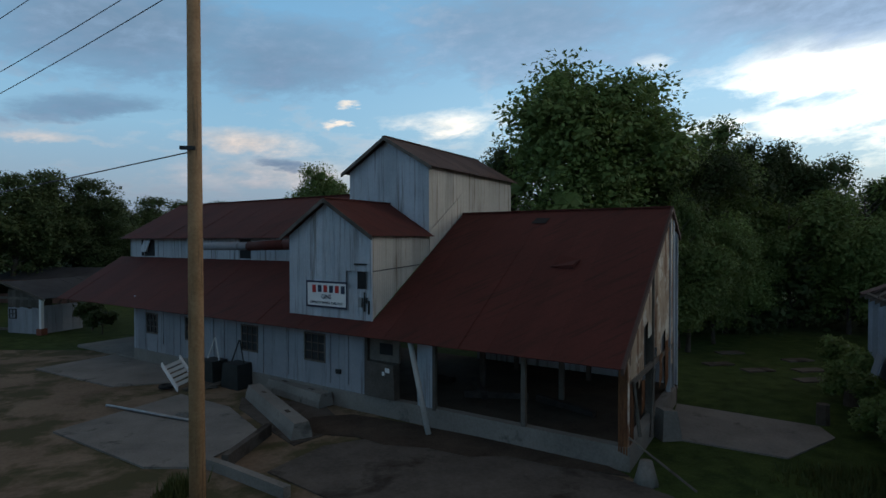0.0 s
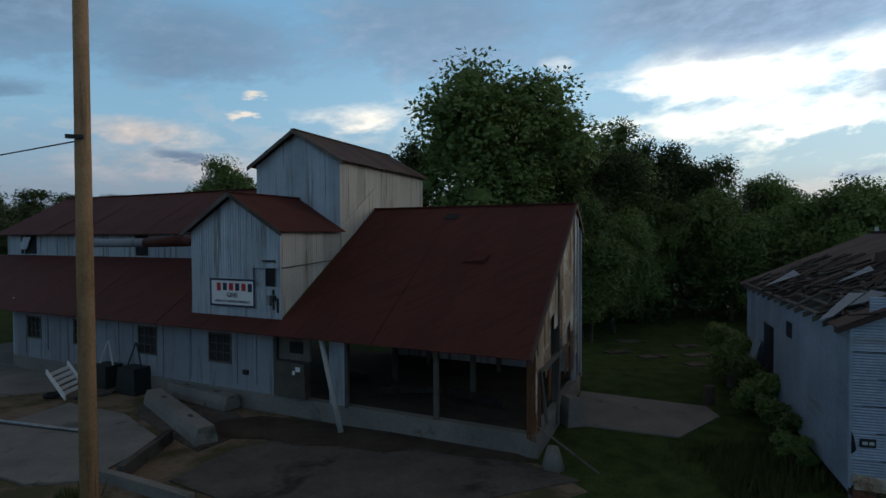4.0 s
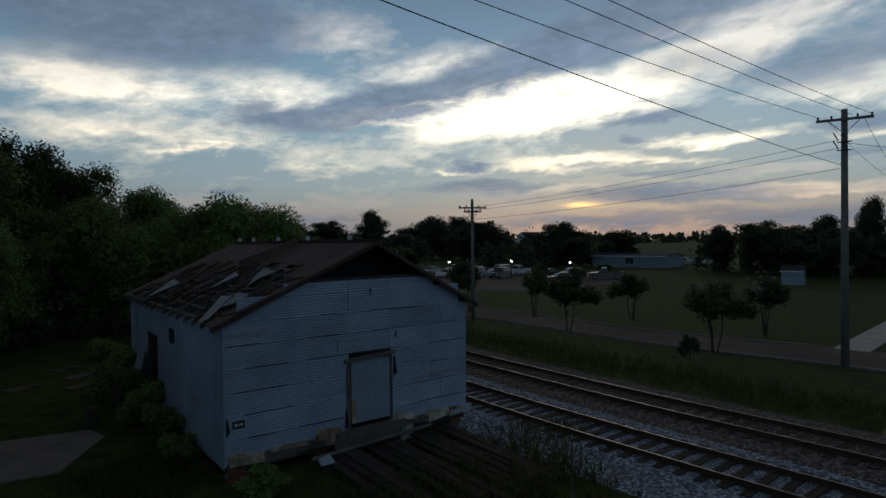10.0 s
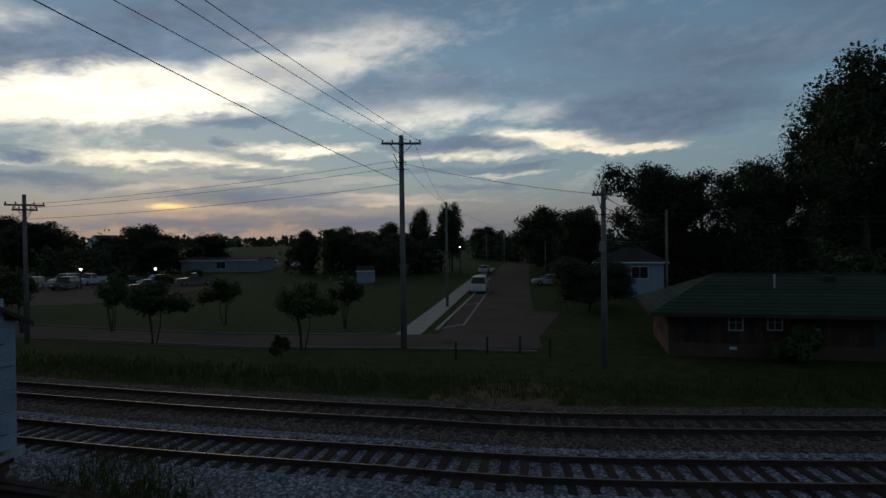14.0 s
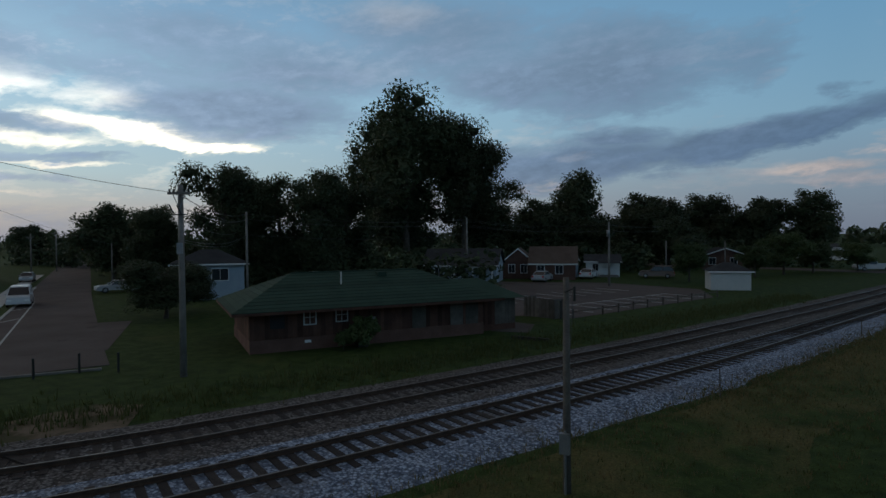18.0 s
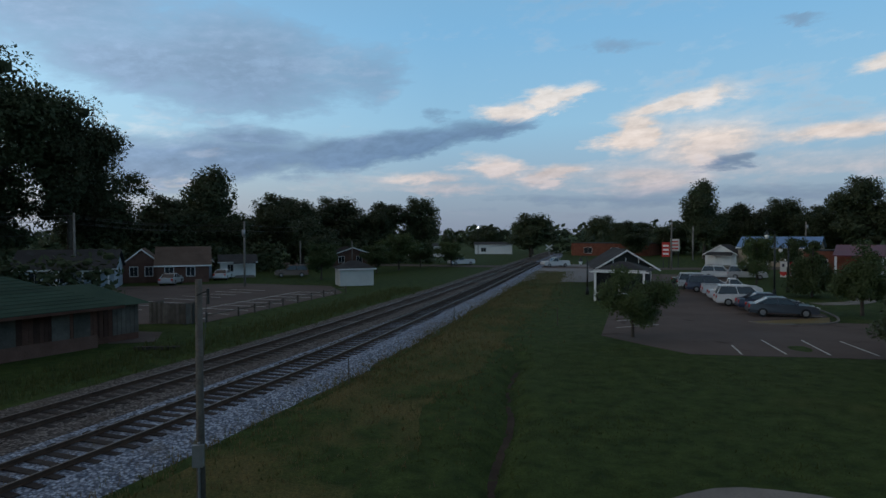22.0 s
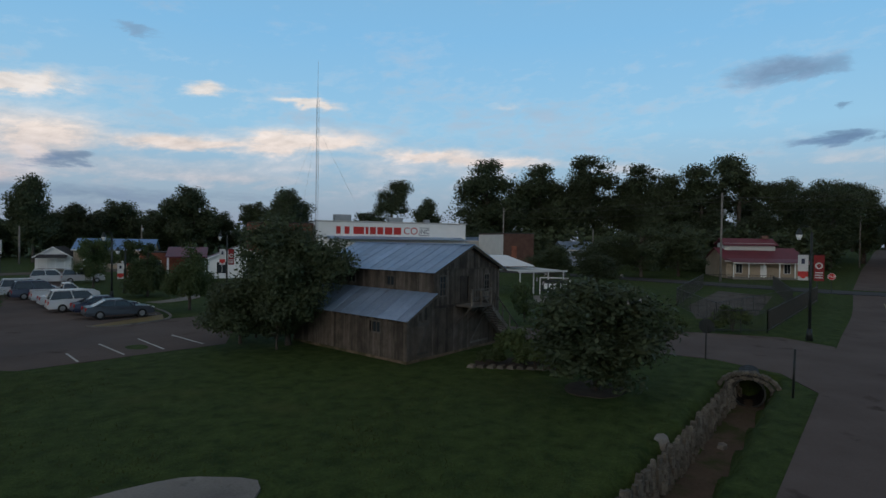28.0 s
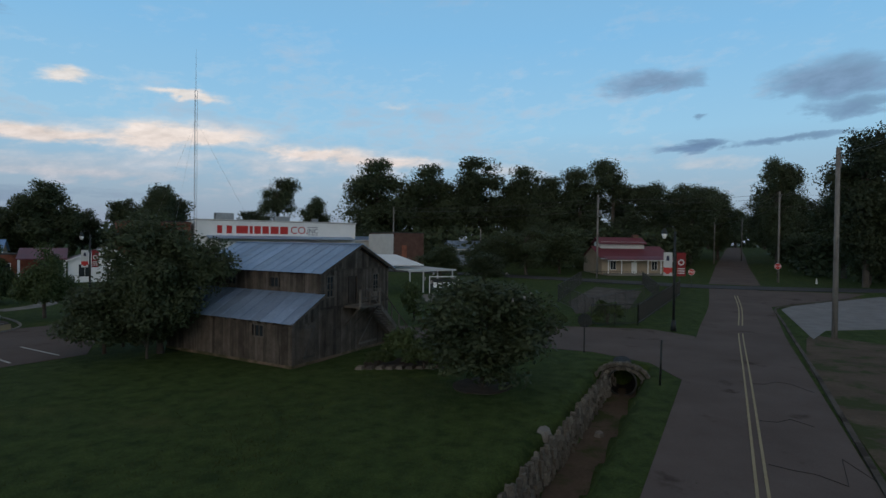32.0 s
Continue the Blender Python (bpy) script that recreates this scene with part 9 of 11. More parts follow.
plant("shrub", (tree_model(36, 1.4, 2.2, 0.02, 26, 110, 0.08, LEAF_DARK, "broad", stems=3), 1.4, 2.2), "low dark garden shrub", "shrub", [(-29.2, -10.6, 1.9, 3.2), (-28.0, -9.2, 1.3, 2.8), (-30.2, -8.8, 1.7, 3.0), (-27.8, -11.6, 0.9, 1.8), (-47.5, -0.8, 1.9, 3.4), (-46.5, -4.6, 1.5, 2.4), (-44.5, -15.5, 3.2, 3.2), (20.8, -27.0, 1.9, 2.6), (21.6, -25.8, 1.2, 1.8), (-50.0, -5.5, 1.4, 2.6), (33.0, -3.0, 1.3, 1.3)] , "garden shrubs")
plant("weed_clump", (tree_model(39, 1.6, 2.0, 0.01, 34, 130, 0.06, LEAF, "broad", stems=4), 1.6, 2.0), "waist-high green weeds along the tin wall", "weeds", [(16.2, 15.9, 1.5, 2.2), (14.9, 14.1, 1.3, 1.9), (17.6, 17.9, 1.7, 2.4), (18.9, 19.8, 1.9, 2.6), (13.8, 12.4, 0.9, 1.5), (12.6, 8.6, 0.7, 1.6), (20.2, 21.8, 2.2, 2.8)], "weed clumps")
MYRTLE = (tree_model(37, 4.2, 3.6, 0.20, 44, 130, 0.10, LEAF_DARK, "broad", stems=4), 4.2, 3.6)
plant("crepe_myrtle", MYRTLE, "small many-stemmed flowering tree beside the lane", "tree", [(35.1, -4.4, 3.9, 3.4), (41.0, 4.0, 3.9, 3.4), (48.4, -0.2, 3.5, 3.0), (42.2, -8.3, 3.7, 2.8), (48.3, 7.4, 3.9, 3.0), (50.5, 13.5, 4.4, 4.0)], "flowering trees along the lane")
plant("far_bush", (tree_model(38, 3.0, 3.4, 0.02, 30, 80, 0.16, LEAF_DARK, "broad"), 3.0, 3.4), "dark bush under the trees", "shrub", [(98.0, 14.0, 2.6, 3.4), (90.0, 7.5, 2.4, 3.0), (104.0, 4.0, 2.4, 3.0), (60.0, 30.0, 5.0, 5.0), (64.0, 35.0, 6.5, 6.0), (-28.0, 44.0, 2.6, 3.4), (-16.6, 42.5, 1.9, 2.2), (-18.0, 44.5, 2.4, 2.6)], "bushes")


def far_woods():
    """The dark line of woods round the horizon."""
    rnd = random.Random(5)
    g = Geo()
    for k in range(900):
        az = radians(rnd.uniform(-180, 180))
        d = rnd.uniform(330, 420) if not (-103 < math.degrees(az) < -84) else rnd.uniform(900, 1050)
        x, y = -math.sin(az) * d, math.cos(az) * d
        h = rnd.uniform(7, 12.5) if d < 500 else rnd.uniform(12, 17)
        w = rnd.uniform(7, 13) * (1 if d < 500 else 2.2)
        z0 = land(max(x, -330), y)
        for _ in range(26):
            u = Vector((rnd.gauss(0, 1), rnd.gauss(0, 1), rnd.gauss(0, 1))).normalized()
            c = Vector((x, y, z0 + h * 0.5)) + Vector((u.x * w * 0.5, u.y * w * 0.5, u.z * h * 0.5))
            s = rnd.uniform(1.2, 2.4) * (1 if d < 500 else 2)
            a = Vector((rnd.gauss(0, 1), rnd.gauss(0, 1), rnd.gauss(0, 1))).normalized() * s
            b = a.cross(u).normalized() * s * 0.8
            g.f.append([g.p(*(c - a)), g.p(*(c + b)), g.p(*(c + a)), g.p(*(c - b))])
    structure("far_woods", g, LEAF_DULL, "dark woods along the horizon", "woods", kind="stuff")


far_woods()


def weeds(name, label, mat, spots, seed, h0=0.18, h1=0.5, wide=0.03):
    """Blades of grass scattered over regions: centre line, half width, how many."""
    rnd = random.Random(seed)
    g = Geo()
    for pts, half, count in spots:
        total = [math.dist(a, b) for a, b in zip(pts, pts[1:])]
        for _ in range(count):
            t = rnd.uniform(0, sum(total))
            for (a, b), L in zip(zip(pts, pts[1:]), total):
                if t <= L:
                    break
                t -= L
            k = t / L
            off = rnd.gauss(0, 0.45) * half
            nx, ny = (b[1] - a[1]) / L, -(b[0] - a[0]) / L
            x, y = a[0] + (b[0] - a[0]) * k + nx * off, a[1] + (b[1] - a[1]) * k + ny * off
            z = ground_height(x, y) - 0.02
            clump = 3
            hh = rnd.uniform(h0, h1)
            for _ in range(clump):
                ang = rnd.uniform(0, 6.28)
                px, py = x + rnd.uniform(-0.12, 0.12), y + rnd.uniform(-0.12, 0.12)
                lean = hh * 0.35
                g.f.append([g.p(px - wide * math.cos(ang), py - wide * math.sin(ang), z), g.p(px + wide * math.cos(ang), py + wide * math.sin(ang), z), g.p(px + rnd.uniform(-lean, lean), py + rnd.uniform(-lean, lean), z + hh * rnd.uniform(0.7, 1.2))])
    structure(name, g, mat, label, "grass", kind="stuff")


near_edge = [p for p in shifted(OUTER, 9.2) if -100 < p[1] < 12]
def dry_verge():
    """The unmown strip beside the ballast, with a ragged edge."""
    g = Geo()
    rows = []
    inner = [p for p in shifted(OUTER, lambda y: near_mid(y) + 3.0) if -98 < p[1] < -1]
    outer = [p for p in shifted(OUTER, lambda y: near_mid(y) + 8.8 + 1.8 * noise.noise(Vector((y * 0.16, 3.0, 0))) + 0.5 * noise.noise(Vector((y * 0.9, 7.0, 0)))) if -98 < p[1] < -1]
    for (x0, y0), (x1, y1) in zip(inner, outer):
        row = []
        for k in range(6):
            t = k / 5
            x, y = x0 + (x1 - x0) * t, y0 + (y1 - y0) * t
            edge = min(1.0, 4 * t, 4 * (1 - t))
            row.append(g.p(x, y, ground_height(x, y) - 0.03 + edge * (0.075 + 0.05 * noise.noise(Vector((x, y, 0))))))
        rows.append(row)
    for a, b in zip(rows, rows[1:]):
        for k in range(5):
            g.f.append([a[k], a[k + 1], b[k + 1], b[k]])
    structure("verge", g, VERGE, "unmown yellow-brown grass strip beside the ballast", "verge", smooth=True)


dry_verge()
weeds("verge_weeds", "ragged yellowing weeds along the ballast", DRY_GRASS, [(near_edge, 5.2, 10000), ([(2.0, -24.0), (-6.0, -46.0), (-14.0, -70.0)], 4.0, 3500)], 3, 0.06, 0.24, 0.022)
weeds("verge_weeds", "green weeds among the dry grass", TALL_GRASS, [(near_edge, 5.0, 9000)], 13, 0.06, 0.22, 0.022)
far_edge = [p for p in shifted(OUTER, -4.2) if -70 < p[1] < 26]
weeds("verge_weeds", "tall green weeds between tracks and lane", TALL_GRASS, [(far_edge, 2.6, 5200), ([(13.0, 14.0), (12.2, 11.0), (11.0, 12.0)], 1.6, 900), ([(20.0, 3.0), (15.0, 2.0), (12.0, 6.0), (16.0, 4.0)], 1.8, 1500), ([(-4.6, 15.6), (-4.0, 15.4)], 0.6, 160)], 4, 0.14, 0.5)
weeds("lawn_blades", "short mown grass blades on the lawn", TALL_GRASS, [([(-4.0, -9.0), (-26.0, -9.5)], 9.0, 9000), ([(0.0, -14.0), (-14.0, -30.0)], 9.0, 7000), ([(-12.0, 14.0), (-40.0, 36.0)], 5.0, 2000)], 6, 0.03, 0.10, 0.014)

# ---- poles and wires ----
def utility_pole(x, y, h, r=0.15, arms=(), gear=(), label="weathered wooden utility pole", group="utility poles", turn=0.0, mat=None):
    z = land(x, y)
    pl = thing("utility_pole", (x, y, z), label, "utility pole", group)
    part("shaft", Geo().tube((x, y, z - 0.4), (x, y, z + h), r, r * 0.72, 12), mat or POLE_GREY, pl, smooth=True)
    c, s = math.cos(turn), math.sin(turn)
    for az, half in arms:
        g = Geo(axes((x, y), (c, s), (-s, c)))
        g.box(-half, half, r * 0.8, r * 0.8 + 0.10, z + az - 0.06, z + az + 0.06)
        arm = part("crossarm", g, POLE_GREY, pl)
        br = Geo(axes((x, y), (c, s), (-s, c)))
        for sg in (-1, 1):
            br.tube((sg * half * 0.55, r * 0.8 + 0.05, z + az - 0.05), (0, r * 0.8 + 0.03, z + az - 0.7), 0.02, 0.02, 5)
        part("arm_brace", br, STEEL, arm)
        for u in (-half + 0.08, -half * 0.45, half * 0.45, half - 0.08):
            ins = Geo(axes((x, y), (c, s), (-s, c)))
            ins.tube((u, r * 0.8 + 0.05, z + az + 0.06), (u, r * 0.8 + 0.05, z + az + 0.2), 0.035, 0.05, 8)
            part("insulator", ins, DARK_METAL, arm)
    for gz, kind in gear:
        g = Geo(axes((x, y), (c, s), (-s, c)))
        if kind == "can":
            g.tube((0, r + 0.22, z + gz - 0.45), (0, r + 0.22, z + gz + 0.4), 0.2, 0.2, 14)
            part("transformer", g, STEEL, pl, smooth=True)
        elif kind == "switch":
            g.box(-0.3, 0.3, r, r + 0.08, z + gz, z + gz + 0.05)
            g.tube((0.25, r + 0.04, z + gz + 0.1), (0.45, r + 0.04, z + gz + 0.5), 0.03, 0.03, 6)
            g.tube((-0.1, r + 0.04, z + gz + 0.05), (0.1, r + 0.04, z + gz + 0.45), 0.03, 0.03, 6)
            part("cutout", g, DARK_METAL, pl)
        elif kind == "box":
            g.box(-0.12, 0.12, r, r + 0.12, z + gz - 0.25, z + gz + 0.25)
            part("meter_box", g, STEEL, pl)
        elif kind == "conduit":
            g.tube((0, r + 0.03, z + 0.0), (0, r + 0.03, z + gz), 0.03, 0.03, 6)
            part("conduit", g, STEEL, pl)
    return pl


near = utility_pole(-3.05, 12.2, 14.2, 0.165, label="pale brown wooden utility pole in the yard", mat=WOOD_POLE)
part("cable_clamp", Geo().box(-3.28, -3.0, 12.0, 12.08, 8.05, 8.12), DARK_METAL, near)
utility_pole(32.9, -9.9, 12.4, 0.19, arms=((11.9, 1.15),), gear=((10.4, "switch"), (10.8, "switch")), turn=1.28, label="tall grey utility pole with crossarm by the lane")
utility_pole(45.2, 11.8, 9.6, 0.16, arms=((8.9, 1.1), (8.6, 0.7)), turn=2.0)
utility_pole(23.9, -17.3, 8.8, 0.16, arms=((8.4, 0.5),), gear=((7.4, "switch"), (5.9, "box")), turn=0.6)
utility_pole(51.8, -19.9, 9.9, 0.14)
utility_pole(66.3, -58.4, 9.7, 0.16)
utility_pole(89.3, -52.6, 5.8, 0.12)
utility_pole(120.8, -56.0, 7.6, 0.14, arms=((7.0, 0.8),), turn=0.4)
utility_pole(128.0, -64.0, 8.4, 0.14, arms=((7.8, 0.8),), turn=0.4)
rp = utility_pole(4.6, -13.8, 5.3, 0.105, gear=((1.3, "box"), (1.6, "conduit")), label="short dark service pole beside the tracks", group="", mat=WOOD_GREY)
part("wire_bracket", Geo().tube((4.6, -13.7, 4.95), (4.35, -13.65, 5.05), 0.02, 0.02, 5).tube((4.35, -13.65, 4.75), (4.35, -13.65, 5.1), 0.035, 0.035, 6), DARK_METAL, rp)
part("weatherhead", Geo().tube((4.7, -13.68, 4.3), (4.7, -13.68, 4.75), 0.03, 0.03, 6), DARK_METAL, rp)
part("down_wire", Geo().path([(4.38, -13.64, 4.8), (4.42, -13.66, 4.2), (4.5, -13.68, 3.2), (4.5, -13.68, 1.5)], 0.008, 4), WIRE_BLACK, rp)
utility_pole(62.0, -76.0, 6.4, 0.12)
utility_pole(45.0, -39.7, 8.9, 0.14)
utility_pole(38.4, -72.6, 9.0, 0.15)
utility_pole(19.1, -73.9, 8.0, 0.15, gear=((6.6, "can"),))
utility_pole(35.7, -123.0, 8.4, 0.15)
utility_pole(18.2, -128.0, 9.4, 0.15, arms=((8.7, 0.9),))
utility_pole(15.8, -94.5, 5.4, 0.12)
utility_pole(44.8, -120.4, 5.6, 0.12)
utility_pole(8.9, -109.3, 5.2, 0.12)
utility_pole(-48.1, -101.9, 8.8, 0.15, arms=((7.2, 0.9),), turn=0.4)
utility_pole(-65.7, -128.6, 7.6, 0.2)
utility_pole(-110.6, -134.7, 7.4, 0.16)
utility_pole(-83.6, -116.4, 8.0, 0.16, gear=((7.0, "can"),))
utility_pole(-95.7, -3.4, 13.0, 0.17, arms=((12.5, 0.5),), gear=((10.2, "can"),))
utility_pole(-46.5, 14.1, 13.0, 0.19, arms=((12.3, 0.4),))
utility_pole(-97.0, 22.2, 13.3, 0.17, arms=((12.8, 0.7),))
utility_pole(-150.0, 21.0, 11.0, 0.16, arms=((10.4, 0.9),))
utility_pole(-168.0, 30.0, 11.0, 0.16, arms=((10.4, 0.9),))
utility_pole(-104.2, -24.1, 7.6, 0.13)
utility_pole(-112.0, -44.0, 12.0, 0.15, arms=((11.3, 0.5),))


def span(name, p, q, sag, r=0.012, n=16):
    """A cable hanging between two points."""
    pts = []
    for k in range(n + 1):
        t = k / n
        pts.append((p[0] + (q[0] - p[0]) * t, p[1] + (q[1] - p[1]) * t, p[2] + (q[2] - p[2]) * t - 4 * sag * t * (1 - t)))
    ob = part(name, Geo().path(pts, r, 4), WIRE_BLACK)
    tagged(ob, "dark weathered overhead cable sagging between poles", "cable", "overhead cables")


for p, q in (((33.2, -8.94, 12.1), (-2.6, 13.2, 12.3)), ((32.8, -10.2, 12.1), (-3.05, 12.0, 12.4)), ((32.6, -10.86, 12.1), (-3.4, 11.3, 12.3))):
    span("overhead_cable", p, q, 0.35, 0.013)
span("overhead_cable", (32.9, -9.9, 9.7), (-3.0, 12.4, 11.9), 0.4, 0.014)
for o, z0, z1 in ((-0.5, 13.2, 11.0), (0.0, 11.86, 9.8), (0.5, 11.35, 9.2)):
    span("overhead_cable", (-3.05, 12.2, z0), (-50.0, 50.0 + o, z1), 2.0, 0.013, 28)
span("overhead_cable", (-3.05, 12.2, 8.05), (-50.0, 50.0, 6.4), 0.6, 0.014)
for z0, z1 in ((8.95, 11.0), (8.7, 10.6), (8.0, 9.6)):
    span("overhead_cable", (45.2, 11.8, z0), (32.9, -9.9, z1), 0.25, 0.011)
for o in (-0.8, 0.8):
    span("overhead_cable", (32.9, -9.9 + o, 12.0), (51.8, -19.9, 9.7), 0.5, 0.011)
    span("overhead_cable", (-46.5, 14.1 + 0.3 * o, 12.5), (-3.05, 12.2 + 0.3 * o, 12.2), 0.6, 0.012)
    span("overhead_cable", (-46.5, 14.1 + 0.3 * o, 12.4), (-97.0, 22.2 + 0.5 * o, 13.6), 0.7, 0.012)
span("overhead_cable", (51.8, -19.9, 9.5), (89.3, -52.6, 5.7), 0.4, 0.012)
for d in (0.0, 0.5, 2.0):
    span("overhead_cable", (23.9, -17.3, 8.3 - d), (45.0, -39.7, 8.7 - d), 0.5, 0.014)
    span("overhead_cable", (45.0, -39.7, 8.7 - d), (38.4, -72.6, 8.7 - d), 0.6, 0.014)
span("overhead_cable", (32.9, -9.9, 10.8), (23.9, -17.3, 8.4), 0.2, 0.011)
for z in (8.8, 7.6, 6.6):
    span("overhead_cable", (23.9, -17.3, z - 0.4), (66.3, -58.4, z + 0.5), 0.9, 0.014)
for (x0, y0, z0), (x1, y1, z1) in (((66.3, -58.4, 9.3), (38.4, -72.6, 8.7)), ((38.4, -72.6, 8.7), (19.1, -73.9, 7.6)), ((19.1, -73.9, 7.6), (18.2, -128.0, 8.6)), ((38.4, -72.6, 8.4), (35.7, -123.0, 8.1))):
    for d in (0.0, 0.7):
        span("overhead_cable", (x0, y0, z0 - d), (x1, y1, z1 - d), 0.5, 0.016)
for d in (0.0, 0.6, 1.8):
    span("overhead_cable", (-95.7, -3.4, 13.3 - d), (-112.0, -44.0, 13.0 - d), 0.6, 0.018)
    span("overhead_cable", (-95.7, -3.4, 13.3 - d), (-97.0, 22.2, 13.9 - d), 0.4, 0.018)
    span("overhead_cable", (-97.0, 22.2, 13.9 - d), (-112.0, 90.0, 14.5 - d), 0.8, 0.018)
    span("overhead_cable", (-97.0, 22.2, 13.9 - d), (-150.0, 21.0, 13.0 - d), 0.6, 0.018)


def radio_mast():
    m = thing("radio_mast", (-62.0, -52.0, 0.3), "slender lattice radio mast with aerial", "mast")
    d = 118.0
    x, y = -91.2, -74.9
    m.location = (x, y, 0.7)
    BASE[m.name] = (x, y, 0.7)
    g = Geo()
    r = 0.28
    feet = [(x + r * math.cos(a), y + r * math.sin(a)) for a in (0.4, 2.5, 4.6)]
    for fx, fy in feet:
        g.tube((fx, fy, 0.7), (fx, fy, 33.5), 0.032, 0.028, 5)
    part("leg", g, STEEL, m)
    lat = Geo()
    for k in range(44):
        z = 0.8 + k * 0.74
        for i in range(3):
            a, b = feet[i], feet[(i + 1) % 3]
            lat.tube((*a, z), (*b, z + 0.74), 0.011, 0.011, 4)
    part("lattice", lat, STEEL, m)
    part("aerial", Geo().tube((x, y, 33.4), (x, y, 41.0), 0.05, 0.02, 6), STEEL, m)
    for k in range(3):
        a = 0.4 + 2.1 * k
        part("guy_wire", Geo().tube((x, y, 28.0), (x + 15 * math.cos(a), y + 15 * math.sin(a), 0.9), 0.012, 0.012, 4), STEEL, m)


radio_mast()


def street_lamp(x, y, h=4.8, lean=0.0, banners=False, turn=0.0):
    z = land(x, y)
    lp = thing("street_lamp", (x, y, z), "dark green cast street lamp with hanging banners" if banners else "dark cast street lamp with hanging lantern", "street lamp", "street lamps")
    m = axes((x, y), (math.cos(turn), math.sin(turn)), (-math.sin(turn), math.cos(turn)))
    part("base", Geo(m).tube((0, 0, z), (0, 0, z + 0.8), 0.22, 0.14, 12), DARK_METAL, lp, smooth=True)
    part("shaft", Geo(m).tube((0, 0, z + 0.8), (0, 0, z + h), 0.1, 0.07, 12), DARK_METAL, lp, smooth=True)
    g = Geo(m)
    pts = [(0, 0, z + h), (-0.1, 0, z + h + 0.35), (-0.45, 0, z + h + 0.45), (-0.72, 0, z + h + 0.25)]
    g.path(pts, 0.035, 6)
    part("arm", g, DARK_METAL, lp, smooth=True)
    lan = part("lantern", Geo(m).tube((-0.72, 0, z + h + 0.25), (-0.72, 0, z + h - 0.15), 0.08, 0.24, 10), DARK_METAL, lp)
    part("globe", Geo(m).tube((-0.72, 0, z + h - 0.15), (-0.72, 0, z + h - 0.5), 0.22, 0.1, 10), WHITE, lan, "frosted globe", smooth=True)
    if banners:
        for sg in (-1, 1):
            b = part("banner", Geo(m).box(sg * 0.15 if sg > 0 else -0.75, 0.75 if sg > 0 else -0.15, -0.01, 0.01, z + h - 3.2, z + h - 1.5), OFF_WHITE if sg < 0 else BANNER_RED, lp, "printed town banner")
            part("banner_rod", Geo(m).tube((0, 0, z + h - 1.48), (sg * 0.78, 0, z + h - 1.48), 0.02, 0.02, 5), DARK_METAL, lp)
            x0 = 0.2 if sg > 0 else -0.70
            if sg > 0:
                part("printed_ring", Geo(m).tube((0.45, -0.015, z + h - 2.2), (0.45, 0.015, z + h - 2.2), 0.22, 0.22, 16), OFF_WHITE, b)
                part("printed_disc", Geo(m).tube((0.45, -0.02, z + h - 2.2), (0.45, 0.02, z + h - 2.2), 0.13, 0.13, 14), BANNER_RED, b)
                for k in range(3):
                    part("printed_bar", Geo(m).box(0.22, 0.68, -0.014, 0.014, z + h - 2.7 - k * 0.16, z + h - 2.62 - k * 0.16), OFF_WHITE, b)
            else:
                part("printed_mark", Geo(m).box(-0.55, -0.35, -0.014, 0.014, z + h - 2.1, z + h - 1.75), NAVY_PAINT, b)
                part("printed_band", Geo(m).box(-0.75, -0.15, -0.014, 0.014, z + h - 2.6, z + h - 2.95), RED_PAINT, b)
                part("printed_disc", Geo(m).tube((-0.45, -0.016, z + h - 2.9), (-0.45, 0.016, z + h - 2.9), 0.18, 0.18, 12), RED_PAINT, b)
    return lp


street_lamp(-46.1, 3.8, 7.2, banners=True, turn=1.45)
street_lamp(-37.0, -56.0, 6.3, turn=2.4)
street_lamp(-46.4, -50.4, 6.5, banners=True, turn=2.4)
street_lamp(-41.5, -60.5, 4.8, banners=True, turn=2.5)
street_lamp(-19.4, -60.2, 3.6, turn=2.6)


def stop_sign(x, y, h, face, back=False, scale=1.0):
    z = land(x, y)
    d = math.atan2(face[1], face[0])
    m = axes((x, y), (math.cos(d + math.pi / 2), math.sin(d + math.pi / 2)), (math.cos(d), math.sin(d)))
    s = thing("stop_sign", (x, y, z), "dark back of an octagonal sign on a post" if back else "red octagonal stop sign on a steel post", "road sign", "stop signs")
    part("post", Geo(m).box(-0.03, 0.03, -0.03, 0.03, z - 0.2, z + h), DARK_METAL, s)
    r = 0.42 * scale
    ring = [(r * math.cos(math.pi / 8 + k * math.pi / 4), r * math.sin(math.pi / 8 + k * math.pi / 4)) for k in range(8)]
    g = Geo(m)
    g.hexa([(u, 0.032, z + h + v - 0.1) for u, v in ring], [(u, 0.045, z + h + v - 0.1) for u, v in ring])
    plate = part("plate", g, WHITE if not back else DARK_METAL, s)
    if not back:
        g = Geo(m)
        g.hexa([(u * 0.93, 0.046, z + h + v * 0.93 - 0.1) for u, v in ring], [(u * 0.93, 0.05, z + h + v * 0.93 - 0.1) for u, v in ring])
        part("red_face", g, RED_PAINT, plate)
        px, py, _ = m(0, 0.054, 0)
        text_part("lettering", "STOP", 0.34 * scale, (px, py, z + h - 0.1), facing(face), WHITE, plate)


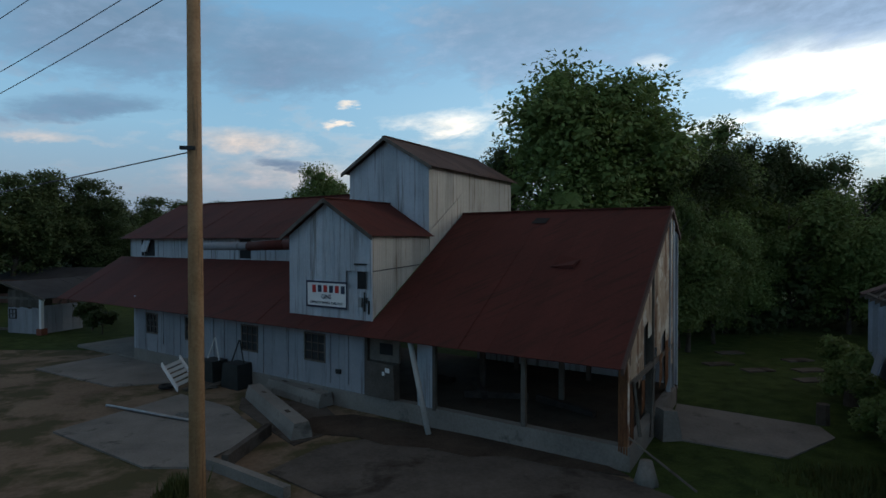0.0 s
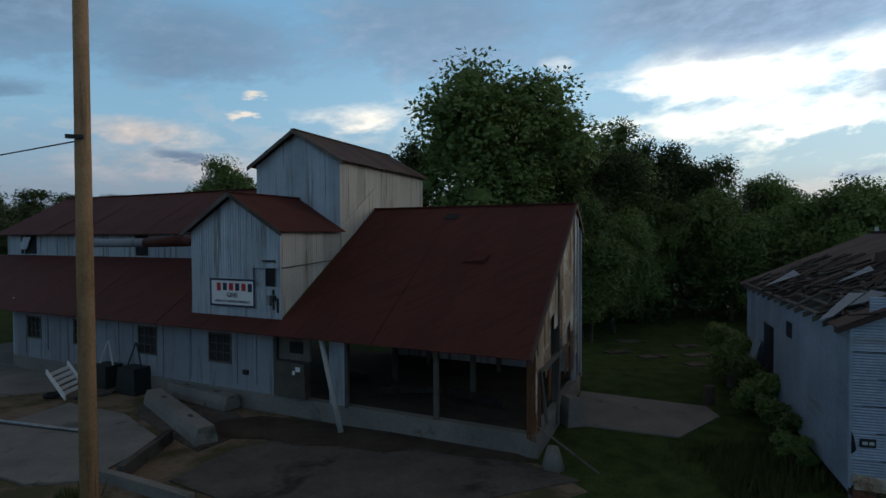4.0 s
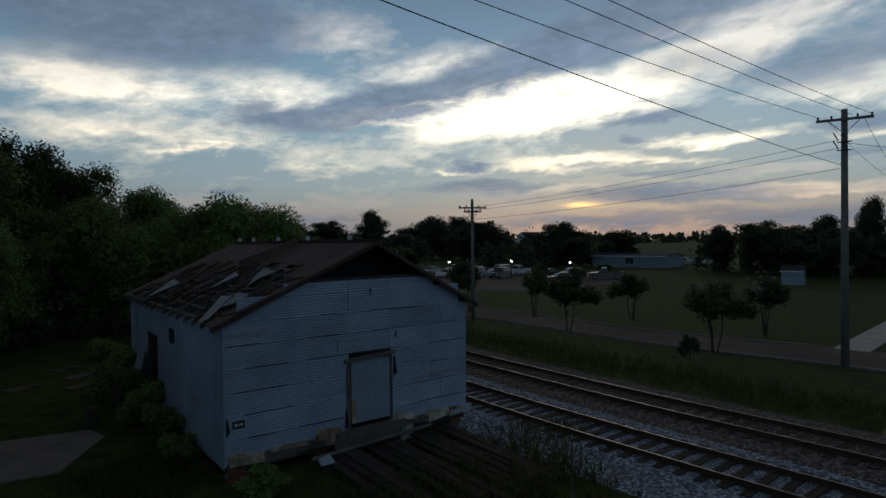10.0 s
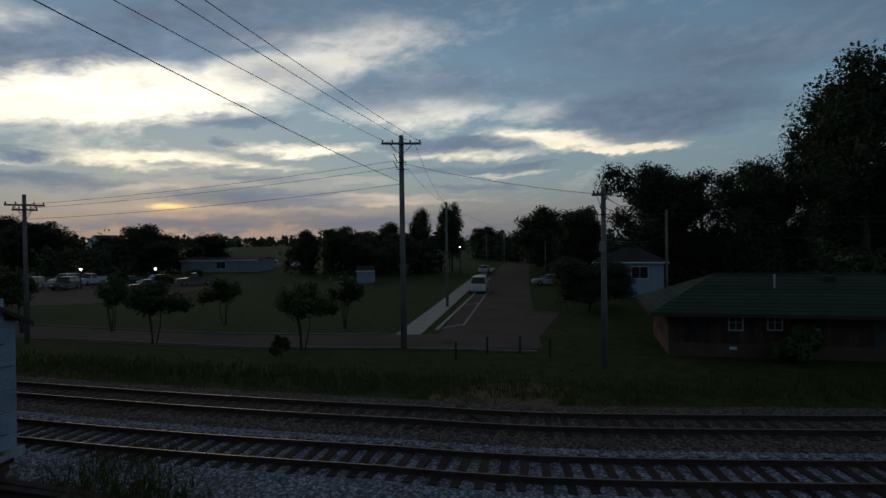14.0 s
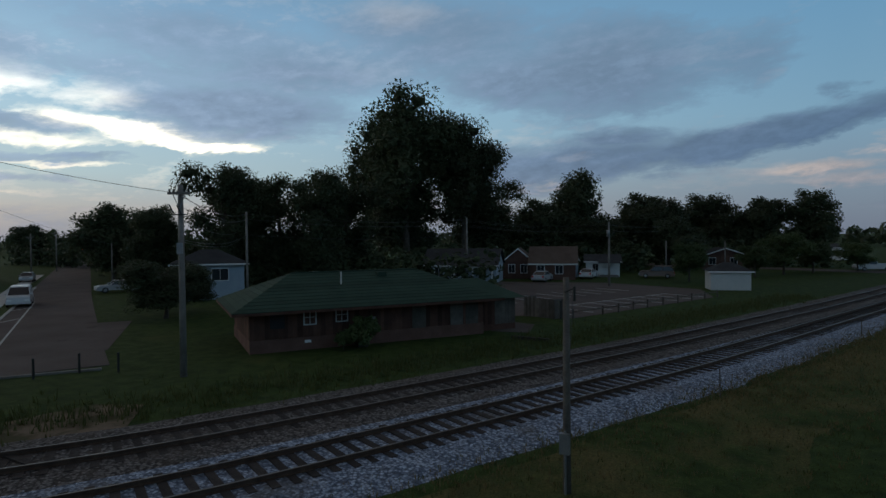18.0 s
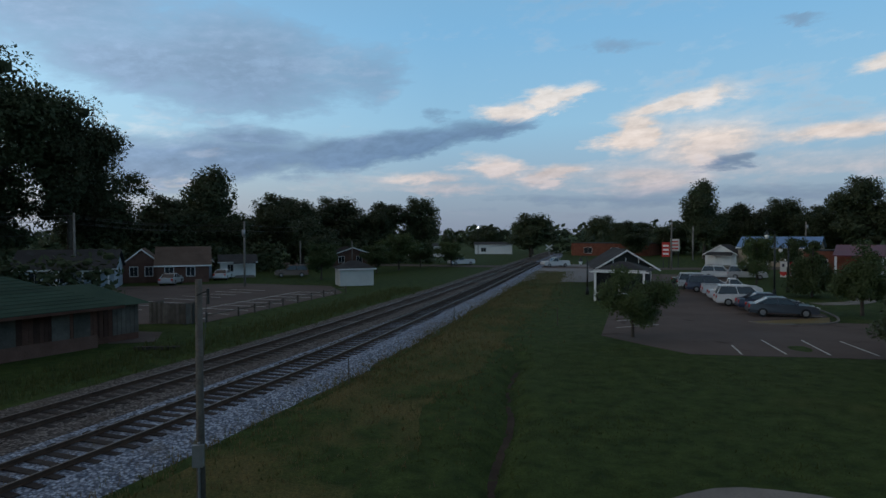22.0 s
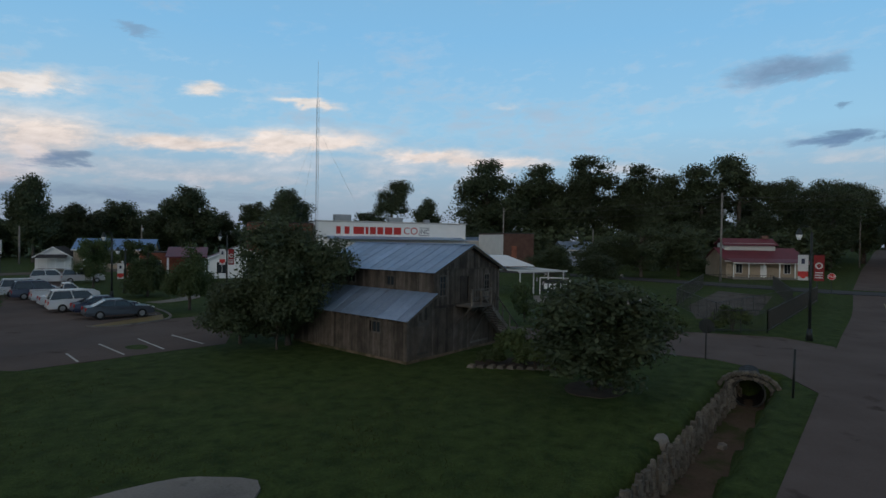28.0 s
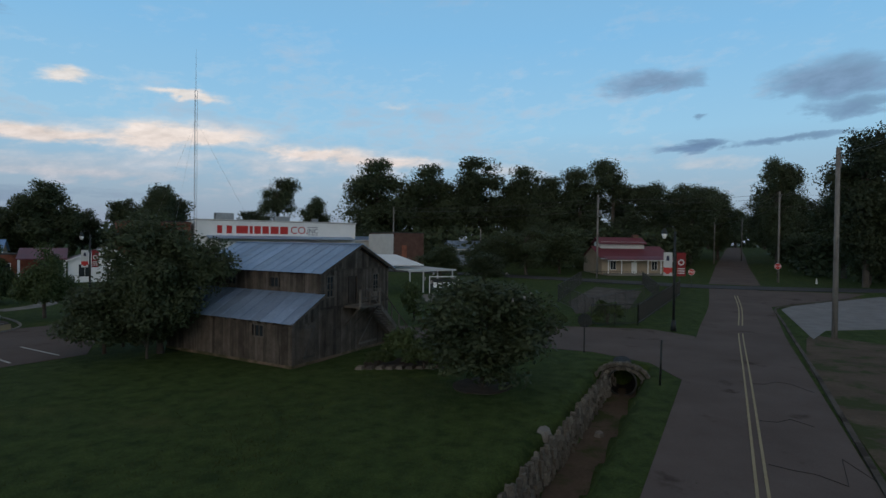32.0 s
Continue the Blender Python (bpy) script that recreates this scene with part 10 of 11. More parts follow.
stop_sign(-82.6, 8.9, 2.2, (1.0, -0.1))
stop_sign(-96.4, 22.0, 2.5, (1.0, -0.2), scale=1.1)
stop_sign(-35.3, -1.9, 1.95, (-1.0, 0.2), back=True)
gp = part("marker_post", Geo().tube((-28.3, 1.8, -0.1), (-28.25, 1.84, 2.05), 0.05, 0.045, 8), DARK_METAL, None, smooth=True)
tagged(gp, "thin dark green marker post on the verge", "post")
hy = thing("hydrant", (-96.5, 27.0, 0.93), "small white fire hydrant on the verge", "hydrant")
part("barrel", Geo().tube((-96.5, 27.0, 0.9), (-96.5, 27.0, 1.5), 0.14, 0.11, 10), WHITE, hy)
part("cap", Geo().tube((-96.5, 27.0, 1.5), (-96.5, 27.0, 1.7), 0.13, 0.04, 10), WHITE, hy)


def sign_panel(x, y, z0, w, h, turn, mat, label):
    s = thing("roadside_sign", (x, y, land(x, y)), label, "sign", "roadside signs")
    m = axes((x, y), (math.cos(turn), math.sin(turn)), (-math.sin(turn), math.cos(turn)))
    part("panel", Geo(m).box(-w / 2, w / 2, -0.05, 0.05, z0, z0 + h), mat, s)
    for u in (-w * 0.35, w * 0.35):
        part("post", Geo(m).box(u - 0.06, u + 0.06, 0.05, 0.15, land(x, y) - 0.1, z0 + h * 0.8), DARK_METAL, s)
    for k in range(3):
        part("printed_bar", Geo(m).box(-w * 0.38, w * 0.38, -0.06, -0.052, z0 + h * (0.15 + 0.28 * k), z0 + h * (0.27 + 0.28 * k)), RED_PAINT if mat is not RED_PAINT else WHITE, s)


sign_panel(-50.0, -104.5, 3.2, 1.6, 2.2, 2.35, OFF_WHITE, "white roadside sign with red bars")
sign_panel(-47.6, -103.0, 2.2, 1.4, 2.6, 2.35, RED_PAINT, "red roadside sign with white bars")


# ---- fences ----
def fence(name, label, pts, h, rails, mat, post=0.06, bars=0.0):
    x0, y0 = pts[0]
    f = thing(name, (x0, y0, land(x0, y0)), label, "fence", kind="structure")
    for k, ((ax, ay), (bx, by)) in enumerate(zip(pts, pts[1:])):
        L = math.dist((ax, ay), (bx, by))
        n = max(1, round(L / 2.4))
        for i in range(n + (1 if k == len(pts) - 2 else 0)):
            t = i / n
            x, y = ax + (bx - ax) * t, ay + (by - ay) * t
            part("post", Geo().box(x - post / 2, x + post / 2, y - post / 2, y + post / 2, land(x, y) - 0.1, land(x, y) + h), mat, f)
        for rz in rails:
            part("rail", Geo().tube((ax, ay, land(ax, ay) + rz), (bx, by, land(bx, by) + rz), post * 0.4, post * 0.4, 5), mat, f)
        if bars:
            g = Geo()
            m = int(L / bars)
            for i in range(m):
                t = i / m
                x, y = ax + (bx - ax) * t, ay + (by - ay) * t
                z = land(x, y)
                g.box(x - 0.012, x + 0.012, y - 0.012, y + 0.012, z + 0.1, z + h)
            tagged(part("pickets", g, mat, f), kind="stuff")


fence("rail_fence", "low grey timber rail fence along the car park", [(14.0, -43.6), (12.6, -46.8), (10.4, -53.0), (6.0, -65.0)], 0.75, (0.55,), WOOD_GREY, 0.12)
fence("iron_fence", "black iron picket fence round the lot", [(-48.0, 1.4), (-72.6, 6.6), (-80.0, 7.2)], 1.7, (0.2, 1.6), DARK_METAL, 0.07, 0.14)
fence("iron_fence", "black iron picket fence round the lot", [(-48.0, 1.4), (-46.6, -2.0)], 1.7, (0.2, 1.6), DARK_METAL, 0.07, 0.14)
fence("wire_fence", "grey chain-link fence round the old basin", [(-50.0, -2.0), (-61.5, -6.0), (-84.0, -5.0), (-86.0, 3.0), (-66.0, 4.0), (-50.0, -2.0)], 1.8, (0.1, 1.75), DARK_METAL, 0.05, 0.3)
overlay("basin_floor", [(-53.0, -3.6), (-61.7, -5.0), (-80.0, -3.0), (-76.0, 2.6), (-58.0, 0.9)], STAINED, "worn concrete floor of a drained basin", "slab", lift=0.03)
overlay("basin_floor", [(-55.0, -9.0), (-57.0, -20.0), (-63.0, -22.0), (-66.0, -12.0)], CONCRETE, "stained concrete yard", "slab", lift=0.02)
fence("bollards", "thin steel posts at the lane end", [(28.8, -11.5), (29.6, -13.7), (29.0, -15.4), (27.5, -16.4)], 0.95, (), DARK_METAL, 0.08)


# ---- vehicles ----
def paint(name, col):
    return material(name, col, tuple(min(1.0, c * 1.15 + 0.005) for c in col), rough=0.28, scale=1.0, bump=0.0, spec=0.6)


PAINT = {"white": paint("white_car_paint", (0.48, 0.49, 0.50)), "grey": paint("grey_car_paint", (0.040, 0.050, 0.065)), "navy": paint("navy_car_paint", (0.016, 0.022, 0.05)), "red": paint("red_car_paint", (0.22, 0.015, 0.02)), "silver": paint("silver_car_paint", (0.30, 0.31, 0.32)), "black": paint("black_car_paint", (0.012, 0.012, 0.014)), "brown": paint("brown_car_paint", (0.09, 0.055, 0.04))}


def vehicle(kind, colour, x, y, nose, group="parked cars"):
    """A car whose nose points along the bearing given, in degrees from the x axis."""
    z = land(x, y) + 0.03
    c, s = math.cos(radians(nose)), math.sin(radians(nose))
    m0 = axes((x, y), (c, s), (-s, c))
    m = lambda u, v, w: (lambda q: (q[0], q[1], q[2] + z))(m0(u, v, w))
    L, W, H, hood, deck = {"sedan": (4.7, 1.8, 1.45, 0.92, 1.0), "suv": (4.9, 1.95, 1.8, 1.08, 1.08), "pickup": (5.5, 1.95, 1.8, 1.1, 1.05), "van": (5.0, 1.95, 1.9, 1.15, 1.15)}[kind]
    words = {"sedan": "sedan", "suv": "sport utility car", "pickup": "pickup truck", "van": "van"}[kind]
    car = thing({"sedan": "sedan_car", "suv": "suv_car", "pickup": "pickup_truck", "van": "van"}[kind], (x, y, z), "%s %s parked on asphalt" % (colour, words), "car" if kind != "pickup" else "truck", group)
    p = PAINT[colour]
    hl = L / 2
    g = Geo(m)
    prof = [(-hl + 0.05, 0.30), (hl - 0.10, 0.30), (hl, 0.5), (hl - 0.06, hood - 0.18), (hl - 0.35, hood - 0.05), (hl * 0.42, hood), (-hl * 0.55, deck), (-hl + 0.12, deck - 0.06), (-hl, 0.55)]
    a = [g.p(u, -W / 2 + (0.07 if w > 0.75 else 0.0), w) for u, w in prof]
    b = [g.p(u, W / 2 - (0.07 if w > 0.75 else 0.0), w) for u, w in prof]
    g.f.append(a)
    g.f.append(b[::-1])
    for i in range(len(prof)):
        j = (i + 1) % len(prof)
        g.f.append([a[j], a[i], b[i], b[j]])
    part("body", g, p, car)
    r0, r1, t0, t1 = {"sedan": (-hl * 0.80, hl * 0.42, -hl * 0.42, hl * 0.12), "suv": (-hl * 0.96, hl * 0.42, -hl * 0.84, hl * 0.12), "pickup": (-hl * 0.12, hl * 0.42, -hl * 0.06, hl * 0.18), "van": (-hl * 0.97, hl * 0.62, -hl * 0.92, hl * 0.30)}[kind]
    w0, w1 = W / 2 - 0.08, W / 2 - 0.22
    zb = (hood + deck) / 2 - 0.03
    part("glasshouse", Geo(m).hexa([(r0, -w0, zb), (r1, -w0, zb), (r1, w0, zb), (r0, w0, zb)], [(t0, -w1, H - 0.05), (t1, -w1, H - 0.05), (t1, w1, H - 0.05), (t0, w1, H - 0.05)]), CAR_GLASS, car, "dark windows")
    part("roof", Geo(m).hexa([(t0 - 0.05, -w1 - 0.03, H - 0.09), (t1 + 0.05, -w1 - 0.03, H - 0.09), (t1 + 0.05, w1 + 0.03, H - 0.09), (t0 - 0.05, w1 + 0.03, H - 0.09)], [(t0 + 0.06, -w1 + 0.06, H), (t1 - 0.06, -w1 + 0.06, H), (t1 - 0.06, w1 - 0.06, H), (t0 + 0.06, w1 - 0.06, H)]), p, car)
    for sg in (-1, 1):
        for k in ((0.0, 0.5, 1.0) if kind != "pickup" else (0.0, 1.0)):
            ub, ut = r0 + (r1 - r0) * k, t0 + (t1 - t0) * k
            part("pillar", Geo(m).tube((ub, sg * w0 * 1.005, zb), (ut, sg * (w1 + 0.01), H - 0.06), 0.045, 0.04, 5), p, car)
    if kind == "pickup":
        bed = Geo(m)
        bed.box(-hl + 0.12, -hl * 0.14, -W / 2 + 0.08, -W / 2 + 0.16, deck - 0.08, deck + 0.12).box(-hl + 0.12, -hl * 0.14, W / 2 - 0.16, W / 2 - 0.08, deck - 0.08, deck + 0.12).box(-hl + 0.06, -hl + 0.12, -W / 2 + 0.08, W / 2 - 0.08, deck - 0.1, deck + 0.12)
        part("bed_rim", bed, p, car)
        part("bed_floor", Geo(m).box(-hl + 0.14, -hl * 0.14, -W / 2 + 0.18, W / 2 - 0.18, deck - 0.04, deck + 0.015), BLACK, car)
    for u in (-hl * 0.60, hl * 0.62):
        for sg in (-1, 1):
            wheel = part("wheel", Geo(m).tube((u, sg * (W / 2 - 0.20), 0.34), (u, sg * (W / 2 + 0.012), 0.34), 0.34, 0.34, 16), RUBBER, car)
            part("rim", Geo(m).tube((u, sg * (W / 2 + 0.008), 0.34), (u, sg * (W / 2 + 0.026), 0.34), 0.21, 0.19, 12), STEEL, wheel)
    for sg in (-1, 1):
        part("headlight", Geo(m).box(hl - 0.14, hl + 0.005, sg * W * 0.36 - 0.2, sg * W * 0.36 + 0.2, 0.62, 0.78), WHITE, car)
        part("tail_light", Geo(m).box(-hl - 0.005, -hl + 0.1, sg * W * 0.40 - 0.12, sg * W * 0.40 + 0.12, 0.66, 0.9), RED_PAINT, car)
        part("mirror", Geo(m).box(r1 - 0.2, r1 - 0.05, sg * (W / 2 + 0.06) - 0.09, sg * (W / 2 + 0.06) + 0.09, zb + 0.02, zb + 0.16), p, car)
    part("bumper", Geo(m).box(hl - 0.08, hl + 0.04, -W / 2 + 0.1, W / 2 - 0.1, 0.34, 0.52).box(-hl - 0.04, -hl + 0.08, -W / 2 + 0.1, W / 2 - 0.1, 0.36, 0.54), p if kind != "pickup" else STEEL, car)
    return car


row = "cars in the station lot"
for kind, col, x, y in (("sedan", "grey", -28.9, -42.9), ("sedan", "navy", -29.9, -46.0), ("suv", "white", -30.0, -49.4), ("sedan", "white", -31.4, -53.4), ("pickup", "white", -33.2, -57.2), ("suv", "navy", -33.4, -61.5), ("suv", "white", -34.2, -65.3), ("sedan", "black", -35.4, -69.4)):
    vehicle(kind, col, x, y, 158, row)
vehicle("suv", "white", -44.8, -79.9, 150, row)
vehicle("suv", "silver", -47.6, -78.0, 150, row)
vehicle("pickup", "white", -29.9, -112.5, 12, "vehicles on the streets")
vehicle("van", "white", 64.6, -28.9, 152, "vehicles on the streets")
vehicle("sedan", "silver", 70.1, -41.9, 70, "vehicles on the streets")
vehicle("sedan", "silver", 101.3, -46.4, 150, "vehicles on the streets")
far = "cars in the far car park"
for k, (kind, col, x, y, n) in enumerate((("sedan", "silver", 103.4, 31.6, 150), ("sedan", "white", 116.0, 34.0, 150), ("suv", "white", 107.1, 22.8, 150), ("pickup", "white", 106.5, 19.2, 150), ("suv", "silver", 99.0, 25.4, 165), ("suv", "black", 97.0, 20.6, 165), ("sedan", "black", 100.4, 13.1, 140), ("sedan", "black", 89.2, 9.7, 120), ("pickup", "brown", 96.9, 3.6, 100), ("sedan", "white", 98.5, 30.4, 165), ("sedan", "silver", 108.0, 36.6, 165), ("suv", "navy", 95.0, 9.0, 120))):
    vehicle(kind, col, x, y, n, far)
vehicle("sedan", "silver", 29.3, -77.7, -85, "cars by the cottages")
vehicle("sedan", "white", 25.3, -86.1, -85, "cars by the cottages")
vehicle("suv", "brown", 16.4, -90.3, 10, "cars by the cottages")
vehicle("pickup", "white", -12.5, -121.4, 20, "cars by the cottages")
for k, (x, y) in enumerate(((148.0, -8.0), (151.0, -13.0), (154.0, -18.0))):
    vehicle(("van", "pickup", "van")[k], ("white", "silver", "white")[k], x, y, 70, "trucks by the storage hall")


# ---- lit lamps in the distance ----
def area_lamp(x, y, h, mat=LAMP_WHITE, r=0.3, label="tall car park lamp, already lit"):
    z = land(x, y)
    a = thing("car_park_lamp", (x, y, z), label, "lamp", "lit lamps")
    part("pole", Geo().tube((x, y, z), (x, y, z + h), 0.09, 0.06, 8), DARK_METAL, a)
    part("bulb", Geo().tube((x, y, z + h - 0.05), (x, y, z + h + 1.2 * r), r, r * 0.8, 10), mat, a)


area_lamp(96.5, 18.6, 2.8, r=0.16)
area_lamp(92.7, 8.7, 2.7, r=0.16)
area_lamp(92.8, 28.2, 2.8, r=0.14)
area_lamp(100.0, -41.0, 5.0, r=0.12)
area_lamp(118.0, -46.0, 6.0, r=0.12)
area_lamp(-24.0, -182.0, 8.5, r=0.14)
area_lamp(150.0, -81.0, 4.0, LAMP_RED, 0.25, "small red signal lamp far down the street")


# ---- clutter in the gin yard ----
def jersey_barrier(p, q, tip, label):
    """A precast concrete block lying askew."""
    (x0, y0), (x1, y1) = p, q
    L = math.dist(p, q)
    u = ((x1 - x0) / L, (y1 - y0) / L)
    m = axes(p, u, (-u[1], u[0]))
    b = thing("concrete_barrier", ((x0 + x1) / 2, (y0 + y1) / 2, 0.06), label, "barrier", "concrete barriers")
    prof = [(-0.34, 0.0), (0.34, 0.0), (0.33, 0.20), (0.24, 0.52), (-0.22, 0.50), (-0.31, 0.22)]
    g = Geo(m)
    ct, st = math.cos(tip), math.sin(tip)
    rot = lambda v, w: (v * ct - w * st, max(0.0, v * st + w * ct) + 0.06)
    a = [g.p(0, *rot(v, w)) for v, w in prof]
    c = [g.p(L, *rot(v, w)) for v, w in prof]
    g.f.append(a[::-1])
    g.f.append(c)
    for i in range(6):
        j = (i + 1) % 6
        g.f.append([a[i], a[j], c[j], c[i]])
    part("block", g, CONCRETE, b)
    for k in (0.25, 0.75):
        part("lifting_slot", Geo(m).box(L * k - 0.15, L * k + 0.15, -0.06, 0.06, 0.55, 0.585), STAINED, b)


jersey_barrier((-3.9, 24.3), (-1.6, 18.9), 0.0, "long pale concrete barrier lying across the yard")
jersey_barrier((-3.3, 25.3), (-1.0, 22.4), 0.0, "pale concrete barrier beside the gin wall")


def yard_clutter():
    tp = part("steel_pipe", Geo().tube((-9.1, 23.6, 0.14), (-5.5, 21.2, 0.14), 0.055, 0.055, 10), STEEL, None, smooth=True)
    tagged(tp, "long pale steel pipe lying on the slab", "pipe")
    cb = thing("cinder_block", (-5.9, 21.7, 0.07), "grey hollow concrete block on the slab", "block")
    part("shell", Geo().box(-6.1, -5.7, 21.6, 21.65, 0.07, 0.27).box(-6.1, -5.7, 21.75, 21.8, 0.07, 0.27), CONCRETE, cb)
    part("web", Geo().box(-6.1, -6.05, 21.65, 21.75, 0.07, 0.27).box(-5.93, -5.87, 21.65, 21.75, 0.07, 0.27).box(-5.75, -5.7, 21.65, 21.75, 0.07, 0.27), CONCRETE, cb)
    st = thing("white_steps", (-7.0, 26.1, 0.0), "white-painted slatted steps fallen against a pallet", "steps")
    fall = lambda u, v, w: (-7.20 + 0.36 * u - 0.40 * v, 25.57 + 0.62 * u + 0.25 * v, 0.12 + 0.10 * u + 0.52 * v + 0.8 * w)
    for u in (0.0, 1.35):
        part("stringer", Geo(fall).hexa([(u, -0.1, 0), (u + 0.10, -0.1, 0), (u + 0.10, 1.75, 0), (u, 1.75, 0)], [(u, -0.1, 0.24), (u + 0.10, -0.1, 0.24), (u + 0.10, 1.75, 0.2), (u, 1.75, 0.2)]), WHITE, st)
    for k in range(5):
        part("tread", Geo(fall).box(0.1, 1.35, 0.1 + 0.33 * k, 0.28 + 0.33 * k, 0.06, 0.11), OFF_WHITE, st)
    pt = thing("timber_pallet", (-6.3, 26.2, 0.0), "weathered timber pallet lying beside the hoppers", "pallet")
    for k in range(5):
        part("slat", Geo().hexa([(-7.0 + 0.28 * k, 25.7 + 0.1 * k, 0.12), (-6.84 + 0.28 * k, 25.7 + 0.1 * k, 0.12), (-6.3 + 0.28 * k, 26.8 + 0.1 * k, 0.14), (-6.46 + 0.28 * k, 26.8 + 0.1 * k, 0.14)], [(-7.0 + 0.28 * k, 25.7 + 0.1 * k, 0.16), (-6.84 + 0.28 * k, 25.7 + 0.1 * k, 0.16), (-6.3 + 0.28 * k, 26.8 + 0.1 * k, 0.18), (-6.46 + 0.28 * k, 26.8 + 0.1 * k, 0.18)]), WOOD_GREY, pt)
    for o in (0.08, 0.95):
        part("runner", Geo().tube((-6.95 + 0.5 * o, 25.72 + o, 0.06), (-5.75 + 0.5 * o, 26.12 + o, 0.06), 0.06, 0.06, 4), WOOD_GREY, pt)
    ty = thing("old_tyre", (-7.75, 26.2, 0.1), "old black tyre lying by the white steps", "tyre")
    tg = Geo()
    rings = [[tg.p(-7.75 + (0.24 + 0.09 * math.cos(b)) * math.cos(a), 26.2 + (0.24 + 0.09 * math.cos(b)) * math.sin(a), 0.16 + 0.09 * math.sin(b)) for b in (2 * math.pi * q / 8 for q in range(8))] for a in (2 * math.pi * k / 18 for k in range(18))]
    for k in range(18):
        for q in range(8):
            tg.f.append([rings[k][q], rings[(k + 1) % 18][q], rings[(k + 1) % 18][(q + 1) % 8], rings[k][(q + 1) % 8]])
    part("carcass", tg, RUBBER, ty, smooth=True)
    for k, (x, y) in enumerate(((-6.1, 27.2), (-4.9, 26.3))):
        hp = thing("feed_hopper", (x, y, 0.0), "dark steel hopper with a tapered neck by the wall", "hopper", "hoppers by the wall")
        m = axes((x, y), GA, GB)
        part("bin", Geo(m).hexa([(-0.6, -0.45, 0.0), (0.6, -0.45, 0.0), (0.6, 0.45, 0.0), (-0.6, 0.45, 0.0)], [(-0.5, -0.4, 1.05), (0.5, -0.4, 1.05), (0.5, 0.4, 1.05), (-0.5, 0.4, 1.05)]), DARK_METAL, hp)
        fr = Geo(m)
        fr.tube((-0.45, 0, 1.05), (-0.05, 0.1, 2.0), 0.035, 0.03, 5).tube((0.4, 0, 1.05), (0.0, 0.1, 2.0), 0.035, 0.03, 5)
        part("neck_frame", fr, OFF_WHITE if k == 0 else DARK_METAL, hp)
    bl = thing("footing_block", (9.2, 17.2, 0), "rough concrete footing block at the gin corner", "block", "footing blocks")
    part("mass", Geo().hexa([(9.5, 17.0, -0.1), (10.2, 17.0, -0.1), (10.2, 17.7, -0.1), (9.5, 17.7, -0.1)], [(9.6, 17.1, 0.95), (10.05, 17.1, 0.9), (10.05, 17.6, 0.9), (9.6, 17.6, 0.95)]), CONCRETE, bl)
    bl = thing("footing_block", (7.4, 14.3, 0), "sagging tin-wrapped footing at the dock corner", "block", "footing blocks")
    part("mass", Geo().tube((7.45, 14.15, -0.05), (7.45, 14.15, 0.60), 0.34, 0.16, 10), CONCRETE, bl, smooth=True)
    for k, (x, y, r) in enumerate(((18.6, 19.6, 0.28), (15.8, 17.8, 0.22))):
        sp = part("tree_stump", Geo().tube((x, y, -0.1), (x, y, 0.6 + 0.1 * k), r, r * 0.9, 9), BARK, None, smooth=False)
        tagged(sp, "short dark stump beside the slab", "stump", "stumps")
    for k, (x, y) in enumerate(((19.2, 25.6), (18.2, 27.2), (20.6, 29.8), (22.8, 27.4), (21.6, 25.2), (20.2, 23.4))):
        b = part("low_footing", Geo().box(x - 0.7, x + 0.7, y - 0.35, y + 0.35, -0.05, 0.06), STAINED)
        tagged(b, "low mossy concrete footing in the grass", "footing", "footings in the grass")
    lp = part("loose_pole", Geo().tube((8.4, 13.4, 0.05), (7.0, 14.2, 1.2), 0.035, 0.03, 5), WOOD_GREY)
    tagged(lp, "grey stick leaning on the dock corner", "stick")


yard_clutter()


def rail_side():
    sm = axes((18.0, -43.6), (-0.95, 0.31), (0.31, 0.95))
    tk = thing("timber_screen", (18.0, -43.6, 0.0), "weathered timber board screen round the bins", "fence")
    for k in range(16):
        h = 1.5 + random.uniform(-0.05, 0.05)
        part("board", Geo(sm).box(k * 0.19, k * 0.19 + 0.17, 0.0, 0.025, 0.03, h), WOOD_GREY, tk)
    for k in range(8):
        for a in (0.0, 3.02):
            part("board", Geo(sm).box(a, a + 0.025, -0.2 - k * 0.19, -0.03 - k * 0.19, 0.03, 1.5), WOOD_GREY, tk)
    for a in (0.05, 2.95):
        part("post", Geo(sm).box(a - 0.05, a + 0.05, -0.1, 0.0, 0.0, 1.55), WOOD_GREY, tk)
    for k, (x, y, h) in enumerate(((2.2, -25.0, 1.1), (7.2, -8.4, 1.0), (10.4, -3.6, 1.2), (12.8, 1.2, 1.2), (-4.0, -44.0, 1.0), (-10.8, -40.0, 1.2))):
        p = part("line_stake", Geo().tube((x, y, -0.05), (x + 0.02, y, h), 0.03, 0.025, 6), WOOD_GREY)
        tagged(p, "thin stake in the trackside weeds", "stake", "stakes")
    for k, (x, y) in enumerate(((13.4, -33.4), (18.9, -8.2))):
        p = part("spare_tie", Geo().box(x - 1.2, x + 1.2, y - 0.12, y + 0.12, 0.02, 0.2), TIE)
        tagged(p, "spare timber lying by the rails", "timber", "spare timbers")
    sg = thing("crossing_signal", (-26.5, -104.0, 0), "railway crossing mast with crossbuck", "signal")
    part("mast", Geo().tube((-26.5, -104, 0), (-26.5, -104, 4.4), 0.07, 0.06, 8), STEEL, sg)
    part("crossbuck", Geo().tube((-27.1, -104, 3.6), (-25.9, -104, 4.4), 0.08, 0.08, 4).tube((-27.1, -104.02, 4.4), (-25.9, -104.02, 3.6), 0.08, 0.08, 4), WHITE, sg)


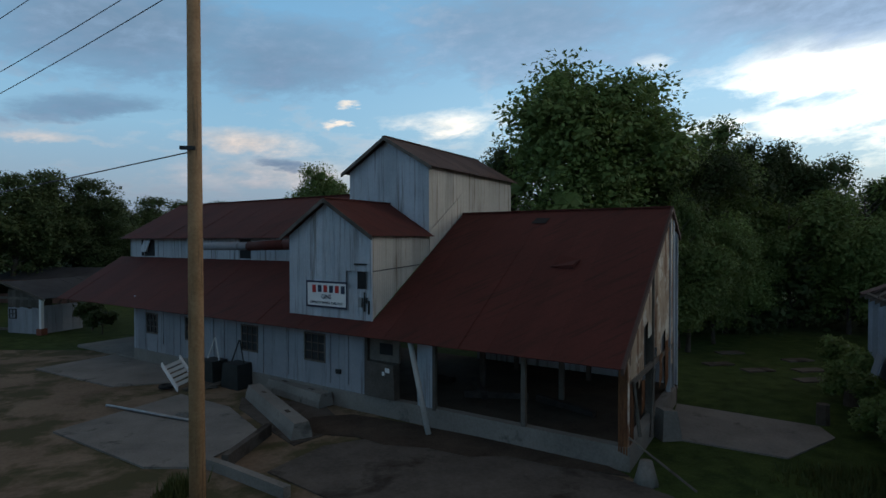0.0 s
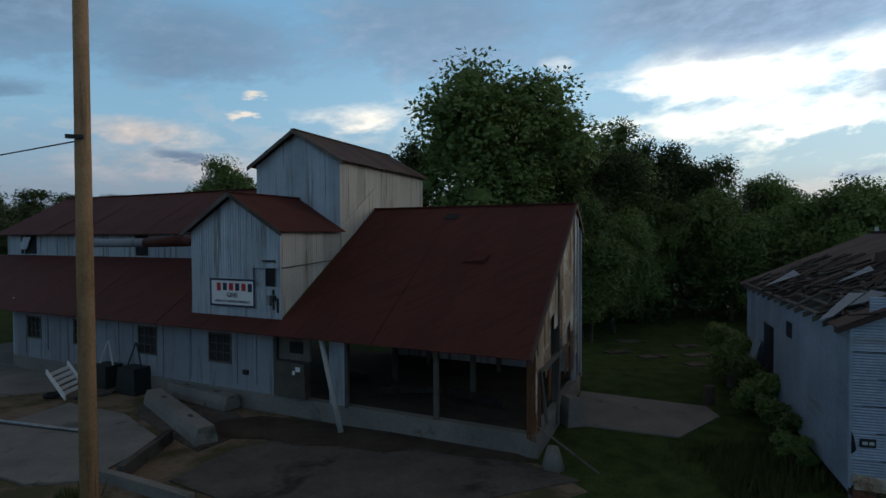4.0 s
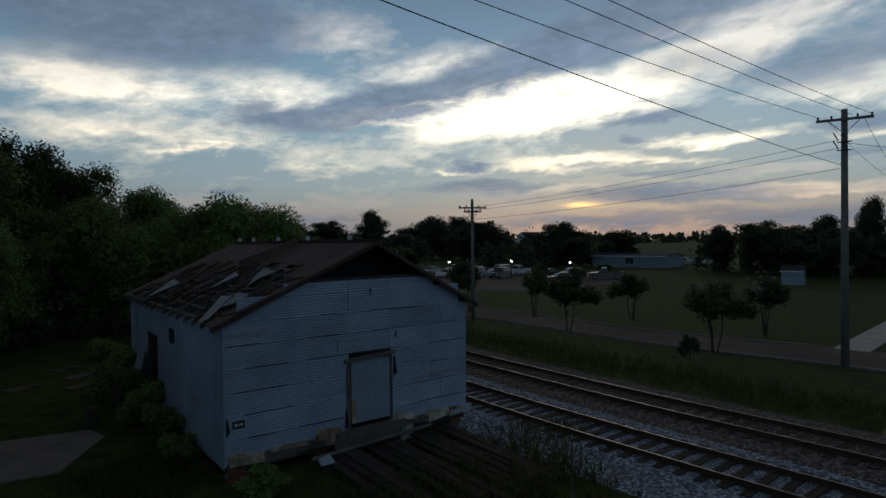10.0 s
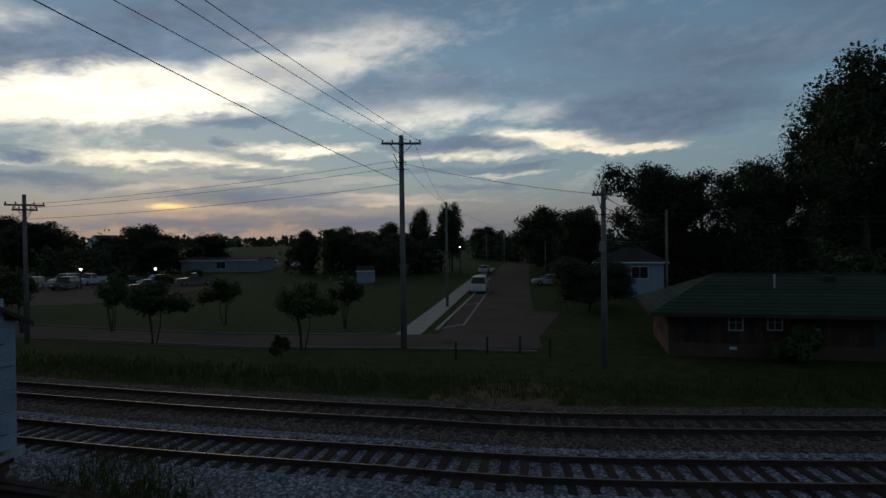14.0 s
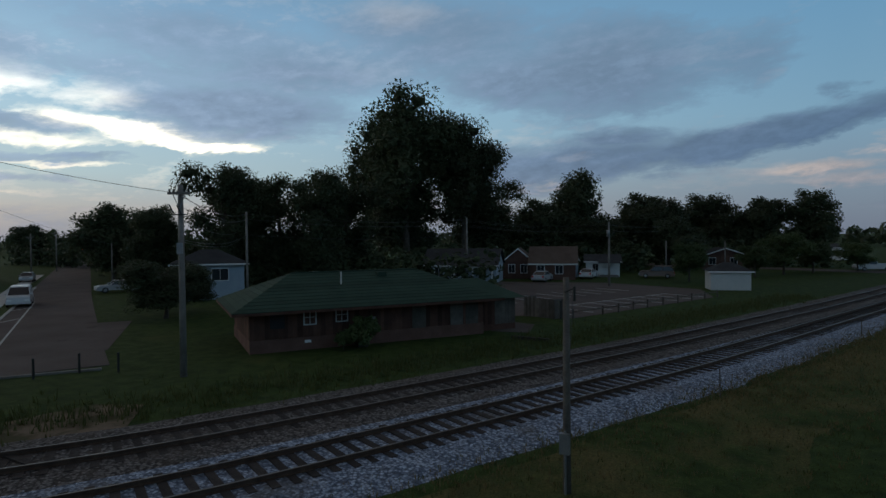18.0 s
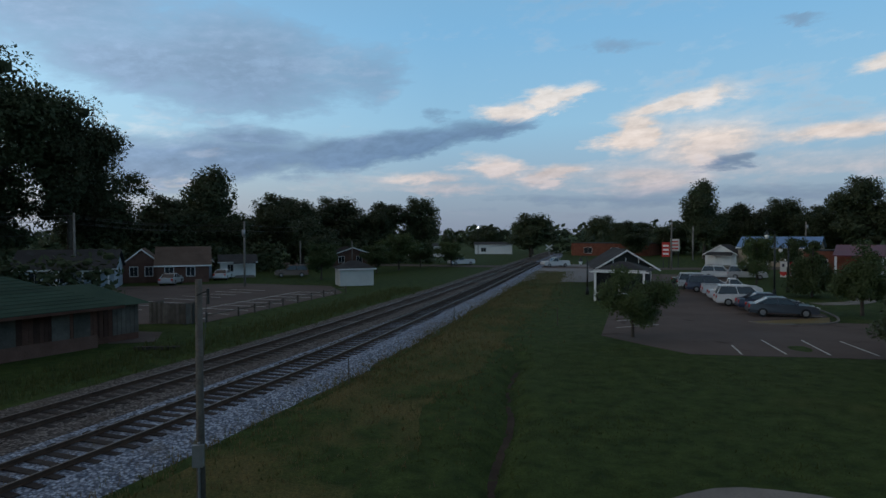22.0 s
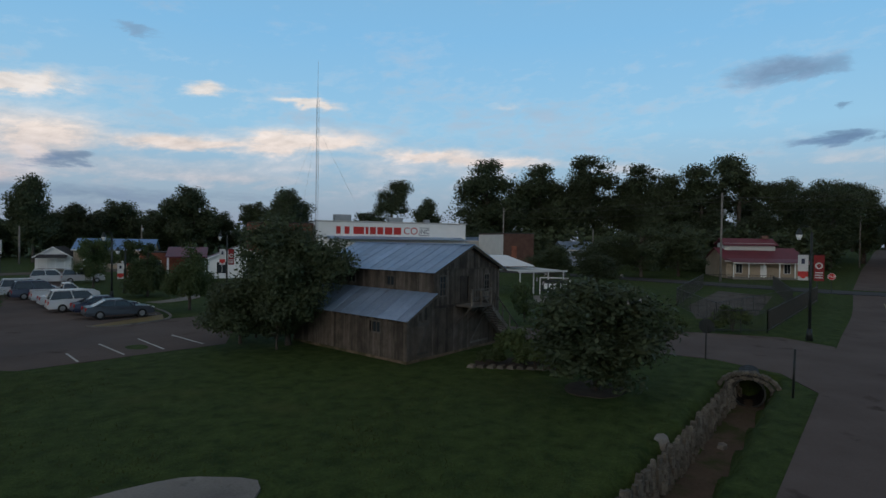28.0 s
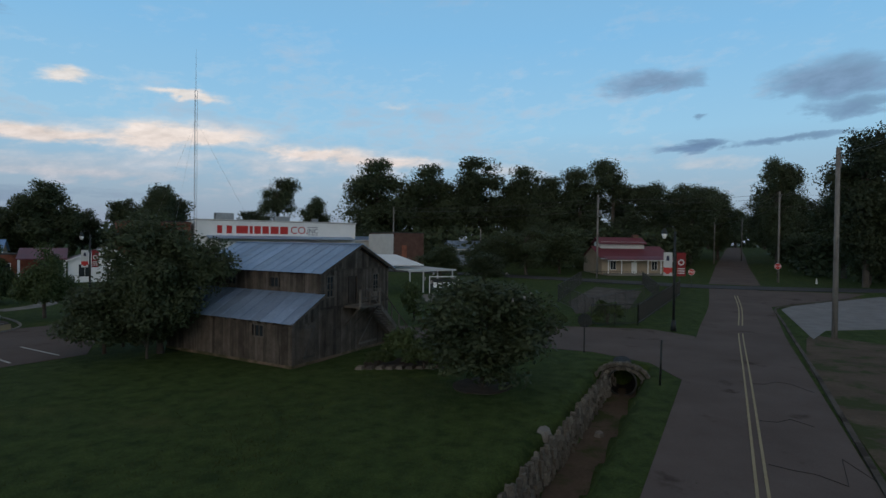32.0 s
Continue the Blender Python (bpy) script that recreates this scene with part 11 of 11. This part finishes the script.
rail_side()


def magnolia_flowers():
    rnd = random.Random(9)
    g = Geo()
    for _ in range(22):
        a, r = rnd.uniform(0, 6.28), rnd.uniform(1.6, 3.0)
        c = (-25.6 + r * math.cos(a), -5.7 + r * math.sin(a), rnd.uniform(1.8, 4.9))
        leaf_cloud(g, c, 0.10, 6, 0.06, rnd)
    tagged(part("white_flowers", g, BLOSSOM), "few white blossoms in the magnolia", "flowers", kind="stuff")
    g = Geo()
    for x, y in ((35.1, -4.4), (42.2, -8.3)):
        for _ in range(40):
            a, r = rnd.uniform(0, 6.28), rnd.uniform(0.4, 1.2)
            leaf_cloud(g, (x + r * math.cos(a), y + r * math.sin(a), rnd.uniform(2.0, 3.8)), 0.13, 7, 0.06, rnd)
    tagged(part("pale_flowers", g, BLOSSOM), "pale blossom clusters on the small trees", "flowers", kind="stuff")
    ring = [(-25.6 + 1.5 * math.cos(k * 0.4) * (1 + 0.1 * math.sin(k)), -5.7 + 1.3 * math.sin(k * 0.4)) for k in range(16)]
    overlay("mulch_bed", ring, SOIL, "dark mulch under the magnolia", "mulch", lift=0.03)
    overlay("flower_bed", [(-26.9, -11.9), (-28.3, -12.6), (-30.8, -10.6), (-31.2, -8.2), (-28.4, -8.2)], SOIL, "dark planted bed beside the barn", "flower bed", lift=0.03)
    for k in range(9):
        x, y = -26.8 - 0.2 * k, -12.1 + 0.45 * k
        b = part("edging_stone", Geo().hexa([(x - 0.25, y - 0.2, 0), (x + 0.25, y - 0.2, 0), (x + 0.25, y + 0.2, 0), (x - 0.25, y + 0.2, 0)], [(x - 0.18, y - 0.14, 0.16), (x + 0.17, y - 0.14, 0.14), (x + 0.17, y + 0.14, 0.15), (x - 0.18, y + 0.12, 0.17)]), STONE)
        tagged(b, "pale stone edging the planted bed", "stone", "edging stones")


magnolia_flowers()


def thicket(label, runs, mat, seed, size=0.3, per=16):
    """Dense undergrowth under and between the trees: lines of leaf clumps."""
    rnd = random.Random(seed)
    g = Geo()
    for pts, h, depth, step in runs:
        for (ax, ay), (bx, by) in zip(pts, pts[1:]):
            L = math.dist((ax, ay), (bx, by))
            for k in range(int(L / step) + 1):
                t = k * step / L
                for _ in range(3):
                    x = ax + (bx - ax) * t + rnd.uniform(-depth, depth)
                    y = ay + (by - ay) * t + rnd.uniform(-depth, depth)
                    hh = h * rnd.uniform(0.45, 1.0)
                    for lv in range(3):
                        leaf_cloud(g, (x, y, land(x, y) + hh * (0.2 + 0.33 * lv)), step * rnd.uniform(0.5, 0.8), per, size, rnd)
    structure("undergrowth", g, mat, label, "undergrowth", kind="stuff")


thicket("dense dark undergrowth below the wood behind the gin", [([(9.0, 42.0), (24.0, 38.0), (33.0, 36.5), (40.0, 30.5), (50.0, 26.0), (62.0, 24.0)], 6.5, 2.0, 1.6), ([(22.0, 36.5), (26.0, 36.5)], 3.0, 1.0, 1.0), ([(28.0, 42.0), (48.0, 40.0)], 9.0, 3.0, 2.2)], LEAF_DARK, 41, 0.24, 24)
thicket("dark undergrowth behind the depot and cottages", [([(96.0, -62.0), (78.0, -58.0), (66.0, -62.0), (52.0, -70.0), (46.0, -80.0), (44.0, -92.0), (36.0, -100.0), (20.0, -104.0)], 6.0, 2.5, 2.6), ([(70.0, -56.0), (50.0, -56.0), (30.0, -62.0)], 5.0, 1.5, 2.0), ([(48.0, -104.0), (30.0, -122.0), (10.0, -130.0), (-8.0, -132.0)], 6.0, 3.0, 3.0)], LEAF_DULL, 42, 0.36, 18)
thicket("dark hedgerow trees beyond the lawn and car park", [([(235.0, 130.0), (205.0, 95.0), (195.0, 60.0), (180.0, 35.0), (165.0, 15.0)], 10.0, 5.0, 5.0), ([(128.0, 30.0), (140.0, 14.0), (152.0, 0.0)], 6.5, 3.0, 3.2), ([(125.0, -15.0), (112.0, -25.0), (108.0, -36.0), (118.0, -42.0)], 7.0, 2.5, 2.6), ([(112.0, 50.0), (90.0, 56.0), (70.0, 50.0)], 7.0, 3.0, 3.0), ([(180.0, -80.0), (130.0, -76.0), (105.0, -66.0), (95.0, -58.0)], 8.0, 3.0, 3.4)], LEAF_DULL, 43, 0.5, 16)
thicket("dark belt of trees behind the shops and up the hill", [([(-50.0, -190.0), (-80.0, -165.0), (-115.0, -150.0), (-135.0, -125.0), (-150.0, -100.0), (-155.0, -75.0), (-135.0, -45.0)], 8.0, 4.0, 4.5), ([(-130.0, -45.0), (-120.0, -25.0), (-116.0, -8.0), (-120.0, 3.0), (-135.0, 12.0), (-165.0, 14.0), (-240.0, 26.0)], 9.0, 3.0, 3.2), ([(-112.0, 32.0), (-122.0, 34.0), (-150.0, 40.0), (-190.0, 46.0), (-250.0, 60.0)], 8.0, 3.0, 3.4), ([(-100.0, 36.0), (-104.0, 60.0), (-110.0, 90.0)], 7.0, 3.0, 3.2)], LEAF_DULL, 44, 0.42, 18)
thicket("dark trees beyond the yard shed", [([(-60.0, 62.0), (-44.0, 66.0), (-30.0, 76.0), (-22.0, 92.0)], 6.0, 2.5, 2.4), ([(-48.0, 96.0), (-20.0, 120.0), (6.0, 120.0)], 8.0, 3.0, 4.0)], LEAF_DARK, 45, 0.34, 18)
